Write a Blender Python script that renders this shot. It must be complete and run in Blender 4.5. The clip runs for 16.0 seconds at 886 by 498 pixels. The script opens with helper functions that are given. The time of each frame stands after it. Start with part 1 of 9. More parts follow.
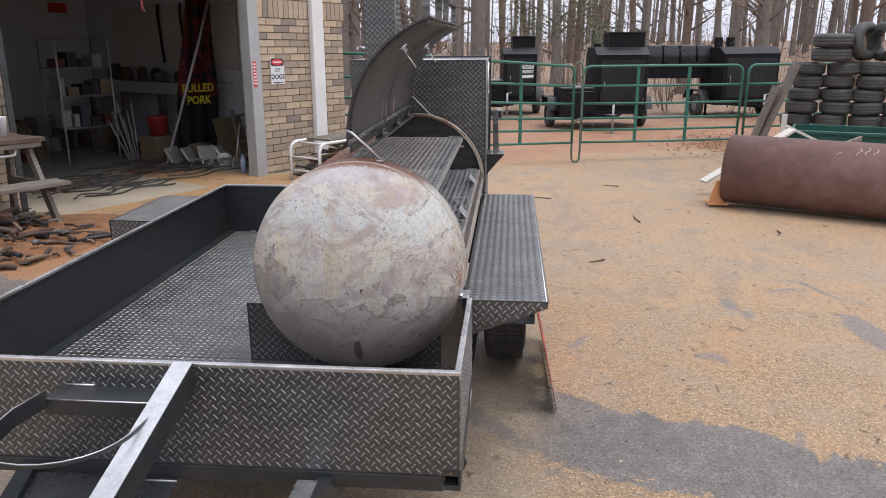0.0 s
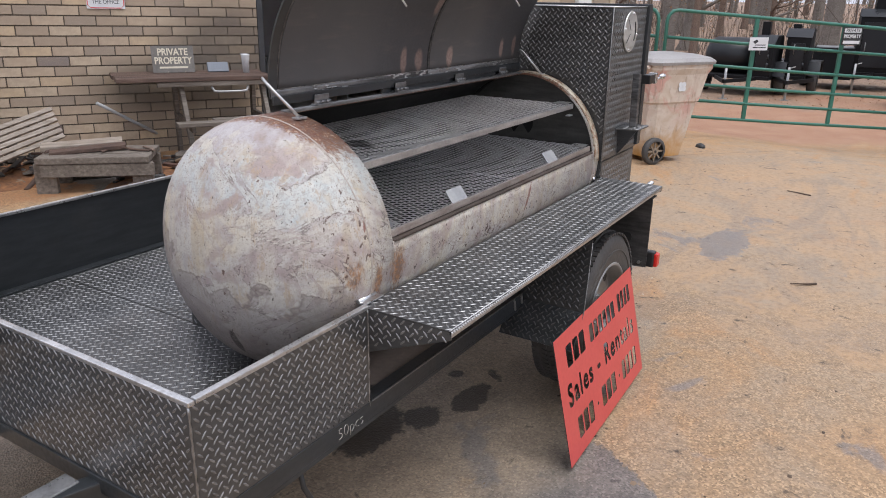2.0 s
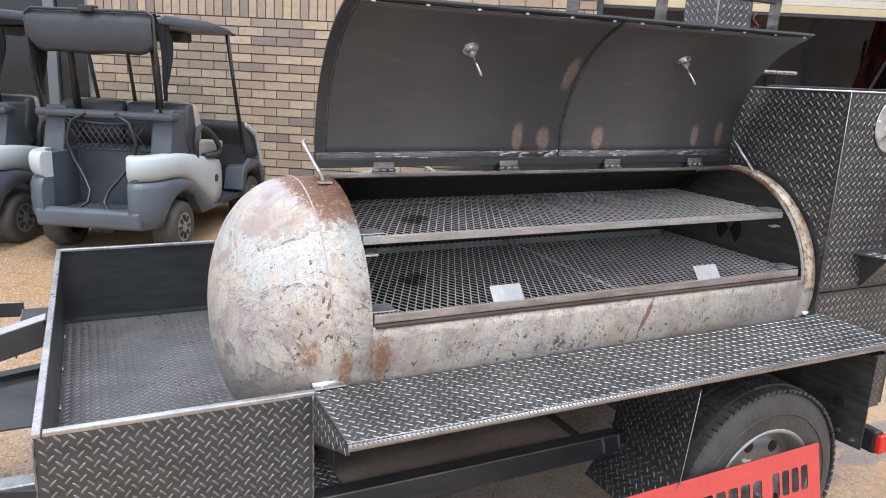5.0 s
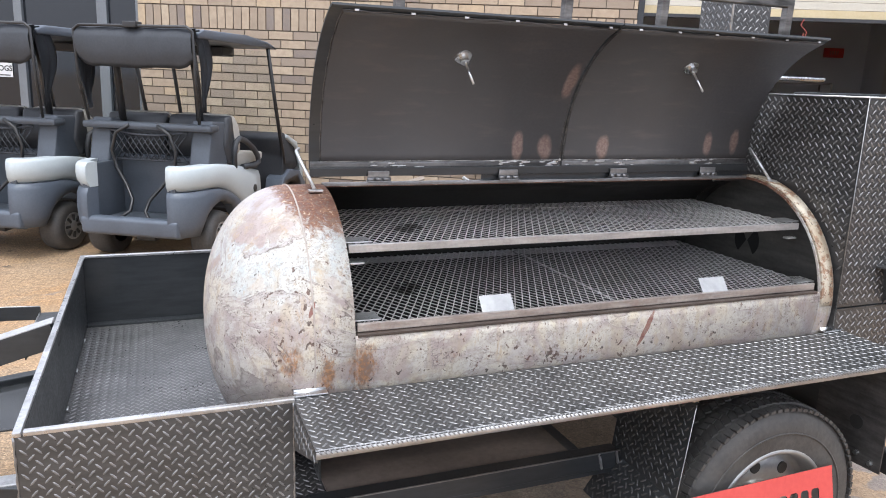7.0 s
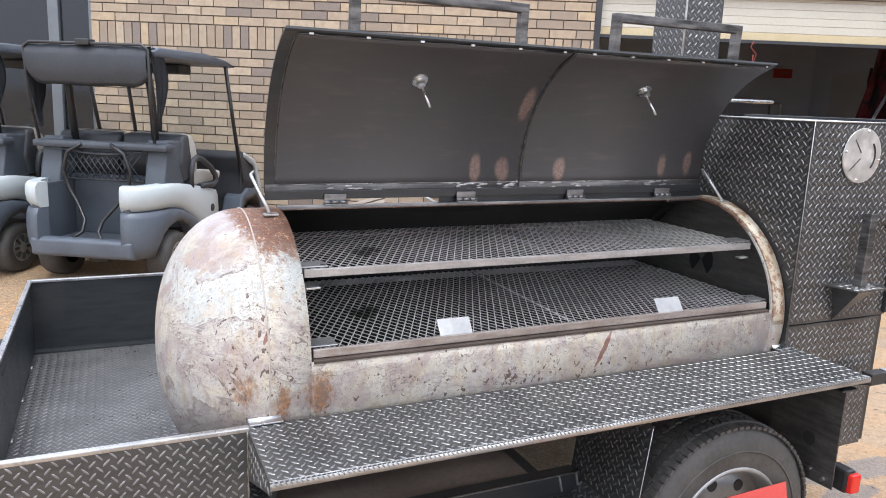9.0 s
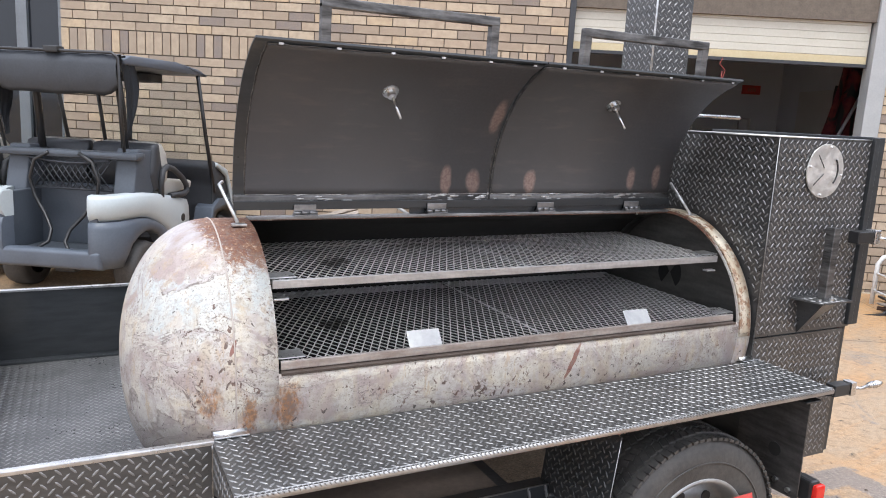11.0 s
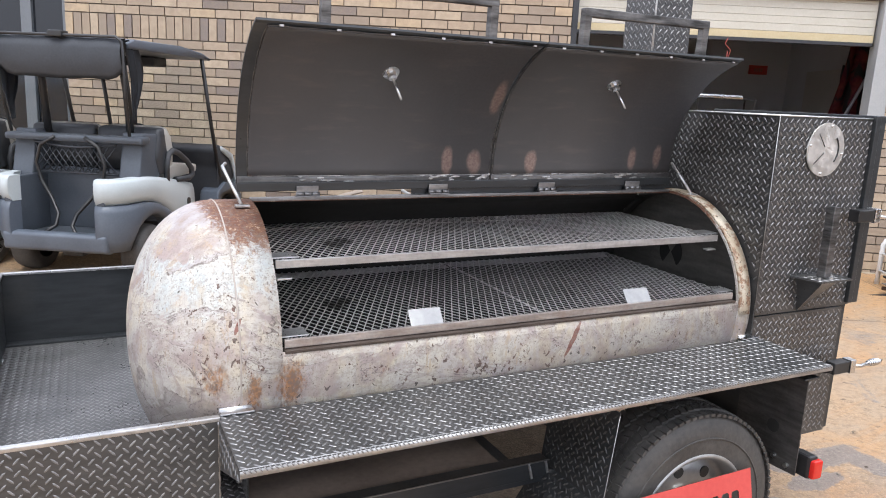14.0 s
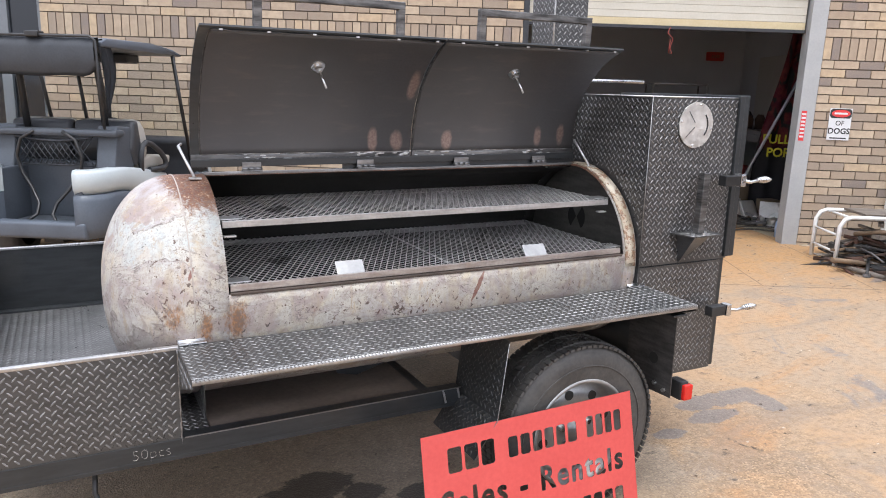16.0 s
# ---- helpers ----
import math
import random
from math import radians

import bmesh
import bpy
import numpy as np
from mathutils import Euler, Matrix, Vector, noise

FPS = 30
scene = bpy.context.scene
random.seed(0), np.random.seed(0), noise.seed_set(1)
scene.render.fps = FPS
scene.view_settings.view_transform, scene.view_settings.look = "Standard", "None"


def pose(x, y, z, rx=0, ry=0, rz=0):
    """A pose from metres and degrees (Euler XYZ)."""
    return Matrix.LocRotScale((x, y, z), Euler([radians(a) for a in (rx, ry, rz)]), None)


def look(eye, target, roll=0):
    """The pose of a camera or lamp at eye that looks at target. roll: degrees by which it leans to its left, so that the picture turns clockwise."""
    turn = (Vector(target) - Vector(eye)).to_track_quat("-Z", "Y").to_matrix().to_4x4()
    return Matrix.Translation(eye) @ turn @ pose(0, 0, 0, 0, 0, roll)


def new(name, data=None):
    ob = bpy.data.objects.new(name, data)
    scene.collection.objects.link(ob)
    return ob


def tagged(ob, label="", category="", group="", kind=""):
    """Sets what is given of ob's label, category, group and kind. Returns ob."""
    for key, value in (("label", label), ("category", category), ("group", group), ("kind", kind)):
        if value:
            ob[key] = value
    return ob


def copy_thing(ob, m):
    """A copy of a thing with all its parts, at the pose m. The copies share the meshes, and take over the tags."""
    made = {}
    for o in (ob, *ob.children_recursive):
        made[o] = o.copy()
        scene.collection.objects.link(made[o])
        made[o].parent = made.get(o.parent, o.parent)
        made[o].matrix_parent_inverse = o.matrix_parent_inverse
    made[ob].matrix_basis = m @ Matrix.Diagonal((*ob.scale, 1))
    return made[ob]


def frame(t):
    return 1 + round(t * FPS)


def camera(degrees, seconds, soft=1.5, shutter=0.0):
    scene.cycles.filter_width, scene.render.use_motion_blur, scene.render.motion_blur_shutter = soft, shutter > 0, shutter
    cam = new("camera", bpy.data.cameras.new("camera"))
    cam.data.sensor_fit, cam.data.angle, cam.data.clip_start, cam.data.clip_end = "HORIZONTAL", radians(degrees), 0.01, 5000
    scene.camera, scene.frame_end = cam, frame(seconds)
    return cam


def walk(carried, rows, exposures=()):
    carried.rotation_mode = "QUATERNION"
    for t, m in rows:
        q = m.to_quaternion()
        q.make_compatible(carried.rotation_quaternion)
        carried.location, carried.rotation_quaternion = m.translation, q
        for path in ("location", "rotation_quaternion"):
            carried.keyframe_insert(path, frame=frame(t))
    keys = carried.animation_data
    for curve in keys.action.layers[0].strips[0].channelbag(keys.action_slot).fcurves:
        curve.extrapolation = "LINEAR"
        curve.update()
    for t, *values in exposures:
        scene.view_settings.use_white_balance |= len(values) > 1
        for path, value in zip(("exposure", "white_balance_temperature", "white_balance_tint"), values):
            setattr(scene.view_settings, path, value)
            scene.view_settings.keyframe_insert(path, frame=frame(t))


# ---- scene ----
cam = camera(62.5, 16.0, soft=1.0)
PATH = [
    (0, (-1.832, -0.122, 1.7), (0.084, 0.054, 1.154), -0.3),
    (0.5, (-1.605, -0.456, 1.658), (0.267, -0.017, 1.106), 2.0),
    (1, (-1.308, -0.675, 1.637), (0.523, -0.123, 1.053), 0.6),
    (1.5, (-1.038, -0.841, 1.639), (0.743, -0.208, 0.985), 1.5),
    (2, (-0.852, -1.144, 1.631), (0.757, -0.15, 0.979), 0.9),
    (2.5, (-0.614, -1.263, 1.61), (0.956, -0.189, 0.992), 0.8),
    (3, (-0.423, -1.298, 1.628), (1.039, -0.074, 1.023), 0.7),
    (3.5, (-0.291, -1.404, 1.616), (0.96, 0.064, 1.089), 1.4),
    (3.7, (-0.228, -1.458, 1.61), (0.923, 0.108, 1.137), 2.5),
    (5.8, (0.296, -1.674, 1.606), (1.098, 0.093, 1.121), 2.0),
    (6, (0.315, -1.687, 1.607), (1.108, 0.083, 1.122), 2.1),
    (6.5, (0.326, -1.698, 1.609), (1.062, 0.099, 1.129), 1.9),
    (7, (0.322, -1.694, 1.604), (1.043, 0.118, 1.158), 2.0),
    (7.5, (0.329, -1.702, 1.61), (1.041, 0.123, 1.207), 2.1),
    (8, (0.349, -1.682, 1.619), (1.078, 0.136, 1.218), 1.9),
    (8.5, (0.337, -1.682, 1.615), (1.116, 0.116, 1.218), 2.1),
    (9, (0.339, -1.687, 1.621), (1.157, 0.094, 1.223), 2.2),
    (11.5, (0.355, -1.693, 1.621), (1.241, 0.064, 1.26), 2.9),
    (12, (0.358, -1.699, 1.618), (1.243, 0.055, 1.245), 2.9),
    (12.5, (0.359, -1.698, 1.614), (1.242, 0.054, 1.228), 2.9),
    (13, (0.364, -1.711, 1.615), (1.244, 0.04, 1.216), 2.9),
    (13.5, (0.359, -1.719, 1.613), (1.233, 0.035, 1.208), 2.7),
    (14, (0.354, -1.721, 1.616), (1.219, 0.035, 1.207), 2.5),
    (14.5, (0.336, -1.752, 1.602), (1.188, 0.0, 1.149), 2.5),
    (15, (0.263, -1.838, 1.613), (1.133, -0.1, 1.142), 2.0),
    (15.5, (0.223, -2.02, 1.621), (1.115, -0.296, 1.14), 1.7),
    (15.6, (0.246, -2.052, 1.612), (1.139, -0.327, 1.136), 2.0),
    (16, (0.353, -2.229, 1.612), (1.254, -0.496, 1.182), 1.5),
]
walk(cam, [(t, look(eye, target, roll)) for t, eye, target, roll in PATH], [(0, 0.12, 6450, 10), (2, 0.12, 6400, 10), (3.5, 0.30, 6350, 9), (6, 0.77, 6280, 8), (9, 0.77, 6280, 8), (11.5, 0.70, 6320, 8), (16, 0.68, 6380, 9)])


# ---- world and light ----
from mathutils import geometry

world = bpy.data.worlds.new("overcast_sky")
scene.world = world
world.use_nodes = True
wn, wl = world.node_tree.nodes, world.node_tree.links
wn.clear()
sky = wn.new("ShaderNodeTexSky")
sky.sky_type, sky.sun_disc = "NISHITA", False
sky.sun_elevation, sky.sun_rotation = radians(70), radians(203)
sky.air_density, sky.dust_density, sky.ozone_density = 1.0, 3.0, 1.0
pale = wn.new("ShaderNodeHueSaturation")
pale.inputs["Saturation"].default_value = 0.25
cloud = wn.new("ShaderNodeMix")
cloud.data_type = "RGBA"
cloud.inputs[0].default_value = 0.6
height = wn.new("ShaderNodeSeparateXYZ")
wl.new(wn.new("ShaderNodeTexCoord").outputs["Generated"], height.inputs[0])
overcast = wn.new("ShaderNodeValToRGB")
for stop, (at, c) in zip(overcast.color_ramp.elements, ((0.0, (0.62, 0.635, 0.74)), (1.0, (1.0, 1.03, 1.21)))):
    stop.position, stop.color = at, (*c, 1)
brighter = wn.new("ShaderNodeVectorMath")
brighter.operation = "SCALE"
brighter.inputs["Scale"].default_value = 12.0
wl.new(height.outputs[2], overcast.inputs["Fac"])
wl.new(overcast.outputs["Color"], brighter.inputs[0])
wl.new(brighter.outputs[0], cloud.inputs[7])
sky_light = wn.new("ShaderNodeBackground")
sky_light.inputs["Strength"].default_value = 0.15
world_out = wn.new("ShaderNodeOutputWorld")
wl.new(sky.outputs[0], pale.inputs["Color"])
wl.new(pale.outputs[0], cloud.inputs[6])
wl.new(cloud.outputs[2], sky_light.inputs["Color"])
wl.new(sky_light.outputs[0], world_out.inputs["Surface"])

sun_data = bpy.data.lights.new("sun", "SUN")
sun_data.energy, sun_data.angle, sun_data.color = 1.4, radians(30), (1.0, 0.98, 0.95)
sun = new("sun", sun_data)
sun.matrix_world = look((-1.9, -4.6, 14), (0, 0, 0))


# ---- materials ----
class Nodes:
    """A node material in the making, on object coordinates in metres."""

    def __init__(self, name, rough=0.6, metal=0.0, spec=0.5):
        self.mat = bpy.data.materials.new(name)
        self.mat.use_nodes = True
        self.tree = self.mat.node_tree
        self.bsdf = self.tree.nodes["Principled BSDF"]
        self.bsdf.inputs["Roughness"].default_value = rough
        self.bsdf.inputs["Metallic"].default_value = metal
        self.bsdf.inputs["Specular IOR Level"].default_value = spec
        self.where = self.tree.nodes.new("ShaderNodeTexCoord").outputs["Object"]

    def put(self, a, b):
        self.tree.links.new(a, b)

    def scaled(self, x, y, z):
        m = self.tree.nodes.new("ShaderNodeMapping")
        m.inputs["Scale"].default_value = (x, y, z)
        self.put(self.where, m.inputs["Vector"])
        return m.outputs[0]

    def noise(self, scale, detail=4.0, rough=0.55, vector=None, distort=0.0):
        n = self.tree.nodes.new("ShaderNodeTexNoise")
        n.inputs["Scale"].default_value, n.inputs["Detail"].default_value = scale, detail
        n.inputs["Roughness"].default_value, n.inputs["Distortion"].default_value = rough, distort
        self.put(vector or self.where, n.inputs["Vector"])
        return n.outputs["Fac"]

    def ramp(self, fac, *stops):
        r = self.tree.nodes.new("ShaderNodeValToRGB")
        while len(r.color_ramp.elements) < len(stops):
            r.color_ramp.elements.new(0.5)
        for e, (at, c) in zip(r.color_ramp.elements, stops):
            e.position = at
            e.color = (*c, 1) if isinstance(c, tuple) else (c, c, c, 1)
        self.put(fac, r.inputs["Fac"])
        return r.outputs["Color"]

    def mix(self, fac, a, b, kind="MIX"):
        m = self.tree.nodes.new("ShaderNodeMix")
        m.data_type, m.blend_type = "RGBA", kind
        for k, value in ((0, fac), (6, a), (7, b)):
            socket = m.inputs[k]
            if isinstance(value, (int, float)):
                socket.default_value = (value, value, value, 1) if k else value
            elif isinstance(value, tuple):
                socket.default_value = (*value, 1)
            else:
                self.put(value, socket)
        return m.outputs[2]

    def math(self, kind, a, b=0.0, clamp=False):
        m = self.tree.nodes.new("ShaderNodeMath")
        m.operation, m.use_clamp = kind, clamp
        for socket, value in ((m.inputs[0], a), (m.inputs[1], b)):
            if isinstance(value, (int, float)):
                socket.default_value = value
            else:
                self.put(value, socket)
        return m.outputs[0]

    def axes(self):
        s = self.tree.nodes.new("ShaderNodeSeparateXYZ")
        self.put(self.where, s.inputs[0])
        return s.outputs

    def blob(self, a, b, ca, cb, ra, rb):
        """One at a spot of the two axes, falling to nothing at the radii."""
        da = self.math("POWER", self.math("MULTIPLY", self.math("ABSOLUTE", self.math("SUBTRACT", a, ca)), 1 / ra), 2.0)
        db = self.math("POWER", self.math("MULTIPLY", self.math("ABSOLUTE", self.math("SUBTRACT", b, cb)), 1 / rb), 2.0)
        return self.math("SUBTRACT", 1.0, self.math("SQRT", self.math("ADD", da, db)), True)

    def blobs(self, a, b, spots):
        total = None
        for spot in spots:
            one = self.blob(a, b, *spot)
            total = one if total is None else self.math("MAXIMUM", total, one)
        return total

    def random(self):
        return self.tree.nodes.new("ShaderNodeObjectInfo").outputs["Random"]

    def island(self):
        return self.tree.nodes.new("ShaderNodeNewGeometry").outputs["Random Per Island"]

    def colour(self, c):
        if isinstance(c, tuple):
            self.bsdf.inputs["Base Color"].default_value = (*c, 1)
        else:
            self.put(c, self.bsdf.inputs["Base Color"])
        return self

    def rough(self, r):
        self.put(r, self.bsdf.inputs["Roughness"])
        return self

    def bump(self, height, strength=0.3, distance=0.01):
        b = self.tree.nodes.new("ShaderNodeBump")
        b.inputs["Strength"].default_value, b.inputs["Distance"].default_value = strength, distance
        self.put(height, b.inputs["Height"])
        self.put(b.outputs[0], self.bsdf.inputs["Normal"])
        return self


def plain(name, a, b, scale=8.0, rough=0.6, metal=0.0, bump=0.0, fine=60.0, spec=0.5):
    """A surface that wavers between two colours, with fine grain."""
    n = Nodes(name, rough, metal, spec)
    coarse, grain = n.noise(scale, 5), n.noise(fine, 3)
    n.colour(n.ramp(n.mix(0.35, coarse, grain), (0.3, a), (0.7, b)))
    n.rough(n.ramp(coarse, (0.3, max(0.05, rough - 0.12)), (0.7, min(1.0, rough + 0.12))))
    if bump:
        n.bump(grain, bump, 0.004)
    return n.mat


def streaked(name, a, b, c, rough, metal, scale=3.0, ior=1.5):
    """Bare mill steel: cloudy, streaked and here and there rusted."""
    n = Nodes(name, rough, metal)
    n.bsdf.inputs["IOR"].default_value = ior
    cloud, grain = n.noise(scale, 6, 0.65), n.noise(90, 3)
    streak = n.noise(5, 4, 0.6, n.scaled(1.5, 1.5, 9))
    col = n.mix(n.ramp(streak, (0.35, 0.0), (0.7, 1.0)), a, b)
    col = n.mix(n.ramp(cloud, (0.56, 0.0), (0.75, 0.8)), col, c)
    n.colour(n.mix(n.ramp(grain, (0.4, 0.0), (0.9, 0.25)), col, 0.02))
    n.rough(n.ramp(n.mix(0.5, cloud, grain), (0.3, max(0.05, rough - 0.13)), (0.75, min(1, rough + 0.17))))
    n.bump(grain, 0.08, 0.003)
    return n.mat


PLATE = streaked("diamond_plate_steel", (0.032, 0.032, 0.032), (0.062, 0.061, 0.060), (0.056, 0.049, 0.044), 0.34, 0.08, ior=1.68)
TREAD = streaked("worn_tread_steel", (0.19, 0.19, 0.188), (0.32, 0.317, 0.314), (0.17, 0.154, 0.142), 0.46, 0.75)
MILL = streaked("black_mill_steel", (0.014, 0.017, 0.019), (0.028, 0.031, 0.034), (0.044, 0.042, 0.039), 0.38, 0.1, 2.0, 1.6)
EDGE = streaked("ground_steel_edge", (0.46, 0.46, 0.46), (0.74, 0.735, 0.73), (0.20, 0.18, 0.165), 0.33, 0.9, 14.0)
RAW = streaked("raw_square_tube", (0.2, 0.2, 0.2), (0.36, 0.36, 0.36), (0.16, 0.14, 0.13), 0.4, 0.85, 6.0)
def grate_steel():
    """Bare expanded metal, burnt dark in two spots."""
    n = Nodes("expanded_metal", 0.36, 0.75)
    x, y, z = n.axes()
    cloud, grain = n.noise(3.0, 6, 0.65), n.noise(90, 3)
    col = n.ramp(n.mix(0.4, cloud, grain), (0.35, (0.52, 0.51, 0.50)), (0.6, (0.80, 0.79, 0.78)))
    burnt = n.blobs(x, y, ((1.0, 0.32, 0.05, 0.09), (1.04, 0.36, 0.045, 0.07)))
    col = n.mix(n.ramp(n.math("ADD", burnt, n.math("MULTIPLY", n.noise(30, 4), 0.5)), (0.5, 0.0), (0.85, 0.85)), col, (0.05, 0.045, 0.04))
    n.colour(col)
    return n.mat


GRATE = grate_steel()
CHROME = plain("zinc_plated", (0.55, 0.56, 0.57), (0.75, 0.75, 0.75), 20, 0.28, 1.0)
BRUSHED = plain("brushed_stainless", (0.66, 0.645, 0.61), (0.80, 0.785, 0.75), 30, 0.42, 0.9)
BLACKPAINT = plain("black_paint", (0.012, 0.012, 0.013), (0.03, 0.03, 0.03), 5, 0.38)
RUBBER = plain("tyre_rubber", (0.024, 0.024, 0.025), (0.085, 0.079, 0.072), 9, 0.62, bump=0.3)
RIM = plain("silver_wheel_paint", (0.28, 0.28, 0.28), (0.42, 0.42, 0.41), 14, 0.4, 0.6)
REDLENS = plain("red_lens", (0.45, 0.012, 0.01), (0.6, 0.03, 0.02), 10, 0.18)


def lid_lining():
    n = Nodes("lid_inside_steel", 0.5, 0.12)
    cloud, grain = n.noise(2.2, 5), n.noise(120, 3)
    col = n.ramp(cloud, (0.3, (0.060, 0.059, 0.061)), (0.7, (0.084, 0.081, 0.081)))
    col = n.mix(n.ramp(n.noise(6, 4, 0.6, n.scaled(1.0, 1.0, 6.0)), (0.55, 0.0), (0.75, 0.3)), col, (0.15, 0.125, 0.112))
    x, y, z = n.axes()
    flame = n.blobs(x, z, ((1.42, 1.41, 0.028, 0.07), (1.52, 1.405, 0.035, 0.06), (1.555, 1.62, 0.03, 0.07), (1.745, 1.405, 0.034, 0.06), (2.19, 1.415, 0.026, 0.055), (2.31, 1.425, 0.026, 0.06)))
    flame = n.ramp(n.math("ADD", flame, n.math("MULTIPLY", n.noise(26, 4), 0.5)), (0.42, 0.0), (0.75, 0.75))
    col = n.mix(flame, col, n.ramp(grain, (0.4, (0.26, 0.17, 0.14)), (0.6, (0.36, 0.26, 0.22))))
    n.colour(col)
    n.rough(n.ramp(n.mix(0.5, cloud, grain), (0.3, 0.46), (0.7, 0.60)))
    return n.bump(grain, 0.05, 0.002).mat


LINING = lid_lining()


def tank_paint():
    """Worn grey-white paint on an old tank: cloudy patches, cracks, rust spots and runs, a brown scorched crown."""
    n = Nodes("weathered_tank_steel", 0.55, 0.0, 0.25)
    x, y, z = n.axes()
    big, mid, fine = n.noise(3.6, 4, 0.55, distort=0.5), n.noise(11, 7, 0.68, distort=0.5), n.noise(75, 5, 0.7)
    patchy = n.noise(5.2, 4, 0.55, n.scaled(1.0, 1.0, 1.5), 0.8)
    worn = n.noise(17, 7, 0.74, n.scaled(1.0, 1.0, 0.6), 0.4)
    # cloudy colour: pinkish grey and cream, bluish white in a belt high on the head
    col = n.ramp(big, (0.36, (0.34, 0.285, 0.265)), (0.44, (0.455, 0.43, 0.405)), (0.51, (0.52, 0.465, 0.365)), (0.57, (0.42, 0.385, 0.36)), (0.65, (0.53, 0.455, 0.325)))
    col = n.mix(n.ramp(patchy, (0.51, 0.0), (0.56, 0.7)), col, (0.50, 0.475, 0.42))
    col = n.mix(n.ramp(patchy, (0.40, 0.7), (0.48, 0.0)), col, (0.345, 0.275, 0.255))
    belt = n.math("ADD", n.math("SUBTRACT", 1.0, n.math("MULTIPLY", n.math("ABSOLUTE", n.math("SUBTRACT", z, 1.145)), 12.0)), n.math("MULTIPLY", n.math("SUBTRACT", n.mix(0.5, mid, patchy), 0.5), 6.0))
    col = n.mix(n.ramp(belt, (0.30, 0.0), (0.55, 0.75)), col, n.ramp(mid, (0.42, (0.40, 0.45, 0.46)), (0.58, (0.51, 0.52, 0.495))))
    col = n.mix(n.ramp(worn, (0.55, 0.0), (0.62, 0.2)), col, (0.48, 0.445, 0.385))
    col = n.mix(n.ramp(worn, (0.365, 0.25), (0.405, 0.0)), col, (0.31, 0.27, 0.24))
    col = n.mix(n.ramp(mid, (0.36, 0.2), (0.42, 0.0)), col, (0.31, 0.27, 0.24))
    wash = n.noise(4, 5, 0.6, n.scaled(4.0, 4.0, 0.45), 0.3)
    col = n.mix(n.ramp(wash, (0.53, 0.0), (0.62, 0.5)), col, (0.50, 0.465, 0.40))
    col = n.mix(n.ramp(wash, (0.36, 0.5), (0.45, 0.0)), col, (0.40, 0.325, 0.225))
    col = n.mix(n.ramp(n.noise(8, 7, 0.75, n.scaled(3.0, 3.0, 0.8), 0.3), (0.57, 0.0), (0.61, 0.5)), col, (0.40, 0.29, 0.18))
    swirl = n.noise(2.6, 5, 0.6, n.scaled(1.0, 1.0, 1.9), 1.1)
    col = n.mix(n.ramp(swirl, (0.44, 0.0), (0.50, 0.6), (0.505, 0.0)), col, (0.33, 0.275, 0.265))
    col = n.mix(n.ramp(swirl, (0.50, 0.0), (0.505, 0.3), (0.58, 0.0)), col, (0.47, 0.445, 0.395))
    # the head's foot goes darker and browner, with a dark weep below the middle
    foot = n.math("ADD", n.math("MULTIPLY", n.math("SUBTRACT", 0.88, z), 3.4), n.math("ADD", n.math("MULTIPLY", n.math("SUBTRACT", 0.60, x), 1.5), n.math("MULTIPLY", n.math("SUBTRACT", n.mix(0.4, big, patchy), 0.5), 4.0)))
    col = n.mix(n.ramp(foot, (0.30, 0.0), (0.42, 0.45), (0.85, 0.85)), col, n.ramp(mid, (0.38, (0.175, 0.142, 0.135)), (0.6, (0.285, 0.245, 0.237))))
    tide = n.math("MULTIPLY", n.ramp(foot, (0.26, 0.0), (0.34, 1.0), (0.42, 0.0)), n.ramp(patchy, (0.44, 0.1), (0.54, 0.7)))
    col = n.mix(tide, col, (0.16, 0.125, 0.11))
    weep = n.math("MULTIPLY", n.blob(y, z, 0.388, 0.665, 0.022, 0.065), n.math("LESS_THAN", x, 0.6))
    col = n.mix(n.ramp(n.math("ADD", weep, n.math("MULTIPLY", mid, 0.5)), (0.45, 0.0), (0.62, 0.85)), col, (0.06, 0.048, 0.042))
    # thin rust runs in the coat
    runs = n.noise(5, 6, 0.7, n.scaled(5.2, 5.2, 1.0), 0.3)
    rust = n.math("MULTIPLY", n.ramp(runs, (0.60, 0.0), (0.66, 1.0)), n.ramp(mid, (0.52, 0.0), (0.58, 1.0)))
    col = n.mix(n.math("MULTIPLY", rust, 0.6), col, (0.27, 0.15, 0.09))
    bits = n.noise(95, 3, 0.65, n.scaled(1.0, 1.0, 0.45))
    flake = n.noise(46, 6, 0.75, n.scaled(1.2, 1.2, 0.5), 0.5)
    orange = n.blobs(x, z, ((0.80, 0.87, 0.055, 0.12), (0.705, 0.86, 0.03, 0.10), (0.61, 0.90, 0.05, 0.07)))
    col = n.mix(n.ramp(n.math("ADD", n.math("MULTIPLY", orange, 0.34), n.mix(0.5, flake, bits)), (0.60, 0.0), (0.76, 0.85)), col, n.ramp(fine, (0.38, (0.11, 0.045, 0.022)), (0.62, (0.36, 0.175, 0.07))))
    # red scuff, brown drips and the rust patch below the opening
    lean = n.math("SUBTRACT", x, n.math("MULTIPLY", n.math("SUBTRACT", z, 0.90), 0.42))
    red = n.blobs(lean, z, ((1.68, 0.90, 0.013, 0.085), (0.612, 1.035, 0.008, 0.030)))
    col = n.mix(n.ramp(n.math("ADD", n.math("MULTIPLY", red, 0.9), n.math("MULTIPLY", flake, 0.8)), (0.66, 0.0), (0.74, 0.85)), col, (0.20, 0.065, 0.045))
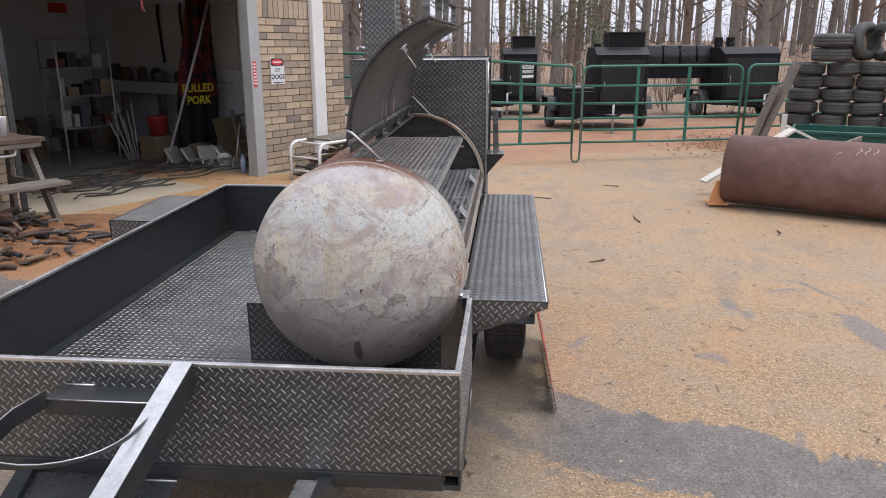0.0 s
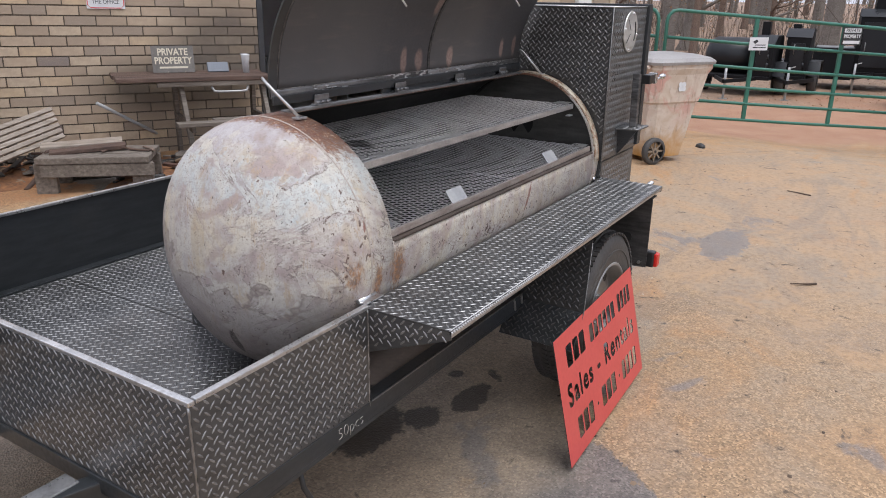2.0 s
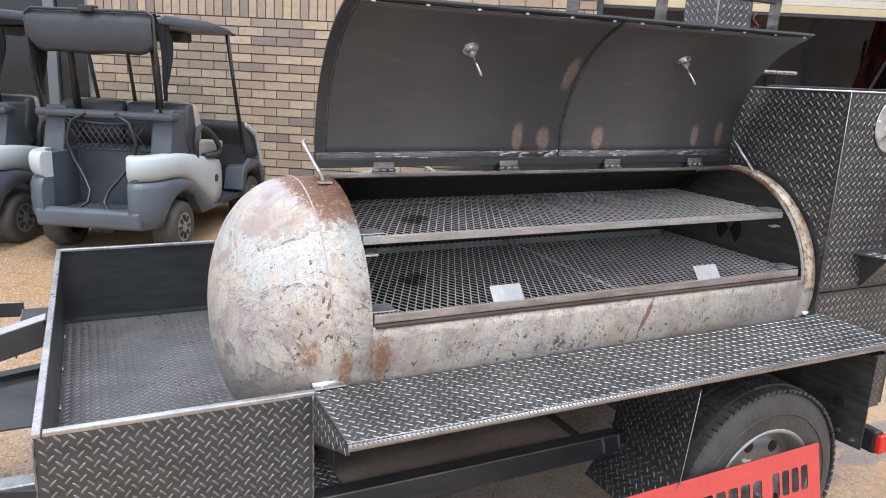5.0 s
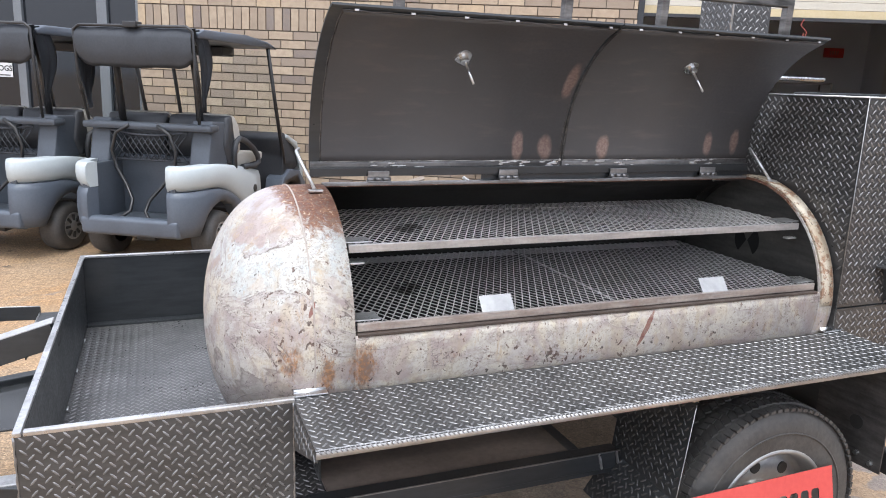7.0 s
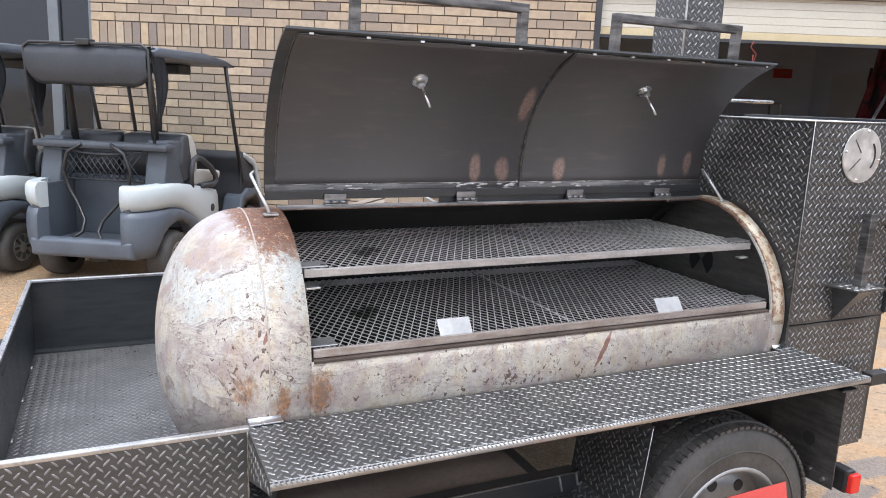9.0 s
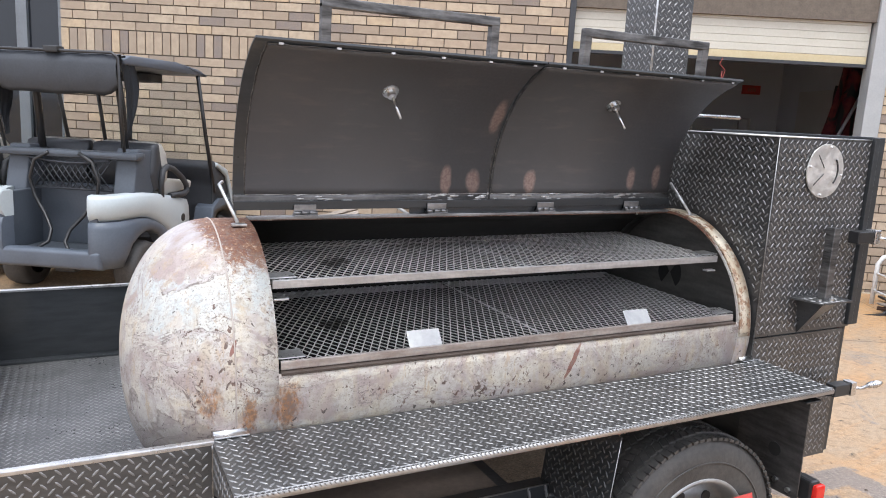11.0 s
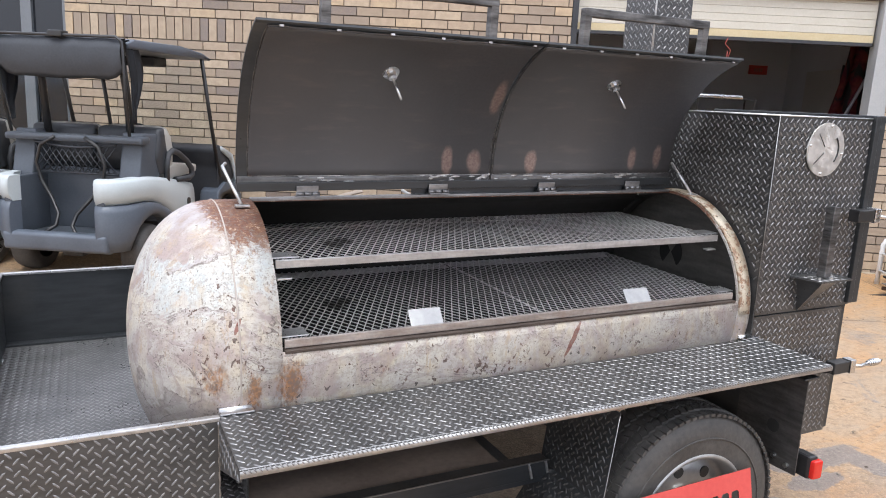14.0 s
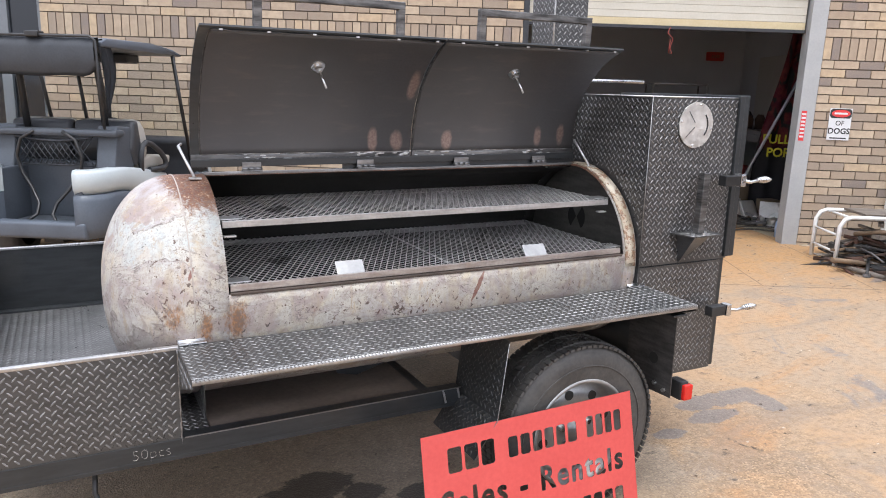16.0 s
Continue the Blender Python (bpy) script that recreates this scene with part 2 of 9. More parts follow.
    brown = n.blobs(x, z, ((1.04, 0.925, 0.10, 0.04), (1.12, 0.83, 0.05, 0.05), (2.03, 0.935, 0.05, 0.06), (1.52, 0.87, 0.07, 0.07), (1.36, 0.86, 0.05, 0.06), (1.93, 0.87, 0.05, 0.05)))
    drip = n.ramp(n.math("ADD", n.math("MULTIPLY", brown, 0.15), n.mix(0.8, flake, bits)), (0.685, 0.0), (0.705, 0.75))
    col = n.mix(drip, col, n.ramp(fine, (0.35, (0.06, 0.035, 0.028)), (0.65, (0.17, 0.08, 0.05))))
    # fine pitting
    pit = n.math("MULTIPLY", n.ramp(n.noise(210, 3, 0.6), (0.36, 0.75), (0.45, 0.0)), n.ramp(mid, (0.42, 0.15), (0.58, 1.0)))
    col = n.mix(pit, col, (0.20, 0.165, 0.14))
    # chips, pinholes and hairline cracks
    pitted = n.math("MULTIPLY", n.blobs(x, z, ((0.66, 0.96, 0.16, 0.24), (1.5, 0.86, 1.0, 0.08))), 0.10)
    chip = n.ramp(n.math("ADD", pitted, n.noise(64, 3, 0.55, n.scaled(1.0, 1.0, 0.75), 0.4)), (0.684, 0.0), (0.704, 0.9))
    hole = n.ramp(n.noise(75, 2, 0.5, n.scaled(1.0, 1.0, 0.75)), (0.715, 0.0), (0.735, 0.9))
    dots = n.math("MAXIMUM", chip, n.math("MULTIPLY", hole, n.ramp(patchy, (0.42, 0.25), (0.58, 1.0))))
    col = n.mix(dots, col, n.ramp(mid, (0.4, (0.06, 0.05, 0.045)), (0.65, (0.15, 0.075, 0.055))))
    crack = n.ramp(n.noise(4.2, 4, 0.5, n.scaled(1.0, 0.8, 2.8), 2.4), (0.493, 0.0), (0.50, 1.0), (0.507, 0.0))
    crack = n.math("MULTIPLY", crack, n.ramp(worn, (0.50, 0.0), (0.54, 1.0)))
    col = n.mix(n.math("MULTIPLY", crack, 0.22), col, (0.13, 0.105, 0.09))
    field = n.noise(2.6, 5, 0.6, n.scaled(1.0, 1.0, 1.9), 1.1)
    rift = n.ramp(field, (0.494, 0.0), (0.50, 1.0), (0.506, 0.0))
    rift = n.math("MULTIPLY", rift, n.ramp(mid, (0.47, 0.0), (0.51, 1.0)))
    col = n.mix(n.math("MULTIPLY", rift, 0.65), col, (0.085, 0.068, 0.058))
    # heat has browned the crown and blistered it by the opening
    high = n.math("ADD", n.math("MULTIPLY", n.math("SUBTRACT", z, 1.225), 14), n.math("MULTIPLY", n.math("SUBTRACT", mid, 0.5), 7))
    col = n.mix(n.ramp(high, (0.0, 0.0), (0.5, 0.82)), col, n.ramp(patchy, (0.40, (0.31, 0.245, 0.205)), (0.5, (0.37, 0.33, 0.33)), (0.60, (0.42, 0.395, 0.405))))
    side = n.math("MULTIPLY", n.math("SUBTRACT", x, n.math("ADD", 0.612, n.math("MULTIPLY", n.math("SUBTRACT", mid, 0.5), 0.10))), 60, True)
    rim = n.math("ADD", 1.190, n.math("MULTIPLY", n.math("SUBTRACT", 0.69, x, True), 1.2))
    edge = n.math("ADD", n.math("MULTIPLY", n.math("SUBTRACT", z, rim), 26), n.math("MULTIPLY", n.math("SUBTRACT", flake, 0.5), 6), True)
    scorch = n.math("MULTIPLY", side, edge)
    col = n.mix(n.math("MULTIPLY", scorch, 0.93), col, n.ramp(n.mix(0.6, fine, flake), (0.36, (0.07, 0.026, 0.016)), (0.52, (0.155, 0.062, 0.034)), (0.57, (0.23, 0.11, 0.055)), (0.61, (0.50, 0.42, 0.34))))
    n.colour(n.mix(n.ramp(fine, (0.38, 0.4), (0.50, 0.0)), col, (0.25, 0.21, 0.18)))
    n.rough(n.ramp(n.mix(0.4, mid, fine), (0.38, 0.42), (0.6, 0.72)))
    h = n.math("SUBTRACT", n.math("ADD", n.math("MULTIPLY", fine, 0.35), n.math("MULTIPLY", patchy, 0.7)), n.math("ADD", n.math("MULTIPLY", n.math("MAXIMUM", dots, pit), 0.6), n.math("MULTIPLY", crack, 0.25)))
    return n.bump(h, 0.5, 0.013).mat


TANK = tank_paint()
SOOT = plain("sooty_tank_inside", (0.013, 0.013, 0.012), (0.03, 0.029, 0.027), 6, 0.7, 0.0, spec=0.3)


def sign_paint():
    n = Nodes("red_sign_enamel", 0.42)
    n.colour(n.ramp(n.mix(0.5, n.noise(5, 4), n.noise(60, 3)), (0.3, (0.46, 0.055, 0.05)), (0.7, (0.55, 0.08, 0.07))))
    return n.mat


SIGNRED = sign_paint()


def ground_material():
    n = Nodes("stained_yard_concrete", 0.75)
    x, y, z = n.axes()
    wide, mid, fine = n.noise(0.5, 7, 0.62, distort=0.7), n.noise(2.1, 7, 0.65, distort=0.6), n.noise(24, 6, 0.7)
    grime = n.noise(7, 6, 0.7, distort=0.5)
    stone = n.tree.nodes.new("ShaderNodeTexVoronoi")
    stone.inputs["Scale"].default_value = 125
    n.put(n.where, stone.inputs["Vector"])
    split = n.tree.nodes.new("ShaderNodeSeparateColor")
    n.put(stone.outputs["Color"], split.inputs[0])
    pebbles = n.ramp(split.outputs[0], (0.0, 0.52), (0.4, 0.86), (0.82, 1.10), (1.0, 1.6))
    # how near the building, from 0 far out to 1 at the wall
    deep = n.math("ADD", n.math("MULTIPLY", n.math("SUBTRACT", x, 1.25), 0.4871), n.math("MULTIPLY", n.math("SUBTRACT", y, 6.65), 0.8733))
    along = n.math("SUBTRACT", n.math("MULTIPLY", n.math("SUBTRACT", x, 1.25), 0.8733), n.math("MULTIPLY", n.math("SUBTRACT", y, 6.65), 0.4871))
    tan = n.ramp(wide, (0.30, (0.49, 0.265, 0.115)), (0.41, (0.46, 0.305, 0.175)), (0.48, (0.38, 0.295, 0.21)), (0.55, (0.48, 0.31, 0.17)), (0.62, (0.41, 0.295, 0.195)), (0.70, (0.50, 0.27, 0.12)))
    tan = n.mix(n.ramp(mid, (0.38, 0.0), (0.66, 0.6)), tan, (0.44, 0.335, 0.235))
    smear = n.noise(0.9, 7, 0.68, n.scaled(0.55, 1.6, 1.0), 1.4)
    tan = n.mix(n.ramp(smear, (0.53, 0.0), (0.62, 0.55)), tan, (0.27, 0.225, 0.185))
    tan = n.mix(n.ramp(smear, (0.32, 0.85), (0.44, 0.0)), tan, (0.50, 0.265, 0.105))
    warm = n.ramp(n.math("ADD", n.math("MULTIPLY", deep, 0.22), n.math("MULTIPLY", mid, 0.9)), (-0.2, 0.0), (0.25, 0.8))
    tan = n.mix(n.math("MULTIPLY", warm, n.ramp(grime, (0.4, 0.95), (0.62, 0.55))), tan, (0.52, 0.285, 0.105))
    tan = n.mix(n.ramp(grime, (0.58, 0.0), (0.72, 0.5)), tan, (0.24, 0.19, 0.14))
    soil = n.blobs(x, y, ((3.5, 3.7, 1.3, 0.75), (2.3, 4.9, 1.3, 0.7)))
    tan = n.mix(n.ramp(n.math("ADD", soil, n.math("MULTIPLY", grime, 0.8)), (0.5, 0.0), (0.75, 0.85)), tan, (0.36, 0.15, 0.055))
    tan = n.mix(n.ramp(fine, (0.36, 0.6), (0.54, 0.0)), tan, (0.24, 0.165, 0.10))
    # aggregate shows where the surface has worn, near the trailer's front
    bare = n.ramp(n.math("ADD", n.math("MULTIPLY", x, -0.13), n.math("MULTIPLY", mid, 1.1)), (-0.05, 0.12), (0.42, 0.95))
    tan = n.mix(bare, tan, n.mix(1.0, pebbles, n.mix(0.5, tan, (0.36, 0.24, 0.13)), "MULTIPLY"))
    # grey damp band that runs out from under the trailer
    band = n.math("ADD", n.math("MULTIPLY", n.math("ABSOLUTE", n.math("SUBTRACT", n.math("SUBTRACT", x, 1.32), n.math("MULTIPLY", y, 0.36))), -1.9), n.math("MULTIPLY", n.math("SUBTRACT", mid, 0.5), 1.9))
    grey = n.ramp(n.math("ADD", band, 1.0), (0.40, 0.0), (0.47, 1.0))
    under = n.math("MULTIPLY", n.ramp(n.math("ADD", n.math("MULTIPLY", y, 1.3), n.math("MULTIPLY", mid, 1.6)), (0.28, 0.0), (0.62, 0.9)), n.ramp(n.math("ADD", n.math("MULTIPLY", n.math("ABSOLUTE", n.math("SUBTRACT", y, 0.9)), -1.0), 1.9), (0.5, 0.0), (0.8, 1.0)))
    under = n.math("MULTIPLY", under, n.ramp(n.math("ADD", n.math("MULTIPLY", n.math("ABSOLUTE", n.math("SUBTRACT", x, 1.3)), -1.0), n.math("ADD", 1.55, n.math("MULTIPLY", grime, 0.8))), (0.4, 0.0), (0.6, 1.0)))
    south = n.ramp(n.math("MULTIPLY", y, -0.2), (0.62, 1.0), (0.8, 0.0))
    grey = n.math("MULTIPLY", grey, south)
    cement = n.mix(0.75, n.ramp(mid, (0.3, (0.13, 0.115, 0.105)), (0.7, (0.20, 0.18, 0.165))), n.mix(1.0, pebbles, n.ramp(grime, (0.35, (0.135, 0.12, 0.11)), (0.65, (0.235, 0.21, 0.19))), "MULTIPLY"))
    col = n.mix(grey, tan, cement)
    col = n.mix(under, col, n.mix(0.5, n.ramp(grime, (0.35, (0.21, 0.17, 0.135)), (0.65, (0.43, 0.34, 0.25))), n.mix(1.0, pebbles, (0.36, 0.29, 0.22), "MULTIPLY")))
    # oil and tar stains
    oil = n.ramp(n.noise(1.25, 5, 0.6, n.scaled(1.0, 1.35, 1.0), 0.9), (0.64, 0.0), (0.69, 0.7))
    oil = n.math("MULTIPLY", oil, n.ramp(n.math("MULTIPLY", x, 0.1), (0.98, 1.0), (1.0, 0.0)))
    spill = n.blobs(x, y, ((3.42, 0.36, 0.42, 0.12), (3.62, 0.26, 0.12, 0.22), (3.20, 0.22, 0.25, 0.10), (2.86, 0.16, 0.14, 0.07), (2.92, -1.6, 0.16, 0.07), (2.74, -1.67, 0.09, 0.05), (2.5, -2.3, 0.4, 0.14), (4.4, -0.25, 0.55, 0.22), (9.7, -2.4, 0.5, 0.35)))
    oil = n.math("MAXIMUM", oil, n.ramp(n.math("ADD", n.math("MULTIPLY", spill, 0.8), n.math("MULTIPLY", grime, 0.9)), (0.66, 0.0), (0.74, 0.75)))
    col = n.mix(oil, col, n.mix(0.5, (0.20, 0.185, 0.18), pebbles, "MULTIPLY"))
    tar = n.blobs(x, y, ((1.58, 0.19, 0.16, 0.09), (1.15, 0.41, 0.24, 0.14), (1.33, 0.30, 0.12, 0.10), (1.72, 0.36, 0.06, 0.05)))
    col = n.mix(n.ramp(n.math("ADD", n.math("MULTIPLY", tar, 0.75), n.math("MULTIPLY", grime, 1.3)), (0.80, 0.0), (0.90, 0.85)), col, (0.035, 0.029, 0.025))
    dots = n.ramp(n.noise(11, 3, 0.6), (0.735, 0.0), (0.75, 0.8))
    col = n.mix(dots, col, (0.10, 0.075, 0.055))
    # saw-cut joints in the slab before the garage
    cut = n.math("LESS_THAN", n.math("ABSOLUTE", n.math("SUBTRACT", deep, n.math("ADD", -1.94, n.math("MULTIPLY", n.math("SUBTRACT", mid, 0.5), 0.05)))), 0.010)
    cut = n.math("MULTIPLY", cut, n.math("GREATER_THAN", along, 4.0))
    cross = n.math("LESS_THAN", n.math("MINIMUM", n.math("ABSOLUTE", n.math("SUBTRACT", along, 6.16)), n.math("ABSOLUTE", n.math("SUBTRACT", along, 7.13))), 0.007)
    cut = n.math("MAXIMUM", cut, n.math("MULTIPLY", cross, n.math("GREATER_THAN", deep, -1.94)))
    col = n.mix(n.math("MULTIPLY", cut, 0.6), col, (0.13, 0.085, 0.05))
    # red clay and leaf litter past the gate
    away = n.math("MAXIMUM", n.math("SUBTRACT", n.math("ADD", x, n.math("MULTIPLY", y, 0.89)), 10.55), n.math("SUBTRACT", n.math("ADD", x, n.math("MULTIPLY", y, 0.23)), 11.45))
    clay = n.ramp(n.math("ADD", n.math("MULTIPLY", away, 0.5), n.math("MULTIPLY", n.math("SUBTRACT", mid, 0.5), 1.6)), (0.35, 0.0), (0.65, 1.0))
    litter = n.ramp(n.math("ADD", wide, n.math("MULTIPLY", n.math("SUBTRACT", away, 6.5), 0.06)), (0.45, 0.0), (0.65, 0.95))
    speck = n.tree.nodes.new("ShaderNodeTexVoronoi")
    speck.inputs["Scale"].default_value = 14
    n.put(n.where, speck.inputs["Vector"])
    pick = n.tree.nodes.new("ShaderNodeSeparateColor")
    n.put(speck.outputs["Color"], pick.inputs[0])
    leaves = n.ramp(pick.outputs[0], (0.0, (0.15, 0.095, 0.06)), (0.5, (0.30, 0.20, 0.135)), (1.0, (0.42, 0.30, 0.21)))
    col = n.mix(clay, col, n.mix(litter, n.ramp(mid, (0.3, (0.31, 0.145, 0.075)), (0.7, (0.43, 0.26, 0.165))), n.mix(0.6, (0.31, 0.215, 0.15), leaves)))
    n.colour(n.mix(1.0, col, (0.83, 0.81, 0.785), "MULTIPLY"))
    wet = n.math("MAXIMUM", n.math("MAXIMUM", n.math("MULTIPLY", grey, 0.7), n.math("MULTIPLY", oil, 0.9)), under)
    n.rough(n.mix(wet, n.ramp(mid, (0.3, 0.62), (0.7, 0.82)), 0.5))
    return n.bump(n.math("ADD", n.math("MULTIPLY", fine, 0.6), n.math("MULTIPLY", stone.outputs["Distance"], 0.8)), 0.45, 0.007).mat


GROUND = ground_material()


def brick_material():
    n = Nodes("buff_brick", 0.85)
    tone = n.mix(0.5, n.random(), n.island())
    base = n.ramp(n.math("FRACT", n.math("ADD", n.random(), n.island())), (0.0, (0.43, 0.335, 0.24)), (0.26, (0.35, 0.272, 0.198)), (0.5, (0.475, 0.378, 0.272)), (0.68, (0.30, 0.24, 0.185)), (0.85, (0.215, 0.177, 0.155)), (0.93, (0.49, 0.372, 0.245)))
    base.node.color_ramp.interpolation = "CONSTANT"
    mottle, grain = n.noise(14, 5, 0.6), n.noise(150, 3)
    col = n.mix(n.ramp(mottle, (0.35, 0.45), (0.6, 0.0)), base, (0.27, 0.205, 0.15))
    col = n.mix(n.ramp(grain, (0.5, 0.0), (0.75, 0.35)), col, (0.45, 0.37, 0.27))
    spot = n.tree.nodes.new("ShaderNodeSeparateXYZ")
    n.put(n.tree.nodes.new("ShaderNodeNewGeometry").outputs["Position"], spot.inputs[0])
    # bricks go darker round two spots behind the picnic table
    dark_patch = n.blobs(spot.outputs[0], spot.outputs[2], ((4.55, 1.05, 0.75, 0.75), (4.0, 0.75, 0.9, 0.35)))
    col = n.mix(n.ramp(n.math("ADD", dark_patch, n.math("MULTIPLY", mottle, 0.3)), (0.2, 0.0), (0.75, 0.7)), col, (0.06, 0.05, 0.042))
    n.colour(col)
    return n.bump(n.mix(0.5, grain, mottle), 0.4, 0.004).mat


BRICK = brick_material()
MORTAR = plain("brown_mortar", (0.10, 0.08, 0.065), (0.17, 0.14, 0.11), 20, 0.95, bump=0.3)
TRIM_WHITE = plain("off_white_metal", (0.60, 0.60, 0.58), (0.72, 0.72, 0.70), 4, 0.5)
DOOR_WHITE = plain("roller_door_white", (0.47, 0.44, 0.365), (0.58, 0.555, 0.48), 1.5, 0.5)
DOOR_CREAM = plain("roller_door_yellowed", (0.46, 0.37, 0.21), (0.57, 0.49, 0.32), 2.5, 0.5)
JAMB = plain("grey_steel_jamb", (0.30, 0.31, 0.31), (0.40, 0.40, 0.395), 3, 0.5)
DARKWALL = plain("dim_garage_board", (0.50, 0.515, 0.54), (0.62, 0.635, 0.655), 1.2, 0.8)
GFLOOR = plain("oily_garage_floor", (0.15, 0.14, 0.125), (0.30, 0.275, 0.24), 0.8, 0.6, bump=0.1)
SLABTOP = plain("pale_apron_concrete", (0.25, 0.205, 0.15), (0.42, 0.36, 0.275), 1.6, 0.75, bump=0.2)
FRAMEDARK = plain("dark_bronze_frame", (0.03, 0.032, 0.036), (0.06, 0.062, 0.066), 3, 0.4, 0.4)


def glass_dark():
    n = Nodes("dark_window_glass", 0.06, 0.0, 0.55)
    n.colour((0.012, 0.014, 0.018))
    return n.mat


DARKGLASS = glass_dark()


def wood(name, a, b, c, rough=0.75):
    n = Nodes(name, rough)
    long_grain = n.noise(3.2, 5, 0.6, n.scaled(1.0, 14.0, 14.0))
    spot = n.noise(7, 4)
    col = n.ramp(long_grain, (0.3, a), (0.55, b), (0.75, c))
    n.colour(n.mix(n.ramp(spot, (0.5, 0.0), (0.75, 0.5)), col, a))
    return n.bump(long_grain, 0.35, 0.004).mat


OLDWOOD = wood("weathered_wood", (0.09, 0.072, 0.058), (0.165, 0.14, 0.115), (0.25, 0.215, 0.18))
PALEWOOD = wood("pale_slat_wood", (0.17, 0.137, 0.105), (0.29, 0.245, 0.20), (0.40, 0.355, 0.305))
BROWNWOOD = wood("brown_plank", (0.045, 0.028, 0.022), (0.095, 0.058, 0.043), (0.16, 0.105, 0.08))
BARK = wood("grey_bark", (0.10, 0.086, 0.074), (0.20, 0.175, 0.152), (0.30, 0.268, 0.235), 0.9)
BARKBROWN = wood("brown_bark", (0.085, 0.058, 0.045), (0.175, 0.122, 0.092), (0.27, 0.20, 0.155), 0.9)


# ---- mesh helpers ----
def box(bm, lo, hi, bevel=0.0, m=None):
    size = [abs(b - a) for a, b in zip(lo, hi)]
    mid = [(a + b) / 2 for a, b in zip(lo, hi)]
    made = bmesh.ops.create_cube(bm, size=1.0, matrix=Matrix.Translation(mid) @ Matrix.Diagonal((*size, 1)))["verts"]
    if bevel:
        edges = list({e for v in made for e in v.link_edges})
        made = bmesh.ops.bevel(bm, geom=edges, offset=min(bevel, min(size) * 0.45), segments=2, affect="EDGES", profile=0.6)["verts"]
    if m is not None:
        bmesh.ops.transform(bm, matrix=m, verts=made)
    return made


def beam(bm, a, b, w, h, bevel=0.0, up=(0, 0, 1)):
    """A bar of section w x h from a to b; h along up."""
    a, b = Vector(a), Vector(b)
    d = (b - a).normalized()
    side = d.cross(Vector(up))
    if side.length < 1e-4:
        side = d.cross(Vector((1, 0, 0)))
    side.normalize()
    top = side.cross(d)
    m = Matrix((side, d, top)).transposed().to_4x4()
    m.translation = (a + b) / 2
    return box(bm, (-w / 2, -(b - a).length / 2, -h / 2), (w / 2, (b - a).length / 2, h / 2), bevel, m)


def tube(bm, pts, r, seg=10, closed=False, cap=True):
    """A round bar through points; r is one radius or one for each point."""
    pts = [Vector(p) for p in pts]
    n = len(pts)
    rs = list(r) if isinstance(r, (list, tuple)) else [r] * n
    rings, side = [], None
    for i, p in enumerate(pts):
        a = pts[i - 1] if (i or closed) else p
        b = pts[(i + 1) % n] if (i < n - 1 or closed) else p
        d = (b - a).normalized()
        if side is None:
            side = d.cross(Vector((0, 0, 1)))
            if side.length < 1e-3:
                side = d.cross(Vector((1, 0, 0)))
        side = (side - d * side.dot(d)).normalized()
        up = d.cross(side)
        rings.append([bm.verts.new(p + (side * math.cos(t) + up * math.sin(t)) * rs[i]) for t in (2 * math.pi * k / seg for k in range(seg))])
    for i in range(n if closed else n - 1):
        p, q = rings[i], rings[(i + 1) % n]
        for k in range(seg):
            f = bm.faces.new((p[k], p[(k + 1) % seg], q[(k + 1) % seg], q[k]))
            f.smooth = True
    if cap and not closed:
        bm.faces.new(rings[0][::-1])
        bm.faces.new(rings[-1])


def lathe(bm, profile, axis="x", centre=(0, 0, 0), seg=40, smooth=True, arc=(0, 2 * math.pi)):
    """Turns (along, radius) pairs round an axis through centre."""
    full = abs(arc[1] - arc[0] - 2 * math.pi) < 1e-6
    count = seg if full else seg + 1
    rows = []
    for along, r in profile:
        row = []
        for k in range(count):
            t = arc[0] + (arc[1] - arc[0]) * k / seg
            c, s = r * math.cos(t), r * math.sin(t)
            p = {"x": (along, c, s), "y": (c, along, s), "z": (c, s, along)}[axis]
            row.append(bm.verts.new(Vector(centre) + Vector(p)))
        rows.append(row)
    for p, q in zip(rows, rows[1:]):
        for k in range(count if full else count - 1):
            f = bm.faces.new((p[k], p[(k + 1) % count], q[(k + 1) % count], q[k]))
            f.smooth = smooth
    return rows


def prism(bm, pts, shift):
    """A flat outline pushed along shift into a solid."""
    low = [bm.verts.new(Vector(p)) for p in pts]
    high = [bm.verts.new(Vector(p) + Vector(shift)) for p in pts]
    bm.faces.new(low[::-1])
    bm.faces.new(high)
    for i in range(len(pts)):
        j = (i + 1) % len(pts)
        bm.faces.new((low[i], low[j], high[j], high[i]))


def solid(bm):
    bmesh.ops.recalc_face_normals(bm, faces=bm.faces)
    return bm


def mesh_of(name, bm, *mats):
    me = bpy.data.meshes.new(name)
    solid(bm).to_mesh(me)
    bm.free()
    for m in mats:
        me.materials.append(m)
    return me


def part(name, bm, material, parent, label=""):
    ob = new(name, mesh_of(name, bm, *(material if isinstance(material, (list, tuple)) else (material,))))
    ob.parent = parent
    if label:
        ob["label"] = label
    if name in ("weld_bead", "tack_weld", "rivet", "printed_bar", "basket_net"):
        ob["kind"] = "stuff"
    return ob


def thing(name, m, label, category, group="", kind=""):
    ob = new(name)
    ob.empty_display_size = 0.1
    ob.matrix_world = m
    return tagged(ob, label, category, group, kind)


def single(name, bm, material, m, label, category, group="", kind=""):
    ob = new(name, mesh_of(name, bm, *(material if isinstance(material, (list, tuple)) else (material,))))
    ob.matrix_world = m
    return tagged(ob, label, category, group, kind)


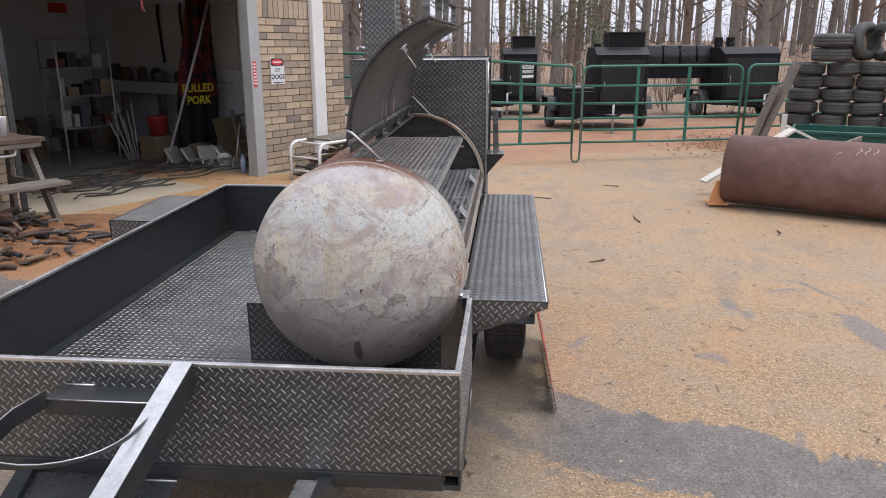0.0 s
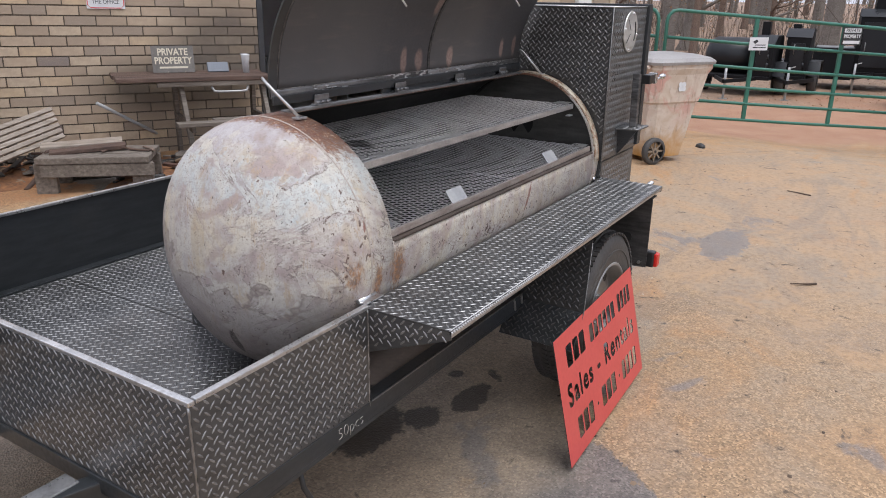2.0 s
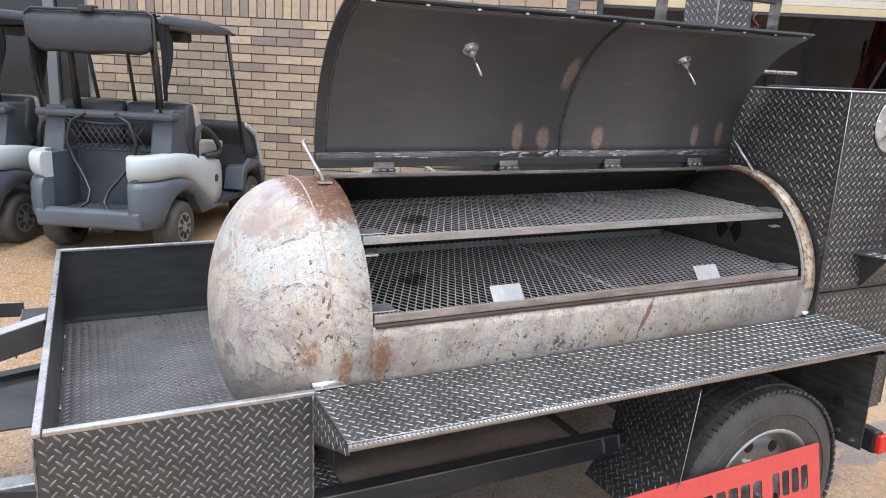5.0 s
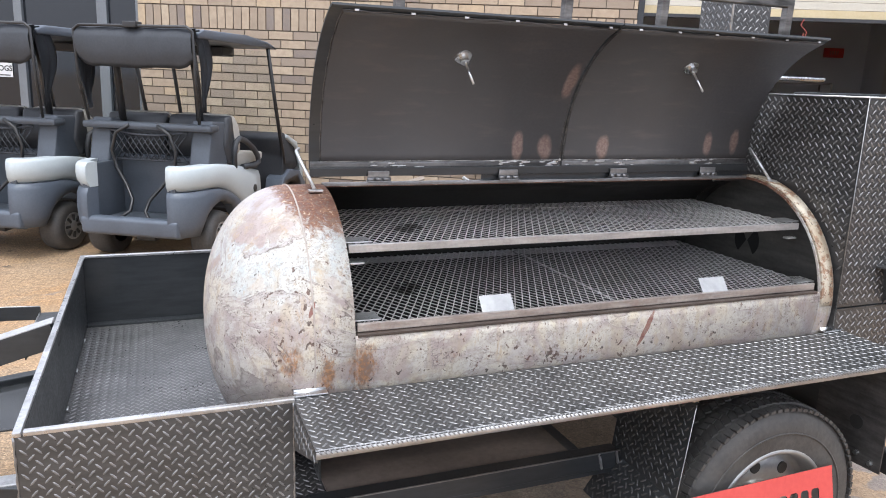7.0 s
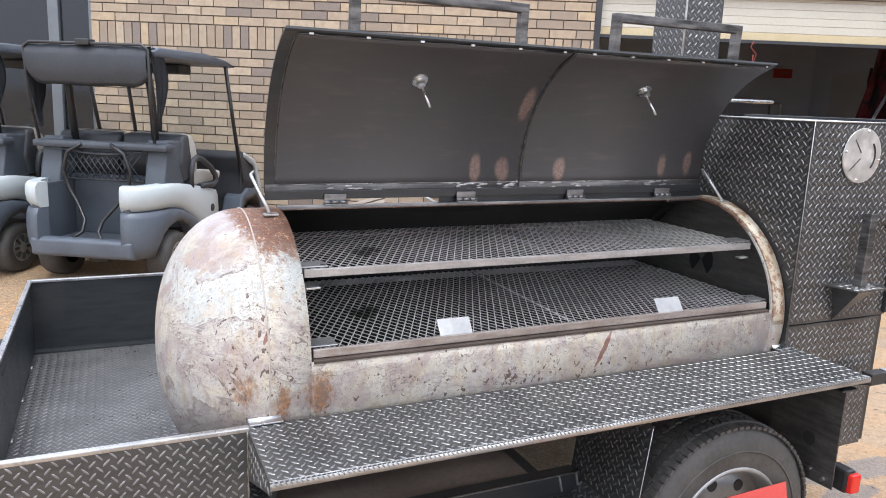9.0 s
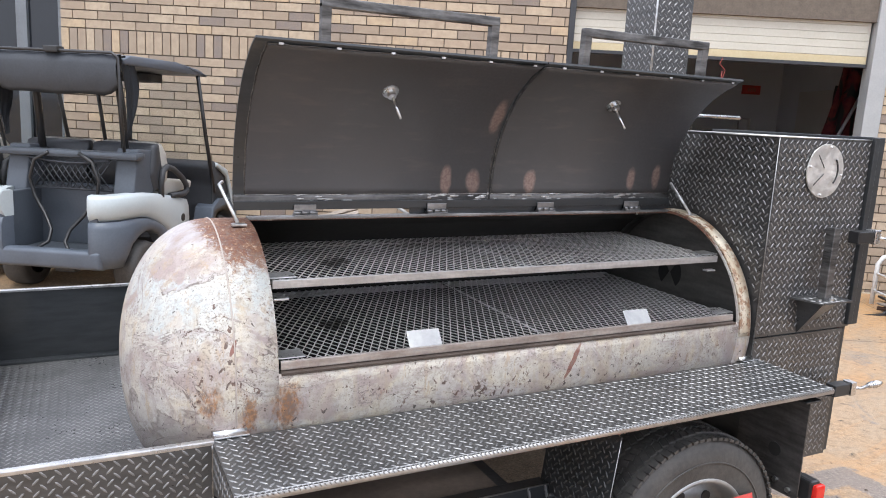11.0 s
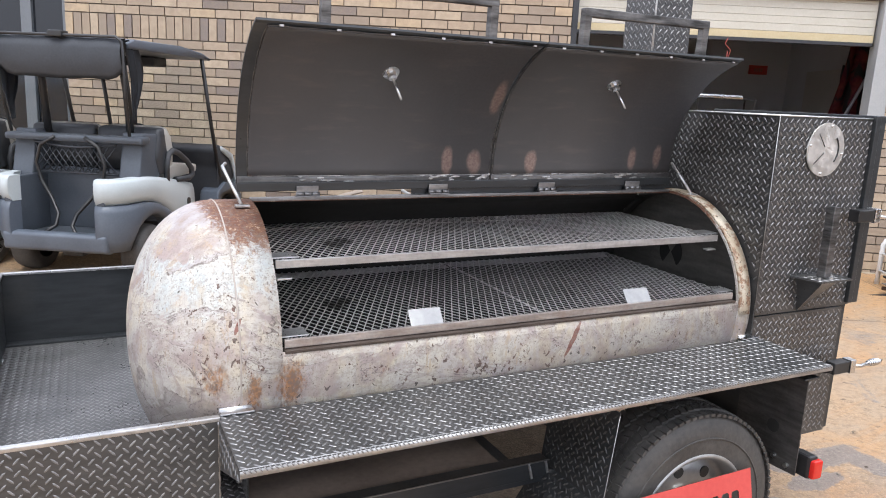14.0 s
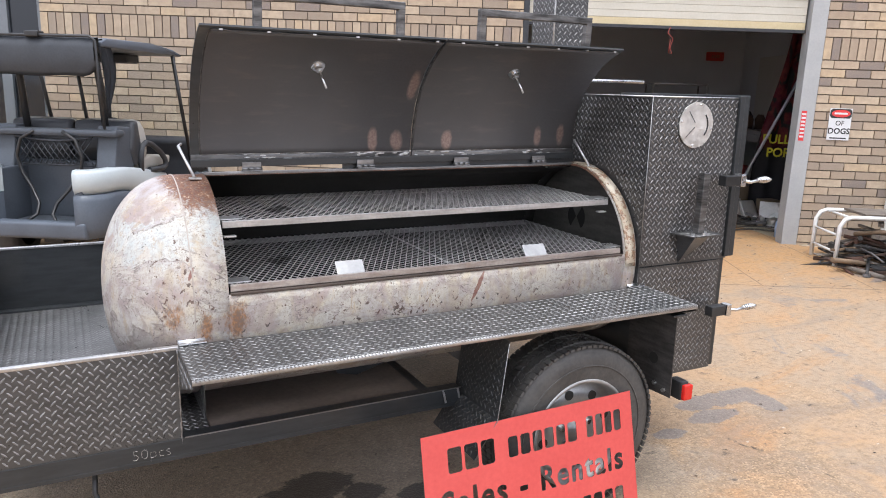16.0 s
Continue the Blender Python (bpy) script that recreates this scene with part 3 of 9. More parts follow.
def letters(text, size, depth=0.001, align="CENTER", spacing=1.0, bold=0.0):
    """A mesh of flat letters in the x-y plane, face to +z."""
    cu = bpy.data.curves.new("letters", "FONT")
    cu.body, cu.size, cu.extrude, cu.align_x, cu.align_y, cu.space_character, cu.offset = text, size, depth, align, "CENTER", spacing, bold
    cu.resolution_u = 3
    ob = new("letters", cu)
    me = bpy.data.meshes.new_from_object(ob.evaluated_get(bpy.context.evaluated_depsgraph_get()))
    bpy.data.objects.remove(ob)
    bpy.data.curves.remove(cu)
    return me


def words(name, text, size, material, parent, m, align="CENTER", bold=0.0, squeeze=1.0):
    me = letters(text, size, 0.0008, align, 1.0, bold)
    me.materials.clear()
    me.materials.append(material)
    ob = new(name, me)
    ob.parent = parent
    ob.matrix_basis = m @ Matrix.Diagonal((squeeze, 1, 1, 1))
    return ob


# a lozenge of tread plate, 24 mm long, along its own x
LOZ = np.array([(-11.5, 0, 0), (-6, -2.8, 0), (6, -2.8, 0), (11.5, 0, 0), (6, 2.8, 0), (-6, 2.8, 0), (-8, 0, 1.2), (-5, -1.2, 1.4), (5, -1.2, 1.4), (8, 0, 1.2), (5, 1.2, 1.4), (-5, 1.2, 1.4)]) / 1000
LOZ_FACES = tuple((k, (k + 1) % 6, 6 + (k + 1) % 6, 6 + k) for k in range(6)) + ((6, 7, 8, 9, 10, 11),)


def tread(bm, o, u, v, w, h, inside=None, pitch=0.0295):
    """Raised lozenges in two leaning sets, one between the other, over the face from o along unit vectors u and v."""
    o, u, v = (np.array(a, float) for a in (o, u, v))
    nrm = np.cross(u, v)
    verts, faces = [], []
    nu, nv = int((w - 0.006) / pitch * 2), int((h - 0.006) / pitch * 2)
    for j in range(nv):
        for i in range(nu):
            if (i + j) % 2:
                continue
            a, b = (w - (nu - 1) * pitch / 2) / 2 + i * pitch / 2, (h - (nv - 1) * pitch / 2) / 2 + j * pitch / 2
            if inside and not inside(a, b):
                continue
            t = math.radians(47 if i % 2 else -47)
            c, s = math.cos(t), math.sin(t)
            p = LOZ @ np.array(((c, s, 0), (-s, c, 0), (0, 0, 1)))
            base = len(verts)
            verts.extend(o + (a + q[0]) * u + (b + q[1]) * v + q[2] * nrm for q in p)
            faces.extend(tuple(base + k for k in f) for f in LOZ_FACES)
    made = [bm.verts.new(p) for p in verts]
    for f in faces:
        face = bm.faces.new([made[k] for k in f])
        face.material_index = 1


def plate(name, parent, o, u, v, w, h, thick=0.004, both=False, label="", inside=None):
    """A sheet of diamond plate whose tread faces u x v."""
    bm = bmesh.new()
    U, V = Vector(u), Vector(v)
    N = U.cross(V)
    O = Vector(o)
    prism(bm, [O, O + U * w, O + U * w + V * h, O + V * h], -N * thick)
    solid(bm)
    tread(bm, o, u, v, w, h, inside)
    if both:
        tread(bm, O + U * w - N * thick, -U, V, w, h, inside)
    me = bpy.data.meshes.new(name)
    bm.to_mesh(me)
    bm.free()
    me.materials.append(PLATE)
    me.materials.append(TREAD)
    ob = new(name, me)
    ob.parent = parent
    if label:
        ob["label"] = label
    return ob


# ---- ground ----
def fall(x, y):
    """The yard drops a little towards the gate and climbs again in the woods."""
    t = min(1.0, max(0.0, (x * 0.94 - y * 0.34 - 5.5) / 5.0))
    far = min(1.0, max(0.0, (x * 0.94 - y * 0.34 - 20) / 45.0))
    along, deep = (x - 1.25) * 0.8733 - (y - 6.65) * 0.4871, (x - 1.25) * 0.4871 + (y - 6.65) * 0.8733
    u = min(1.0, max(0.0, (deep + 3.4) / 1.7)) * min(1.0, max(0.0, (4.35 - along) / 0.5))
    dip = min(1.0, max(0.0, (x * 0.94 - y * 0.34 - 8.6) / 2.7))
    return -0.2 * t * t * (3 - 2 * t) - 0.24 * dip * dip * (3 - 2 * dip) + 2.0 * far * far * (3 - 2 * far) + 0.1 * u * u * (3 - 2 * u)


def build_ground():
    xs = [-300, -120, -50, -25, -14] + [-8 + 0.4 * i for i in range(50)] + [12 + 0.8 * i for i in range(23)] + [32, 36, 40, 46, 52, 60, 70, 85, 120, 200, 400]
    ys = [-300, -120, -60, -40, -30, -24] + [-20 + 0.8 * i for i in range(25)] + [0.4 * i for i in range(1, 46)] + [20, 24, 30, 45, 80, 150, 300]
    bm = bmesh.new()
    grid = [[bm.verts.new((x, y, fall(x, y))) for y in ys] for x in xs]
    for p, q in zip(grid, grid[1:]):
        for k in range(len(ys) - 1):
            bm.faces.new((p[k], q[k], q[k + 1], p[k + 1])).smooth = True
    single("ground", bm, GROUND, Matrix(), "tan concrete yard stained orange and grey, red clay beyond", "ground", kind="structure")


build_ground()

# ---- building ----
WALL = Matrix.Translation((1.25, 6.65, 0)) @ pose(0, 0, 0, 0, 0, -29.15) @ pose(4, 0, 0, 0, 0.5, 0) @ Matrix.Translation((-4, 0, 0))
COURSE, LONG, TOP = 0.0905, 0.2685, 3.4
GAR_L, GAR_R, DOOR_BOTTOM = 4.08, 7.11, 2.34


def block(name, lo, hi, material, label, category="wall", bevel=0.0):
    bm = bmesh.new()
    box(bm, lo, hi, bevel)
    return single(name, bm, material, WALL, label, category, kind="structure")


west = block("wall_west", (-1.2, 0.014, -0.3), (GAR_L, 0.24, TOP), MORTAR, "buff brick wall with dark mortar joints and mixed tones")
east = block("wall_east", (GAR_R + 0.17, 0.014, -0.3), (8.87, 0.24, TOP), MORTAR, "buff brick pier beside the garage door")
block("wall_lintel", (GAR_L, 0.02, 2.75), (GAR_R + 0.17, 0.22, TOP), MORTAR, "wall over the garage door")
block("wall_far_west", (-6.0, 0.02, -0.3), (-3.6, 0.24, TOP), MORTAR, "plain end of the brick wall")
block("wall_side", (8.67, 0.24, -0.3), (8.87, 8.0, TOP), DARKWALL, "side wall of the garage")
block("wall_side_west", (3.6, 0.24, -0.3), (3.75, 6.2, TOP), DARKWALL, "inner wall of the garage")
block("wall_back", (3.6, 6.2, -0.3), (8.87, 6.4, TOP), DARKWALL, "dim back wall of the garage")
block("ceiling", (-6.0, 0.24, TOP), (8.87, 8.0, TOP + 0.15), DARKWALL, "garage ceiling", "ceiling")
block("floor", (3.75, 2.1, -0.12), (8.67, 6.2, 0.022), GFLOOR, "dark oily concrete garage floor", "floor")
block("pavement", (GAR_L, -0.07, -0.15), (8.66, 2.1, 0.02), SLABTOP, "pale concrete threshold of the garage", "pavement", 0.01)

# shopfront window west of the wall
WINFRAME = plain("grey_window_frame", (0.13, 0.142, 0.155), (0.20, 0.215, 0.23), 3, 0.4, 0.3)
bm = bmesh.new()
for a, b in (((-3.6, 0.06, -0.2), (-3.5, 0.16, TOP)), ((-1.26, 0.06, -0.2), (-1.2, 0.16, TOP)), ((-1.72, 0.06, -0.2), (-1.6, 0.16, TOP)), ((-2.72, 0.06, -0.2), (-2.62, 0.16, TOP)), ((-3.5, 0.062, 0.55), (-1.26, 0.158, 0.63)), ((-3.5, 0.062, -0.2), (-1.26, 0.158, -0.05)), ((-3.5, 0.062, 2.6), (-1.26, 0.158, 2.7))):
    box(bm, a, b, 0.006)
shop = single("window_1", bm, WINFRAME, WALL, "dark glazed shopfront with grey metal frames", "window", kind="structure")
for a, b in ((-3.5, -2.72), (-2.62, -1.72), (-1.6, -1.26)):
    for lo, hi in ((-0.05, 0.55), (0.63, 2.6), (2.7, TOP)):
        bm = bmesh.new()
        box(bm, (a, 0.10, lo), (b, 0.112, hi))
        part("pane", bm, DARKGLASS, shop)

# roller door, half up
door = thing("door_1", WALL, "white roller garage door raised overhead, yellowed bottom slats", "door", kind="structure")
for i in range(8):
    z = DOOR_BOTTOM + 0.005 + i * 0.075
    bm = bmesh.new()
    box(bm, (GAR_L + 0.02, 0.075, z), (GAR_R - 0.02, 0.105, z + 0.0735), 0.004)
    part("slat", bm, DOOR_CREAM if i < 1 else DOOR_WHITE, door)
bm = bmesh.new()
box(bm, (GAR_L + 0.02, 0.06, DOOR_BOTTOM - 0.03), (GAR_R - 0.02, 0.12, DOOR_BOTTOM + 0.004), 0.004)
part("bottom_bar", bm, FRAMEDARK, door)
bm = bmesh.new()
tube(bm, [(5.66, 0.05, 2.33), (5.63, 0.03, 2.27), (5.69, 0.02, 2.21), (5.67, 0.03, 2.12), (5.69, 0.02, 2.05), (5.66, 0.03, 2.06), (5.665, 0.035, 2.2)], 0.006, 6)
part("pull_cord", bm, plain("red_cord", (0.16, 0.02, 0.015), (0.24, 0.04, 0.03)), door, "red pull cord")
bm = bmesh.new()
box(bm, (GAR_R, -0.012, -0.05), (GAR_R + 0.17, 0.16, TOP), 0.006)
jamb = single("door_jamb", bm, JAMB, WALL, "grey painted steel garage jamb with a red warning strip", "door frame", kind="structure")
bm = bmesh.new()
box(bm, (GAR_L, -0.004, -0.05), (GAR_L + 0.06, 0.16, TOP), 0.004)
single("door_jamb", bm, FRAMEDARK, WALL, "dark steel garage jamb", "door frame", kind="structure")
RED = plain("sign_red", (0.55, 0.03, 0.03), (0.66, 0.05, 0.05), 5, 0.4)
WHITE = plain("sign_white", (0.56, 0.565, 0.57), (0.66, 0.665, 0.665), 5, 0.45)
INK = plain("sign_black", (0.015, 0.015, 0.015), (0.03, 0.03, 0.03), 5, 0.5)
bm = bmesh.new()
box(bm, (GAR_R + 0.03, -0.0145, 1.18), (GAR_R + 0.085, -0.0125, 1.50))
part("warning_strip", bm, RED, jamb)
bm = bmesh.new()
for k in range(7):
    box(bm, (GAR_R + 0.035, -0.0165, 1.215 + 0.04 * k), (GAR_R + 0.08, -0.0145, 1.235 + 0.04 * k))
part("printed_bar", bm, WHITE, jamb)

# white downpipe
bm = bmesh.new()
box(bm, (8.18, -0.085, 0.05), (8.40, -0.002, TOP), 0.02)
pipe_down = single("downpipe", bm, TRIM_WHITE, WALL, "white square metal downpipe on the brick pier", "downpipe", kind="structure")


# ---- smoker trailer ----
trailer = thing("smoker_trailer", Matrix(), "unpainted steel barbecue smoker trailer with a weathered tank and open lids", "trailer")
R, YC, ZC = 0.385, 0.415, 0.912
SEAM, HEAD, TAIL = 0.672, 0.243, 2.435
OPEN_A, OPEN_B = 0.777, 2.372
LOW, HIGH = math.radians(172.7), math.radians(88)
WIDE, LONGX, RIM_Z, FLOOR_Z = 1.70, 2.66, 0.82, 0.515


def edge_strip(bm, a, b, w=0.012, h=0.012):
    beam(bm, a, b, w, h, 0.003)


# tray
plate("front_wall", trailer, (0, WIDE, 0.50), (0, -1, 0), (0, 0, 1), WIDE, RIM_Z - 0.50, label="front tray wall of diamond plate")
plate("side_wall", trailer, (0, 0, 0.525), (1, 0, 0), (0, 0, 1), 0.61, RIM_Z - 0.525, label="side tray wall of diamond plate")
plate("tray_floor", trailer, (0.006, 0.006, FLOOR_Z), (1, 0, 0), (0, 1, 0), 0.70, WIDE - 0.012, label="diamond plate floor with worn bright treads")
plate("tray_floor", trailer, (0.709, 0.86, FLOOR_Z), (1, 0, 0), (0, 1, 0), LONGX - 0.713, WIDE - 0.866, label="diamond plate floor beside the tank")
bm = bmesh.new()
box(bm, (0.709, 0.06, FLOOR_Z - 0.01), (1.46, 0.858, FLOOR_Z - 0.004))
part("under_tank_floor", bm, plain("rusty_floor_sheet", (0.10, 0.08, 0.066), (0.22, 0.18, 0.15), 5, 0.6, 0.1, bump=0.1), trailer, "smooth rust-stained steel under the tank")
bm = bmesh.new()
box(bm, (0.004, WIDE - 0.006, 0.5), (LONGX, WIDE, RIM_Z - 0.004))
part("far_side_wall", bm, MILL, trailer, "smooth black steel tray side")
bm = bmesh.new()
box(bm, (LONGX - 0.006, 0.80, 0.5), (LONGX, WIDE - 0.006, RIM_Z - 0.004))
part("end_wall", bm, MILL, trailer, "smooth black steel tray end")
bm = bmesh.new()
box(bm, (0.004, 0.006, FLOOR_Z + 0.002), (0.008, WIDE - 0.008, RIM_Z - 0.03))
part("front_lining", bm, MILL, trailer)
# square-tube top rails with ground edges
for name, a, b in (("top_rail", (0.008, -0.002, RIM_Z), (0.008, WIDE + 0.002, RIM_Z)), ("top_rail", (0.02, 0.008, RIM_Z), (0.615, 0.008, RIM_Z)), ("top_rail", (0.0, WIDE - 0.006, RIM_Z), (LONGX, WIDE - 0.006, RIM_Z)), ("top_rail", (LONGX - 0.006, 0.8, RIM_Z), (LONGX - 0.006, WIDE, RIM_Z))):
    bm = bmesh.new()
    beam(bm, a, b, 0.018, 0.012, 0.003)
    part(name, bm, EDGE, trailer)
for p in ((0.0, 0.0), (0.61, 0.0)):
    bm = bmesh.new()
    tube(bm, [(p[0] + 0.001 + 0.0008 * math.sin(k * 2.3), p[1] + 0.001, 0.505 + (RIM_Z - 0.511) * k / 24) for k in range(25)], [0.0028 + 0.0008 * math.sin(k * 1.7) for k in range(25)], 6)
    part("corner_weld", bm, RAW, trailer)
for k, (a, b) in enumerate((((0.012, 0.012, FLOOR_Z + 0.004), (0.012, WIDE - 0.012, FLOOR_Z + 0.004)), ((0.012, WIDE - 0.012, FLOOR_Z + 0.004), (LONGX, WIDE - 0.012, FLOOR_Z + 0.004)), ((LONGX - 0.012, 0.9, FLOOR_Z + 0.004), (LONGX - 0.012, WIDE, FLOOR_Z + 0.004)))):
    bm = bmesh.new()
    p, q = Vector(a), Vector(b)
    count = max(3, int((q - p).length / 0.3))
    for i in range(count):
        s = p + (q - p) * ((i + 0.3) / count)
        tube(bm, [s, s + (q - p).normalized() * 0.035], 0.004, 6)
    part("weld_bead", bm, EDGE, trailer)

# frame rails under the tray
for y in (0.0, WIDE - 0.05):
    bm = bmesh.new()
    x1 = 1.6 if y == 0 else 3.0
    box(bm, (-0.004, y - 0.002, 0.455), (x1, y + 0.048, 0.470), 0.002)
    box(bm, (-0.004, y - 0.002, 0.470), (x1, y + 0.006, 0.524), 0.002)
    box(bm, (-0.004, y + 0.006, 0.512), (x1, y + 0.048, 0.524), 0.002)
    part("frame_rail", bm, MILL, trailer, "black steel channel frame rail")
bm = bmesh.new()
box(bm, (-0.006, 0.05, 0.452), (0.05, WIDE - 0.05, 0.499), 0.002)
part("front_cross_rail", bm, MILL, trailer)
for x in (0.62, 1.45, 2.3):
    bm = bmesh.new()
    box(bm, (x, 0.05, 0.44), (x + 0.05, WIDE - 0.05, 0.51), 0.002)
    part("cross_rail", bm, MILL, trailer)
bm = bmesh.new()
beam(bm, (0.62, -0.003, 0.5255), (1.60, -0.003, 0.5255), 0.004, 0.003)
part("rail_edge", bm, RAW, trailer, "thin bright strip along the frame rail's top edge")
for x in (1.525, 1.585):
    bm = bmesh.new()
    beam(bm, (x, -0.006, 0.525), (x + 0.012, -0.006, 0.475), 0.006, 0.006)
    part("weld_bead", bm, EDGE, trailer)
CHALK = plain("chalk_marks", (0.35, 0.34, 0.30), (0.5, 0.48, 0.44), 60, 0.9)
words("chalk_writing", "50pcs", 0.05, CHALK, trailer, pose(0.52, -0.0035, 0.492, 90, 0, 0), bold=-0.002)

# saddle plate before the tank
plate("saddle", trailer, (0.70, 0.86, FLOOR_Z), (0, -1, 0), (0, 0, 1), 0.74, 0.235, label="dark diamond plate saddle under the tank")

# tank: round head, shell below the opening, rings at both ends, with wall thickness


def band_rust():
    """Cream scorched steel, thick with rust specks and dark pits."""
    n = Nodes("rusty_band", 0.6, 0.1)
    spots, pits, cloud = n.noise(32, 5, 0.7), n.noise(85, 3, 0.6), n.noise(9, 4)
    col = n.ramp(cloud, (0.4, (0.36, 0.30, 0.22)), (0.6, (0.55, 0.50, 0.41)))
    col = n.mix(n.ramp(spots, (0.50, 0.0), (0.56, 0.85)), col, n.ramp(pits, (0.4, (0.13, 0.06, 0.03)), (0.6, (0.28, 0.15, 0.08))))
    n.colour(n.mix(n.ramp(pits, (0.60, 0.0), (0.66, 0.9)), col, (0.05, 0.035, 0.028)))
    return n.bump(spots, 0.3, 0.003).mat


def shell(bm, x0, x1, a0, a1, seg, steps=1, r0=R, r1=R - 0.008):
    rows = lambda r: [[bm.verts.new((x0 + (x1 - x0) * i / steps, YC + r * math.cos(a0 + (a1 - a0) * k / seg), ZC + r * math.sin(a0 + (a1 - a0) * k / seg))) for k in range(seg + 1)] for i in range(steps + 1)]
    out, inn = rows(r0), rows(r1)
    for g in (out, inn):
        for i in range(steps):
            for k in range(seg):
                f = bm.faces.new((g[i][k], g[i][k + 1], g[i + 1][k + 1], g[i + 1][k]))
                f.smooth, f.material_index = True, 0 if g is out else 1
    for i in (0, steps):
        for k in range(seg):
            bm.faces.new((out[i][k], out[i][k + 1], inn[i][k + 1], inn[i][k]))
    for k in (0, seg):
        for i in range(steps):
            bm.faces.new((out[i][k], out[i + 1][k], inn[i + 1][k], inn[i][k]))


bm = bmesh.new()
shell(bm, OPEN_A, OPEN_B, LOW, HIGH + 2 * math.pi, 60)
shell(bm, OPEN_B, TAIL, 0, 2 * math.pi, 72)
bmesh.ops.remove_doubles(bm, verts=bm.verts, dist=0.0008)
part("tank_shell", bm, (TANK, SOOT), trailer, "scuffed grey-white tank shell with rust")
bm = bmesh.new()
prof = [(SEAM - HEAD * math.sin(t) ** 1.0, R * max(0.0, math.cos(t)) ** 0.90) for t in (math.pi / 2 * (1 - i / 26) for i in range(27))]
prof[0] = (SEAM - HEAD, 0.0005)
lathe(bm, prof + [(OPEN_A, R), (OPEN_A, R - 0.008), (SEAM, R - 0.008)], "x", (0, YC, ZC), 72)
bmesh.ops.remove_doubles(bm, verts=bm.verts, dist=0.0003)
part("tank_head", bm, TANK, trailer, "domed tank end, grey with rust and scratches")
bm = bmesh.new()
tube(bm, [(SEAM, YC + (R + 0.0005) * math.cos(t), ZC + (R + 0.0005) * math.sin(t)) for t in (2 * math.pi * i / 72 for i in range(72))], 0.0022, 6, closed=True)
part("weld_seam", bm, plain("pale_weld_seam", (0.30, 0.25, 0.215), (0.46, 0.42, 0.38), 14, 0.6, bump=0.1), trailer)
bm = bmesh.new()
lathe(bm, [(TAIL + 0.002, 0.001), (TAIL + 0.002, R - 0.008), (TAIL - 0.006, R - 0.008), (TAIL - 0.006, 0.001)], "x", (0, YC, ZC), 60, False)
bulk = part("bulkhead", bm, streaked("sooty_bulkhead", (0.05, 0.048, 0.044), (0.09, 0.086, 0.078), (0.07, 0.058, 0.045), 0.55, 0.2), trailer, "sooty steel bulkhead with a butterfly vent")
bm = bmesh.new()
for s in (0, 1):
    prism(bm, [(TAIL - 0.0075, YC + 0.022 + 0.062 * math.cos(t) * r, 1.052 + 0.062 * math.sin(t) * r) for r, t in [(0.05, math.pi * s)] + [(1, math.pi * s + math.radians(-52 + 104 * k / 10)) for k in range(11)]], (-0.0015, 0, 0))
part("vent_hole", bm, plain("vent_black", (0.002, 0.002, 0.002), (0.004, 0.004, 0.004), 5, 0.9), bulk)
# lining bar along the opening and ring flange by the cabinet
bm = bmesh.new()
a = LOW
yb, zb = YC + (R + 0.001) * math.cos(a), ZC + (R + 0.001) * math.sin(a)
box(bm, (OPEN_A + 0.006, yb - 0.002, zb - 0.004), (OPEN_B - 0.012, yb + 0.034, zb + 0.003), 0.001)
# the bar's dark colour stands in for the shaded gap under the grate
part("front_bar", bm, streaked("browned_gap_angle", (0.05, 0.038, 0.03), (0.11, 0.085, 0.07), (0.08, 0.045, 0.03), 0.5, 0.4, 7), trailer, "browned steel angle along the opening, darkened as the shaded gap")
bm = bmesh.new()
shell(bm, OPEN_B + 0.003, OPEN_B + 0.053, math.radians(84), math.radians(180), 36, 1, R + 0.007, R + 0.001)
part("end_band", bm, band_rust(), trailer, "scorched rusty band at the tank's end")


# expanded metal grates
def grate(name, x0, x1, y0, y1, z, label):
    du, dv, wide, thick = 0.0122, 0.0245, 0.0031, 0.0016
    verts, faces = [], []
    nu, nv = int((x1 - x0) / du), int((y1 - y0) / dv)
    du, dv = (x1 - x0) / nu, (y1 - y0) / nv

    def bar(p, q):
        d = np.array(q) - np.array(p)
        s = np.array((-d[1], d[0], 0)) / math.hypot(d[0], d[1]) * wide / 2
        b = len(verts)
        for e in (p, q):
            for t, k in ((-1, 0), (1, 0), (1, 1), (-1, 1)):
                verts.append((e[0] + t * s[0], e[1] + t * s[1], e[2] + k * thick))
        faces.extend(((b, b + 1, b + 5, b + 4), (b + 1, b + 2, b + 6, b + 5), (b + 2, b + 3, b + 7, b + 6), (b + 3, b, b + 4, b + 7)))

    for j in range(nv):
        for i in range(nu):
            xa, ya = x0 + i * du, y0 + j * dv
            up = (i + j) % 2
            bar((xa, ya + (0 if up else dv), z), (xa + du, ya + (dv if up else 0), z + 0.0006))
    me = bpy.data.meshes.new(name)
    me.from_pydata(verts, [], faces)
    me.materials.append(GRATE)
    mesh = new(name, me)
    mesh.parent = trailer
    mesh["label"] = label
    return mesh


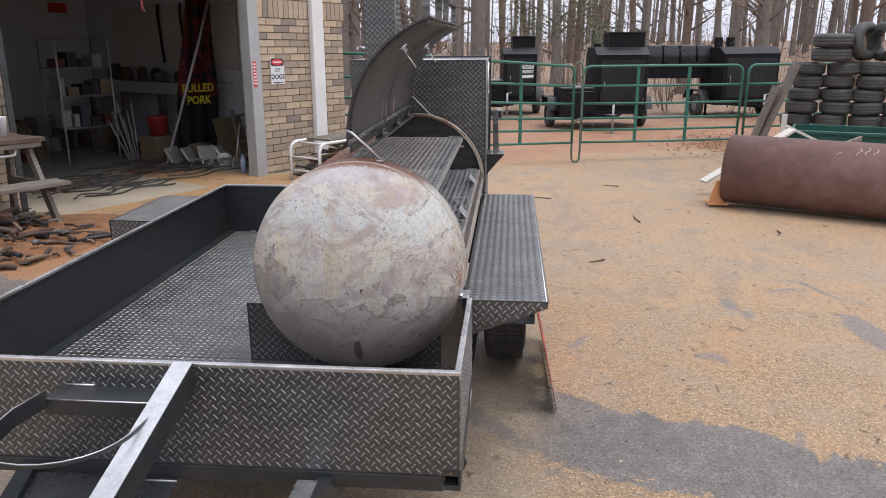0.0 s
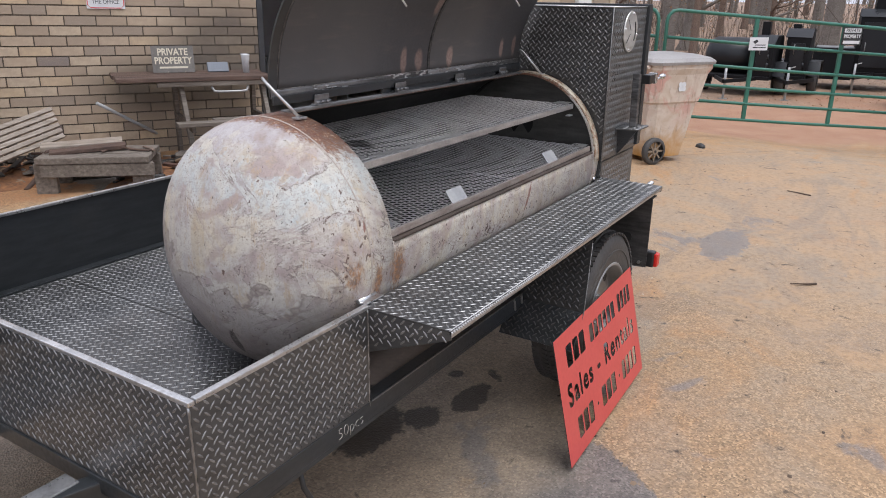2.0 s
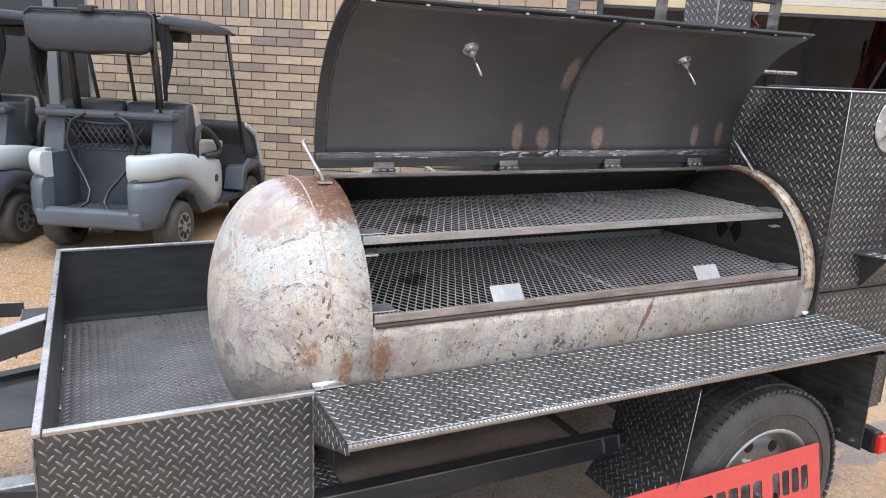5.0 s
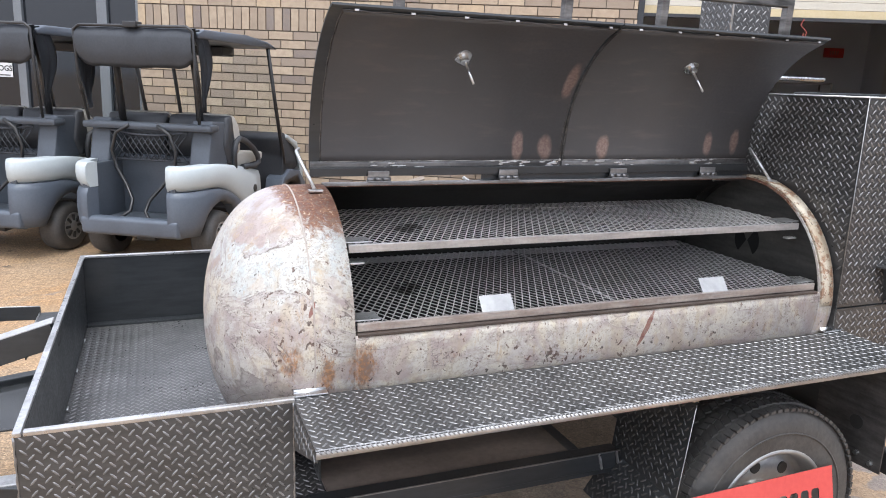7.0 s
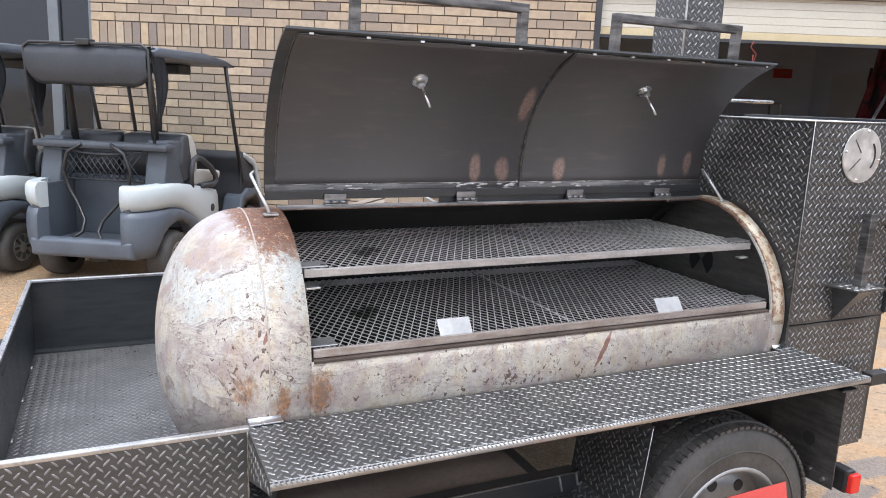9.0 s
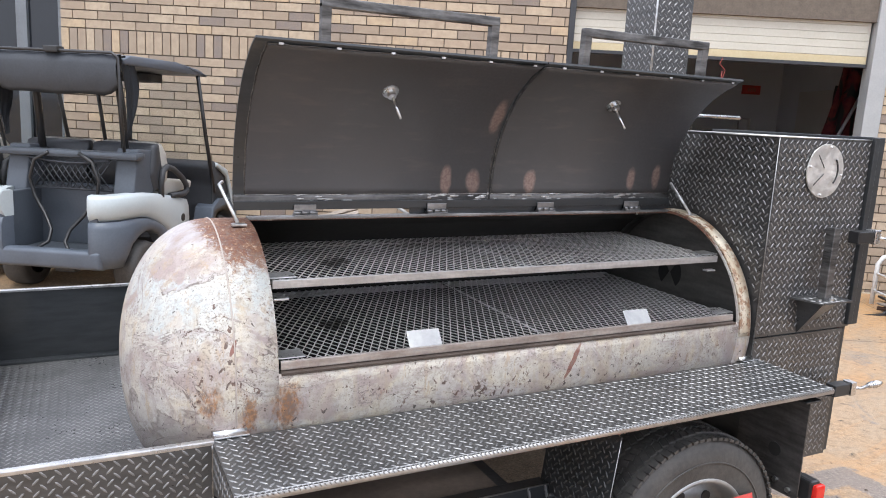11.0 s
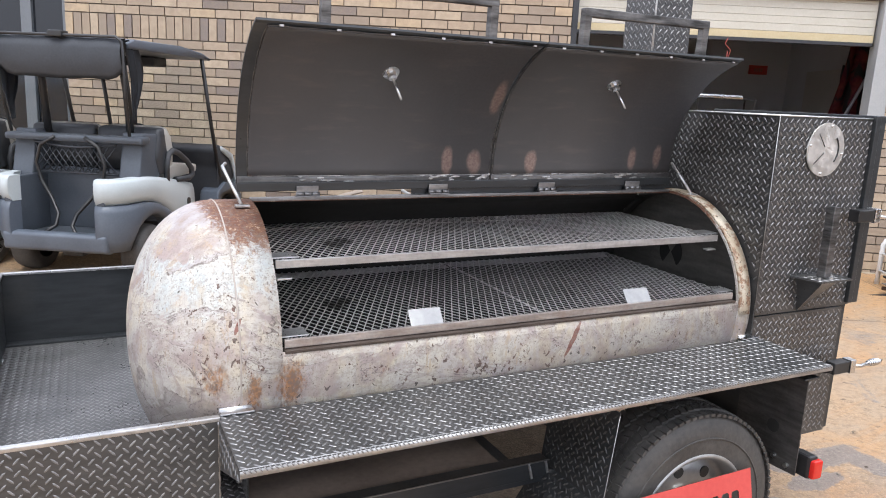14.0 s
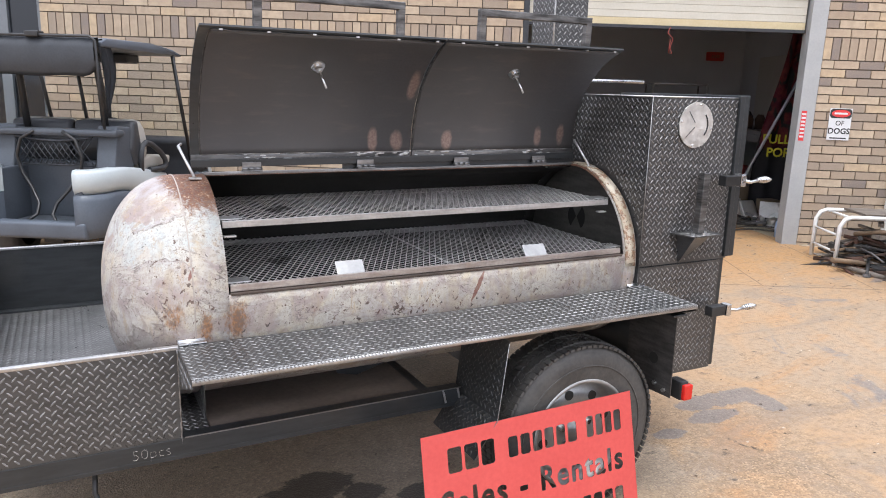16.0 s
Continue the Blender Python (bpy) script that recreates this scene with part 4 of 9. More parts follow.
BROWNED = streaked("browned_grate_angle", (0.34, 0.30, 0.275), (0.56, 0.52, 0.49), (0.30, 0.21, 0.165), 0.4, 0.7, 7)
ANGLE = streaked("grey_grate_angle", (0.36, 0.355, 0.35), (0.56, 0.555, 0.55), (0.28, 0.25, 0.23), 0.4, 0.75, 7)
up_y0, up_z = 0.150, 1.172
upper = grate("upper_grate", 0.79, 2.355, up_y0, 0.715, up_z, "upper cooking grate of expanded metal")
lower = grate("lower_grate", 0.79, 2.355, 0.052, 0.755, 0.985, "lower cooking grate of expanded metal")
for g, y0, y1, z in ((upper, up_y0, 0.715, up_z), (lower, 0.052, 0.755, 0.985)):
    bm = bmesh.new()
    box(bm, (0.785, y0 - 0.006, z - 0.019), (2.36, y0 + 0.004, z + 0.004), 0.002)
    part("front_angle", bm, BROWNED if g is lower else ANGLE, g)
    bm = bmesh.new()
    box(bm, (0.785, y1 - 0.012, z - 0.02), (2.36, y1, z - 0.001))
    part("back_angle", bm, GRATE, g)
    for x in (0.785, 1.575, 2.345):
        bm = bmesh.new()
        box(bm, (x, y0 + 0.004, z - 0.006), (x + 0.016, y1, z - 0.001))
        part("cross_bar", bm, MILL, g)
for g, z, y in ((upper, up_z, up_y0), (upper, up_z, 0.0), (lower, 0.985, 0.052)):
    if y:
        for x in (0.778, 2.30):
            bm = bmesh.new()
            box(bm, (x, y + 0.01, z + 0.004), (x + 0.075, y + 0.075, z + 0.008), 0.002)
            part("corner_tab", bm, EDGE, g)
            bm = bmesh.new()
            box(bm, (x + 0.01, y - 0.012, z - 0.05), (x + 0.05, y + 0.01, z - 0.044), 0.002)
            part("rest_lug", bm, EDGE, g)
for x in (1.19, 1.948):
    bm = bmesh.new()
    box(bm, (-0.050, -0.003, -0.004), (0.050, 0.001, 0.056), 0.002, pose(x, 0.050, 0.982, -38, 0, 0))
    part("lift_tab", bm, plain("bare_tab", (0.26, 0.26, 0.26), (0.40, 0.40, 0.39), 25, 0.45, 0.6), lower, "bright bare steel lift tab")
bm = bmesh.new()
for k in range(22):
    box(bm, (1.571, 0.06 + k * 0.031, 0.9862), (1.5765, 0.074 + k * 0.031 + 0.006 * (k % 3), 0.9885))
part("join_weld", bm, GRATE, lower, "broken weld line joining two sheets")

# lids: half-shells swung back over the top
HY, HZ = 0.452, 1.338
TY, TZ = 0.150, 1.780
chord = Vector((0, TY - HY, TZ - HZ))
RL = 0.43
half = math.asin(chord.length / 2 / RL)
mid = Vector((0, (TY + HY) / 2, (TZ + HZ) / 2))
back = Vector((0, chord.z, -chord.y)).normalized()
axis_c = mid - back * RL * math.cos(half)
start = math.atan2(HZ - axis_c.z, HY - axis_c.y)
stop = math.atan2(TZ - axis_c.z, TY - axis_c.y)


HANDLE = streaked("scaly_square_tube", (0.05, 0.049, 0.048), (0.23, 0.226, 0.222), (0.10, 0.08, 0.068), 0.42, 0.75, 9)
HEM = streaked("scuffed_lid_hem", (0.11, 0.11, 0.11), (0.24, 0.238, 0.235), (0.30, 0.295, 0.29), 0.42, 0.6, 10)


def lid_point(f, r=RL):
    t = start + (stop - start) * f
    return Vector((0, axis_c.y + r * math.cos(t), axis_c.z + r * math.sin(t)))


def arc_sheet(bm, x0, x1, f0, f1, r0, r1, seg=26):
    rows = [[[bm.verts.new(lid_point(f0 + (f1 - f0) * k / seg, r) + Vector((x, 0, 0))) for k in range(seg + 1)] for x in (x0, x1)] for r in (r0, r1)]
    for g in rows:
        for k in range(seg):
            bm.faces.new((g[0][k], g[0][k + 1], g[1][k + 1], g[1][k])).smooth = True
    for s in (0, 1):
        for k in range(seg):
            bm.faces.new((rows[0][s][k], rows[0][s][k + 1], rows[1][s][k + 1], rows[1][s][k]))
    for k in (0, seg):
        bm.faces.new((rows[0][0][k], rows[0][1][k], rows[1][1][k], rows[1][0][k]))


for x0, x1 in ((0.742, 1.588), (1.592, 2.388)):
    bm = bmesh.new()
    arc_sheet(bm, x0, x1, 0.0, 1.0, RL, RL + 0.006)
    lid = part("lid", bm, (TANK,), trailer, "curved smoker lid swung open")
    lid.data.materials[0] = MILL
    bm = bmesh.new()
    left, right = x0 + (0.034 if x0 < 1 else 0.006), x1 - 0.008
    arc_sheet(bm, left, right, 0.045, 0.962, RL - 0.007, RL - 0.001)
    part("inner_skin", bm, LINING, lid, "bare steel inner skin with heat tints")
    bm = bmesh.new()
    for f in (0.044,):
        p = lid_point(f, RL - 0.003)
        pts = [(left + (right - left) * i / 40, p.y + 0.0012 * math.sin(i * 2.1), p.z + 0.0012 * math.sin(i * 1.3)) for i in range(41)]
        tube(bm, pts, 0.0024, 6)
    part("weld_bead", bm, EDGE, lid)
    bm = bmesh.new()
    arc_sheet(bm, x0 + 0.002, x1 - 0.002, 0.001, 0.042, RL - 0.004, RL - 0.0005, 3)
    part("hem", bm, HEM, lid, "bare grey steel hem with weld spatter")
    bm = bmesh.new()
    p = lid_point(0.963, RL - 0.003)
    tube(bm, [(left + (right - left) * i / 40, p.y + 0.001 * math.sin(i * 2.1), p.z + 0.001 * math.sin(i * 1.3)) for i in range(41)], 0.0024, 6)
    for x in (left - 0.002, right + 0.002):
        tube(bm, [lid_point(0.044 + 0.919 * i / 24, RL - 0.003) + Vector((x + 0.001 * math.sin(i * 1.7), 0, 0)) for i in range(25)], 0.0022, 6)
    part("weld_bead", bm, HANDLE, lid)
    bm = bmesh.new()
    for i in range(6):
        p = lid_point(0.972, RL - 0.004)
        box(bm, (x0 + 0.06 + i * (x1 - x0 - 0.1) / 5, p.y - 0.003, p.z - 0.002), (x0 + 0.071 + i * (x1 - x0 - 0.1) / 5, p.y + 0.003, p.z + 0.003))
    part("tack_weld", bm, EDGE, lid)
    # dial thermometer stem seen from inside
    c = Vector(((1.163 if x0 < 1 else 1.975), 0, 0)) + lid_point(0.66, RL - 0.008)
    inward = (Vector((c.x, axis_c.y, axis_c.z)) - c).normalized()
    bm = bmesh.new()
    bmesh.ops.create_cone(bm, cap_ends=True, segments=28, radius1=0.026, radius2=0.024, depth=0.006, matrix=Matrix.Translation(c) @ inward.to_track_quat("Z", "Y").to_matrix().to_4x4())
    bmesh.ops.create_cone(bm, cap_ends=True, segments=8, radius1=0.014, radius2=0.013, depth=0.02, matrix=Matrix.Translation(c + inward * 0.011) @ inward.to_track_quat("Z", "Y").to_matrix().to_4x4())
    tube(bm, [c, c + inward * 0.078 + Vector((0.012, 0, -0.018))], 0.0035, 8)
    part("thermometer_stem", bm, CHROME, lid, "shiny thermometer collar and probe")
    # square-tube handle on the outer side
    xa, xb = (0.926, 1.420) if x0 < 1 else (1.745, 2.225)
    base = lid_point(0.93, RL + 0.006)
    tip = Vector((0, 0.185, 1.884))
    bm = bmesh.new()
    beam(bm, (xa, base.y, base.z), (xa, tip.y, tip.z), 0.026, 0.026, 0.003)
    beam(bm, (xb, base.y, base.z), (xb, tip.y, tip.z), 0.026, 0.026, 0.003)
    beam(bm, (xa - 0.013, tip.y, tip.z), (xb + 0.013, tip.y, tip.z), 0.026, 0.026, 0.003)
    part("handle", bm, HANDLE, lid, "raw square-tube handle")
bm = bmesh.new()
box(bm, (OPEN_A, YC + 0.008, ZC + R - 0.005), (TAIL, YC + 0.033, ZC + R + 0.004), 0.002)
part("hinge_bar", bm, RAW, trailer)
for x in (0.95, 1.388, 1.812, 2.197):
    bm = bmesh.new()
    box(bm, (x - 0.036, YC + 0.004, 1.3015), (x + 0.036, YC + 0.034, 1.3055), 0.0015)
    box(bm, (x - 0.034, HY - 0.020, 1.306), (x + 0.034, HY - 0.016, 1.334), 0.0015)
    for a, b in ((-0.036, -0.013), (-0.011, 0.011), (0.013, 0.036)):
        tube(bm, [(x + a, YC + 0.014, 1.310), (x + b, YC + 0.014, 1.310)], 0.0062, 8)
    part("hinge", bm, RAW, trailer, "small bare steel butt hinge")
rnd = random.Random(8)
for x, n_ in ((0.97, 9), (1.40, 12), (1.585, 16), (1.81, 8), (2.19, 8)):
    bm = bmesh.new()
    for k in range(n_):
        px, f = x + rnd.gauss(0, 0.045), rnd.uniform(0.0, 0.045)
        p = lid_point(f, RL - 0.005)
        bmesh.ops.create_icosphere(bm, subdivisions=1, radius=1.0, matrix=Matrix.Translation((px, p.y, p.z)) @ Matrix.Diagonal((rnd.uniform(0.006, 0.02), 0.003, rnd.uniform(0.002, 0.005), 1)))
    tagged(part("weld_spatter", bm, EDGE, trailer), kind="stuff")
bm = bmesh.new()
box(bm, (0.742, HY - 0.012, HZ - 0.02), (2.388, HY - 0.004, HZ + 0.006), 0.002)
box(bm, (1.30, HY - 0.002, 1.296), (2.40, HY + 0.004, HZ - 0.008), 0.002)
part("lid_hinge_strip", bm, MILL, trailer)
for x, top_x in ((0.735, 0.70), (2.40, 2.385)):
    bm = bmesh.new()
    tube(bm, [(x, 0.335, 1.296), (top_x, 0.43, 1.395), (top_x + 0.012, 0.45, 1.40)], 0.005, 8)
    box(bm, (x - 0.018, 0.322, 1.290), (x + 0.022, 0.348, 1.297), 0.002)
    part("lid_stop", bm, EDGE, trailer)

# work shelf along the side
shelf_f, shelf_x0, shelf_x1 = -0.268, 0.612, 2.492
plate("shelf_top", trailer, (shelf_x0, shelf_f, RIM_Z - 0.002), (1, 0, 0), (0, 1, 0), shelf_x1 - shelf_x0, 0.29, label="diamond plate work shelf")
LIP = streaked("rolled_plate_edge", (0.40, 0.395, 0.39), (0.62, 0.615, 0.61), (0.36, 0.32, 0.29), 0.4, 0.85, 6)
bm = bmesh.new()
bend = [(shelf_f + 0.007, RIM_Z - 0.0015)] + [(shelf_f + 0.006 - 0.009 * math.sin(math.radians(t)), RIM_Z - 0.0105 + 0.009 * math.cos(math.radians(t))) for t in range(0, 91, 15)] + [(shelf_f - 0.003, RIM_Z - 0.019), (shelf_f, RIM_Z - 0.0195), (shelf_f + 0.004, RIM_Z - 0.008)]
prism(bm, [(shelf_x0, y, z) for y, z in bend], (shelf_x1 - shelf_x0, 0, 0))
for f in bm.faces:
    f.smooth = len(f.verts) == 4
part("shelf_lip", bm, LIP, trailer, "rolled bright shelf edge")
bm = bmesh.new()
for k in range(int((shelf_x1 - shelf_x0) / 0.0115)):
    xx = shelf_x0 + 0.008 + 0.0115 * k
    tilt = 0.005
    pts = [(xx + tilt * (t - 45) / 45, shelf_f + 0.006 - 0.009 * math.sin(math.radians(t)), RIM_Z - 0.0105 + 0.009 * math.cos(math.radians(t))) for t in (5, 35, 60, 88)]
    tube(bm, pts, (0.0006, 0.0022, 0.0022, 0.0006), 5)
part("lip_tread", bm, TREAD, trailer, "worn bright treads wrapped over the shelf edge")
tagged(bpy.data.objects["lip_tread"], kind="stuff")
for x in (shelf_x0, shelf_x1 - 0.004):
    bm = bmesh.new()
    prism(bm, [(x, shelf_f, RIM_Z - 0.005), (x, shelf_f, RIM_Z - 0.028), (x, 0.0, RIM_Z - 0.135), (x, 0.0, RIM_Z - 0.005)], (0.004, 0, 0))
    solid(bm)
    if x == shelf_x0:
        tread(bm, (x, 0.0, RIM_Z - 0.13), (0, -1, 0), (0, 0, 1), 0.26, 0.125, lambda a, b: b > 0.015 + 0.33 * a)
    part("shelf_gusset", bm, (PLATE, TREAD), trailer)
for x0 in (shelf_x0 + 0.004, shelf_x1 - 0.092):
    bm = bmesh.new()
    box(bm, (x0, 0.012, RIM_Z + 0.0005), (x0 + 0.085, 0.036, RIM_Z + 0.005), 0.0015)
    tube(bm, [(x0 + 0.002, 0.04, RIM_Z + 0.005), (x0 + 0.083, 0.042, RIM_Z + 0.005)], 0.0065, 8)
    part("shelf_hinge", bm, CHROME, trailer, "bright flat shelf hinge")
bm = bmesh.new()
beam(bm, (0.63, 0.02, RIM_Z - 0.03), (2.46, 0.02, RIM_Z - 0.03), 0.03, 0.04, 0.002)
part("shelf_bearer", bm, MILL, trailer)
bm = bmesh.new()
beam(bm, (1.25, 0.35, 0.50), (1.62, 0.10, 0.74), 0.03, 0.05, 0.002)
part("brace", bm, MILL, trailer)

# firebox cabinet
CX0, CX1, CY0, CY1, CTOP = 2.442, 2.945, 0.018, 0.80, 1.602
bm = bmesh.new()
box(bm, (CX0 + 0.006, CY0 + 0.006, 0.40), (CX1 - 0.006, CY1 - 0.004, CTOP - 0.006))
cabinet = part("cabinet", bm, MILL, trailer, "tall firebox cabinet clad in dark diamond plate")
plate("front_plate", cabinet, (CX0, CY0, 0.905), (1, 0, 0), (0, 0, 1), CX1 - CX0, CTOP - 0.905)
plate("front_plate", cabinet, (CX0, CY0 - 0.003, 0.395), (1, 0, 0), (0, 0, 1), 0.468, 0.505)
plate("side_plate", cabinet, (CX0, CY1, 0.83), (0, -1, 0), (0, 0, 1), CY1 - CY0, CTOP - 0.83, inside=lambda a, b: (CY1 - a - YC) ** 2 + (0.83 + b - ZC) ** 2 > (R + 0.015) ** 2)
plate("top_plate", cabinet, (CX0, CY0, CTOP), (1, 0, 0), (0, 1, 0), CX1 - CX0, CY1 - CY0)
bm = bmesh.new()
tube(bm, [(CX0, CY0, 0.84), (CX0, CY0, CTOP)], 0.0022, 6)
part("corner_bead", bm, RAW, cabinet)
bm = bmesh.new()
tube(bm, [(CX0, CY0, CTOP), (CX1, CY0, CTOP)], 0.003, 6)
tube(bm, [(CX0, CY0, CTOP), (CX0, CY1, CTOP)], 0.003, 6)
part("weld_bead", bm, EDGE, cabinet)
bm = bmesh.new()
box(bm, (CX1, CY0 - 0.015, 0.915), (CX1 + 0.03, CY1, CTOP + 0.012), 0.003)
box(bm, (CX1 - 0.025, CY0 - 0.016, 0.915), (CX1 + 0.001, CY0 + 0.002, CTOP + 0.010), 0.003)
part("door", bm, MILL, cabinet, "steel end door standing shut")
# air damper disc
bm = bmesh.new()
gx, gz = 2.682, 1.490
bmesh.ops.create_cone(bm, cap_ends=True, segments=48, radius1=0.094, radius2=0.093, depth=0.004, matrix=pose(gx, CY0 - 0.006, gz, 90, 0, 0))
damper = part("damper", bm, BRUSHED, cabinet, "round brushed steel air damper")
bm = bmesh.new()
tube(bm, [(gx + 0.062 * math.cos(t), CY0 - 0.009, gz + 0.062 * math.sin(t)) for t in (math.radians(-42 + 84 * k / 14) for k in range(15))], 0.003, 6)
part("slot", bm, INK, damper)
for tip_x, tip_z in ((0.045, 0.055), (0.055, -0.05)):
    bm = bmesh.new()
    tube(bm, [(gx - 0.01, CY0 - 0.009, gz + tip_z * 0.2), (gx - tip_x, CY0 - 0.008, gz + tip_z)], 0.0016, 6)
    part("scored_line", bm, INK, damper)
bm = bmesh.new()
for t in (0, 90, 180, 270):
    bmesh.ops.create_uvsphere(bm, u_segments=8, v_segments=5, radius=0.005, matrix=Matrix.Translation((gx + 0.084 * math.cos(math.radians(t + 80)), CY0 - 0.009, gz + 0.084 * math.sin(math.radians(t + 80)))))
part("rivet", bm, CHROME, damper)
# small side bracket with post
bx0, bx1, bz, by = 2.60, 2.79, 1.035, -0.09
bm = bmesh.new()
prism(bm, [(bx0, CY0, bz), (bx1 + 0.02, CY0, bz), (bx1, by, bz), (bx0 + 0.03, by, bz)], (0, 0, 0.006))
solid(bm)
tread(bm, (bx0 + 0.02, by, bz + 0.006), (1, 0, 0), (0, 1, 0), 0.155, 0.095)
bracket = part("side_bracket", bm, (PLATE, TREAD), cabinet, "little tread-plate bracket with an upright post")
bm = bmesh.new()
prism(bm, [(bx0 + 0.035, by + 0.01, bz), (bx0 + 0.035, CY0, bz), (bx0 + 0.06, CY0, bz - 0.13)], (0.004, 0, 0))
prism(bm, [(bx0 + 0.03, by, bz), (bx0 + 0.15, by + 0.02, bz), (bx0 + 0.06, CY0, bz - 0.13)], (0, 0.004, 0))
part("gusset", bm, PLATE, bracket)
bm = bmesh.new()
beam(bm, (2.70, by + 0.05, bz + 0.006), (2.715, by + 0.06, 1.295), 0.034, 0.034, 0.003, up=(1, 0, 0))
part("post", bm, HANDLE, bracket)
for x, y in ((bx0 + 0.05, by + 0.03), (bx0 + 0.10, by + 0.02), (bx0 + 0.14, by + 0.05)):
    bm = bmesh.new()
    bmesh.ops.create_cone(bm, cap_ends=True, segments=6, radius1=0.008, radius2=0.008, depth=0.008, matrix=Matrix.Translation((x, y, bz + 0.010)))
    part("bolt", bm, CHROME, bracket)


def latch(x, y, z, reach=0.15):
    bm = bmesh.new()
    box(bm, (x, y - 0.03, z - 0.022), (x + 0.085, y + 0.012, z + 0.022), 0.004)
    ob = part("latch", bm, BLACKPAINT, cabinet, "black latch with a zinc coil-grip handle")
    bm = bmesh.new()
    box(bm, (x + 0.086, y - 0.034, z - 0.026), (x + 0.115, y + 0.006, z + 0.026), 0.003)
    tube(bm, [(x + 0.10, y - 0.015, z), (x + 0.16, y - 0.02, z - 0.01), (x + 0.20, y - 0.022, z - 0.004)], 0.007, 8)
    turns = 7
    tube(bm, [(x + 0.20 + 0.07 * k / (turns * 8), y - 0.022 + r * math.cos(k * math.pi / 4), z - 0.002 + r * math.sin(k * math.pi / 4)) for k in range(turns * 8 + 1) for r in (0.011 * (0.55 + 0.45 * math.sin(math.pi * k / (turns * 8))),)], 0.0042, 6)
    tube(bm, [(x + 0.195, y - 0.022, z - 0.003), (x + 0.28, y - 0.022, z - 0.001)], 0.006, 8)
    part("grip", bm, CHROME, ob)


latch(2.80, -0.04, 1.262)
latch(2.80, -0.04, 0.690)

# chimney behind the lid


ch = (2.298, 2.475, 0.512, 0.685, 1.27, 2.75)
bm = bmesh.new()
box(bm, (ch[0] + 0.003, ch[2] + 0.003, ch[4]), (ch[1] - 0.003, ch[3], ch[5]))
chimney = part("chimney", bm, MILL, trailer, "square diamond plate chimney stack")
plate("stack_plate", chimney, (ch[0], ch[2], ch[4]), (1, 0, 0), (0, 0, 1), ch[1] - ch[0], ch[5] - ch[4])
plate("stack_plate", chimney, (ch[0], ch[3], ch[4]), (0, -1, 0), (0, 0, 1), ch[3] - ch[2], ch[5] - ch[4])
bm = bmesh.new()
tube(bm, [(ch[0], ch[2], ch[4]), (ch[0], ch[2], ch[5])], 0.004, 6)
part("weld_bead", bm, EDGE, chimney)
bm = bmesh.new()
tube(bm, [(2.50, 0.60, 1.5), (2.50, 0.60, 2.4)], 0.009, 8)
part("damper_rod", bm, RAW, chimney)
bm = bmesh.new()
tube(bm, [(2.42, 0.75, 1.668), (3.02, 0.72, 1.668)], 0.008, 10)
part("rear_handle_bar", bm, CHROME, cabinet)

# wheels, fenders, lamp


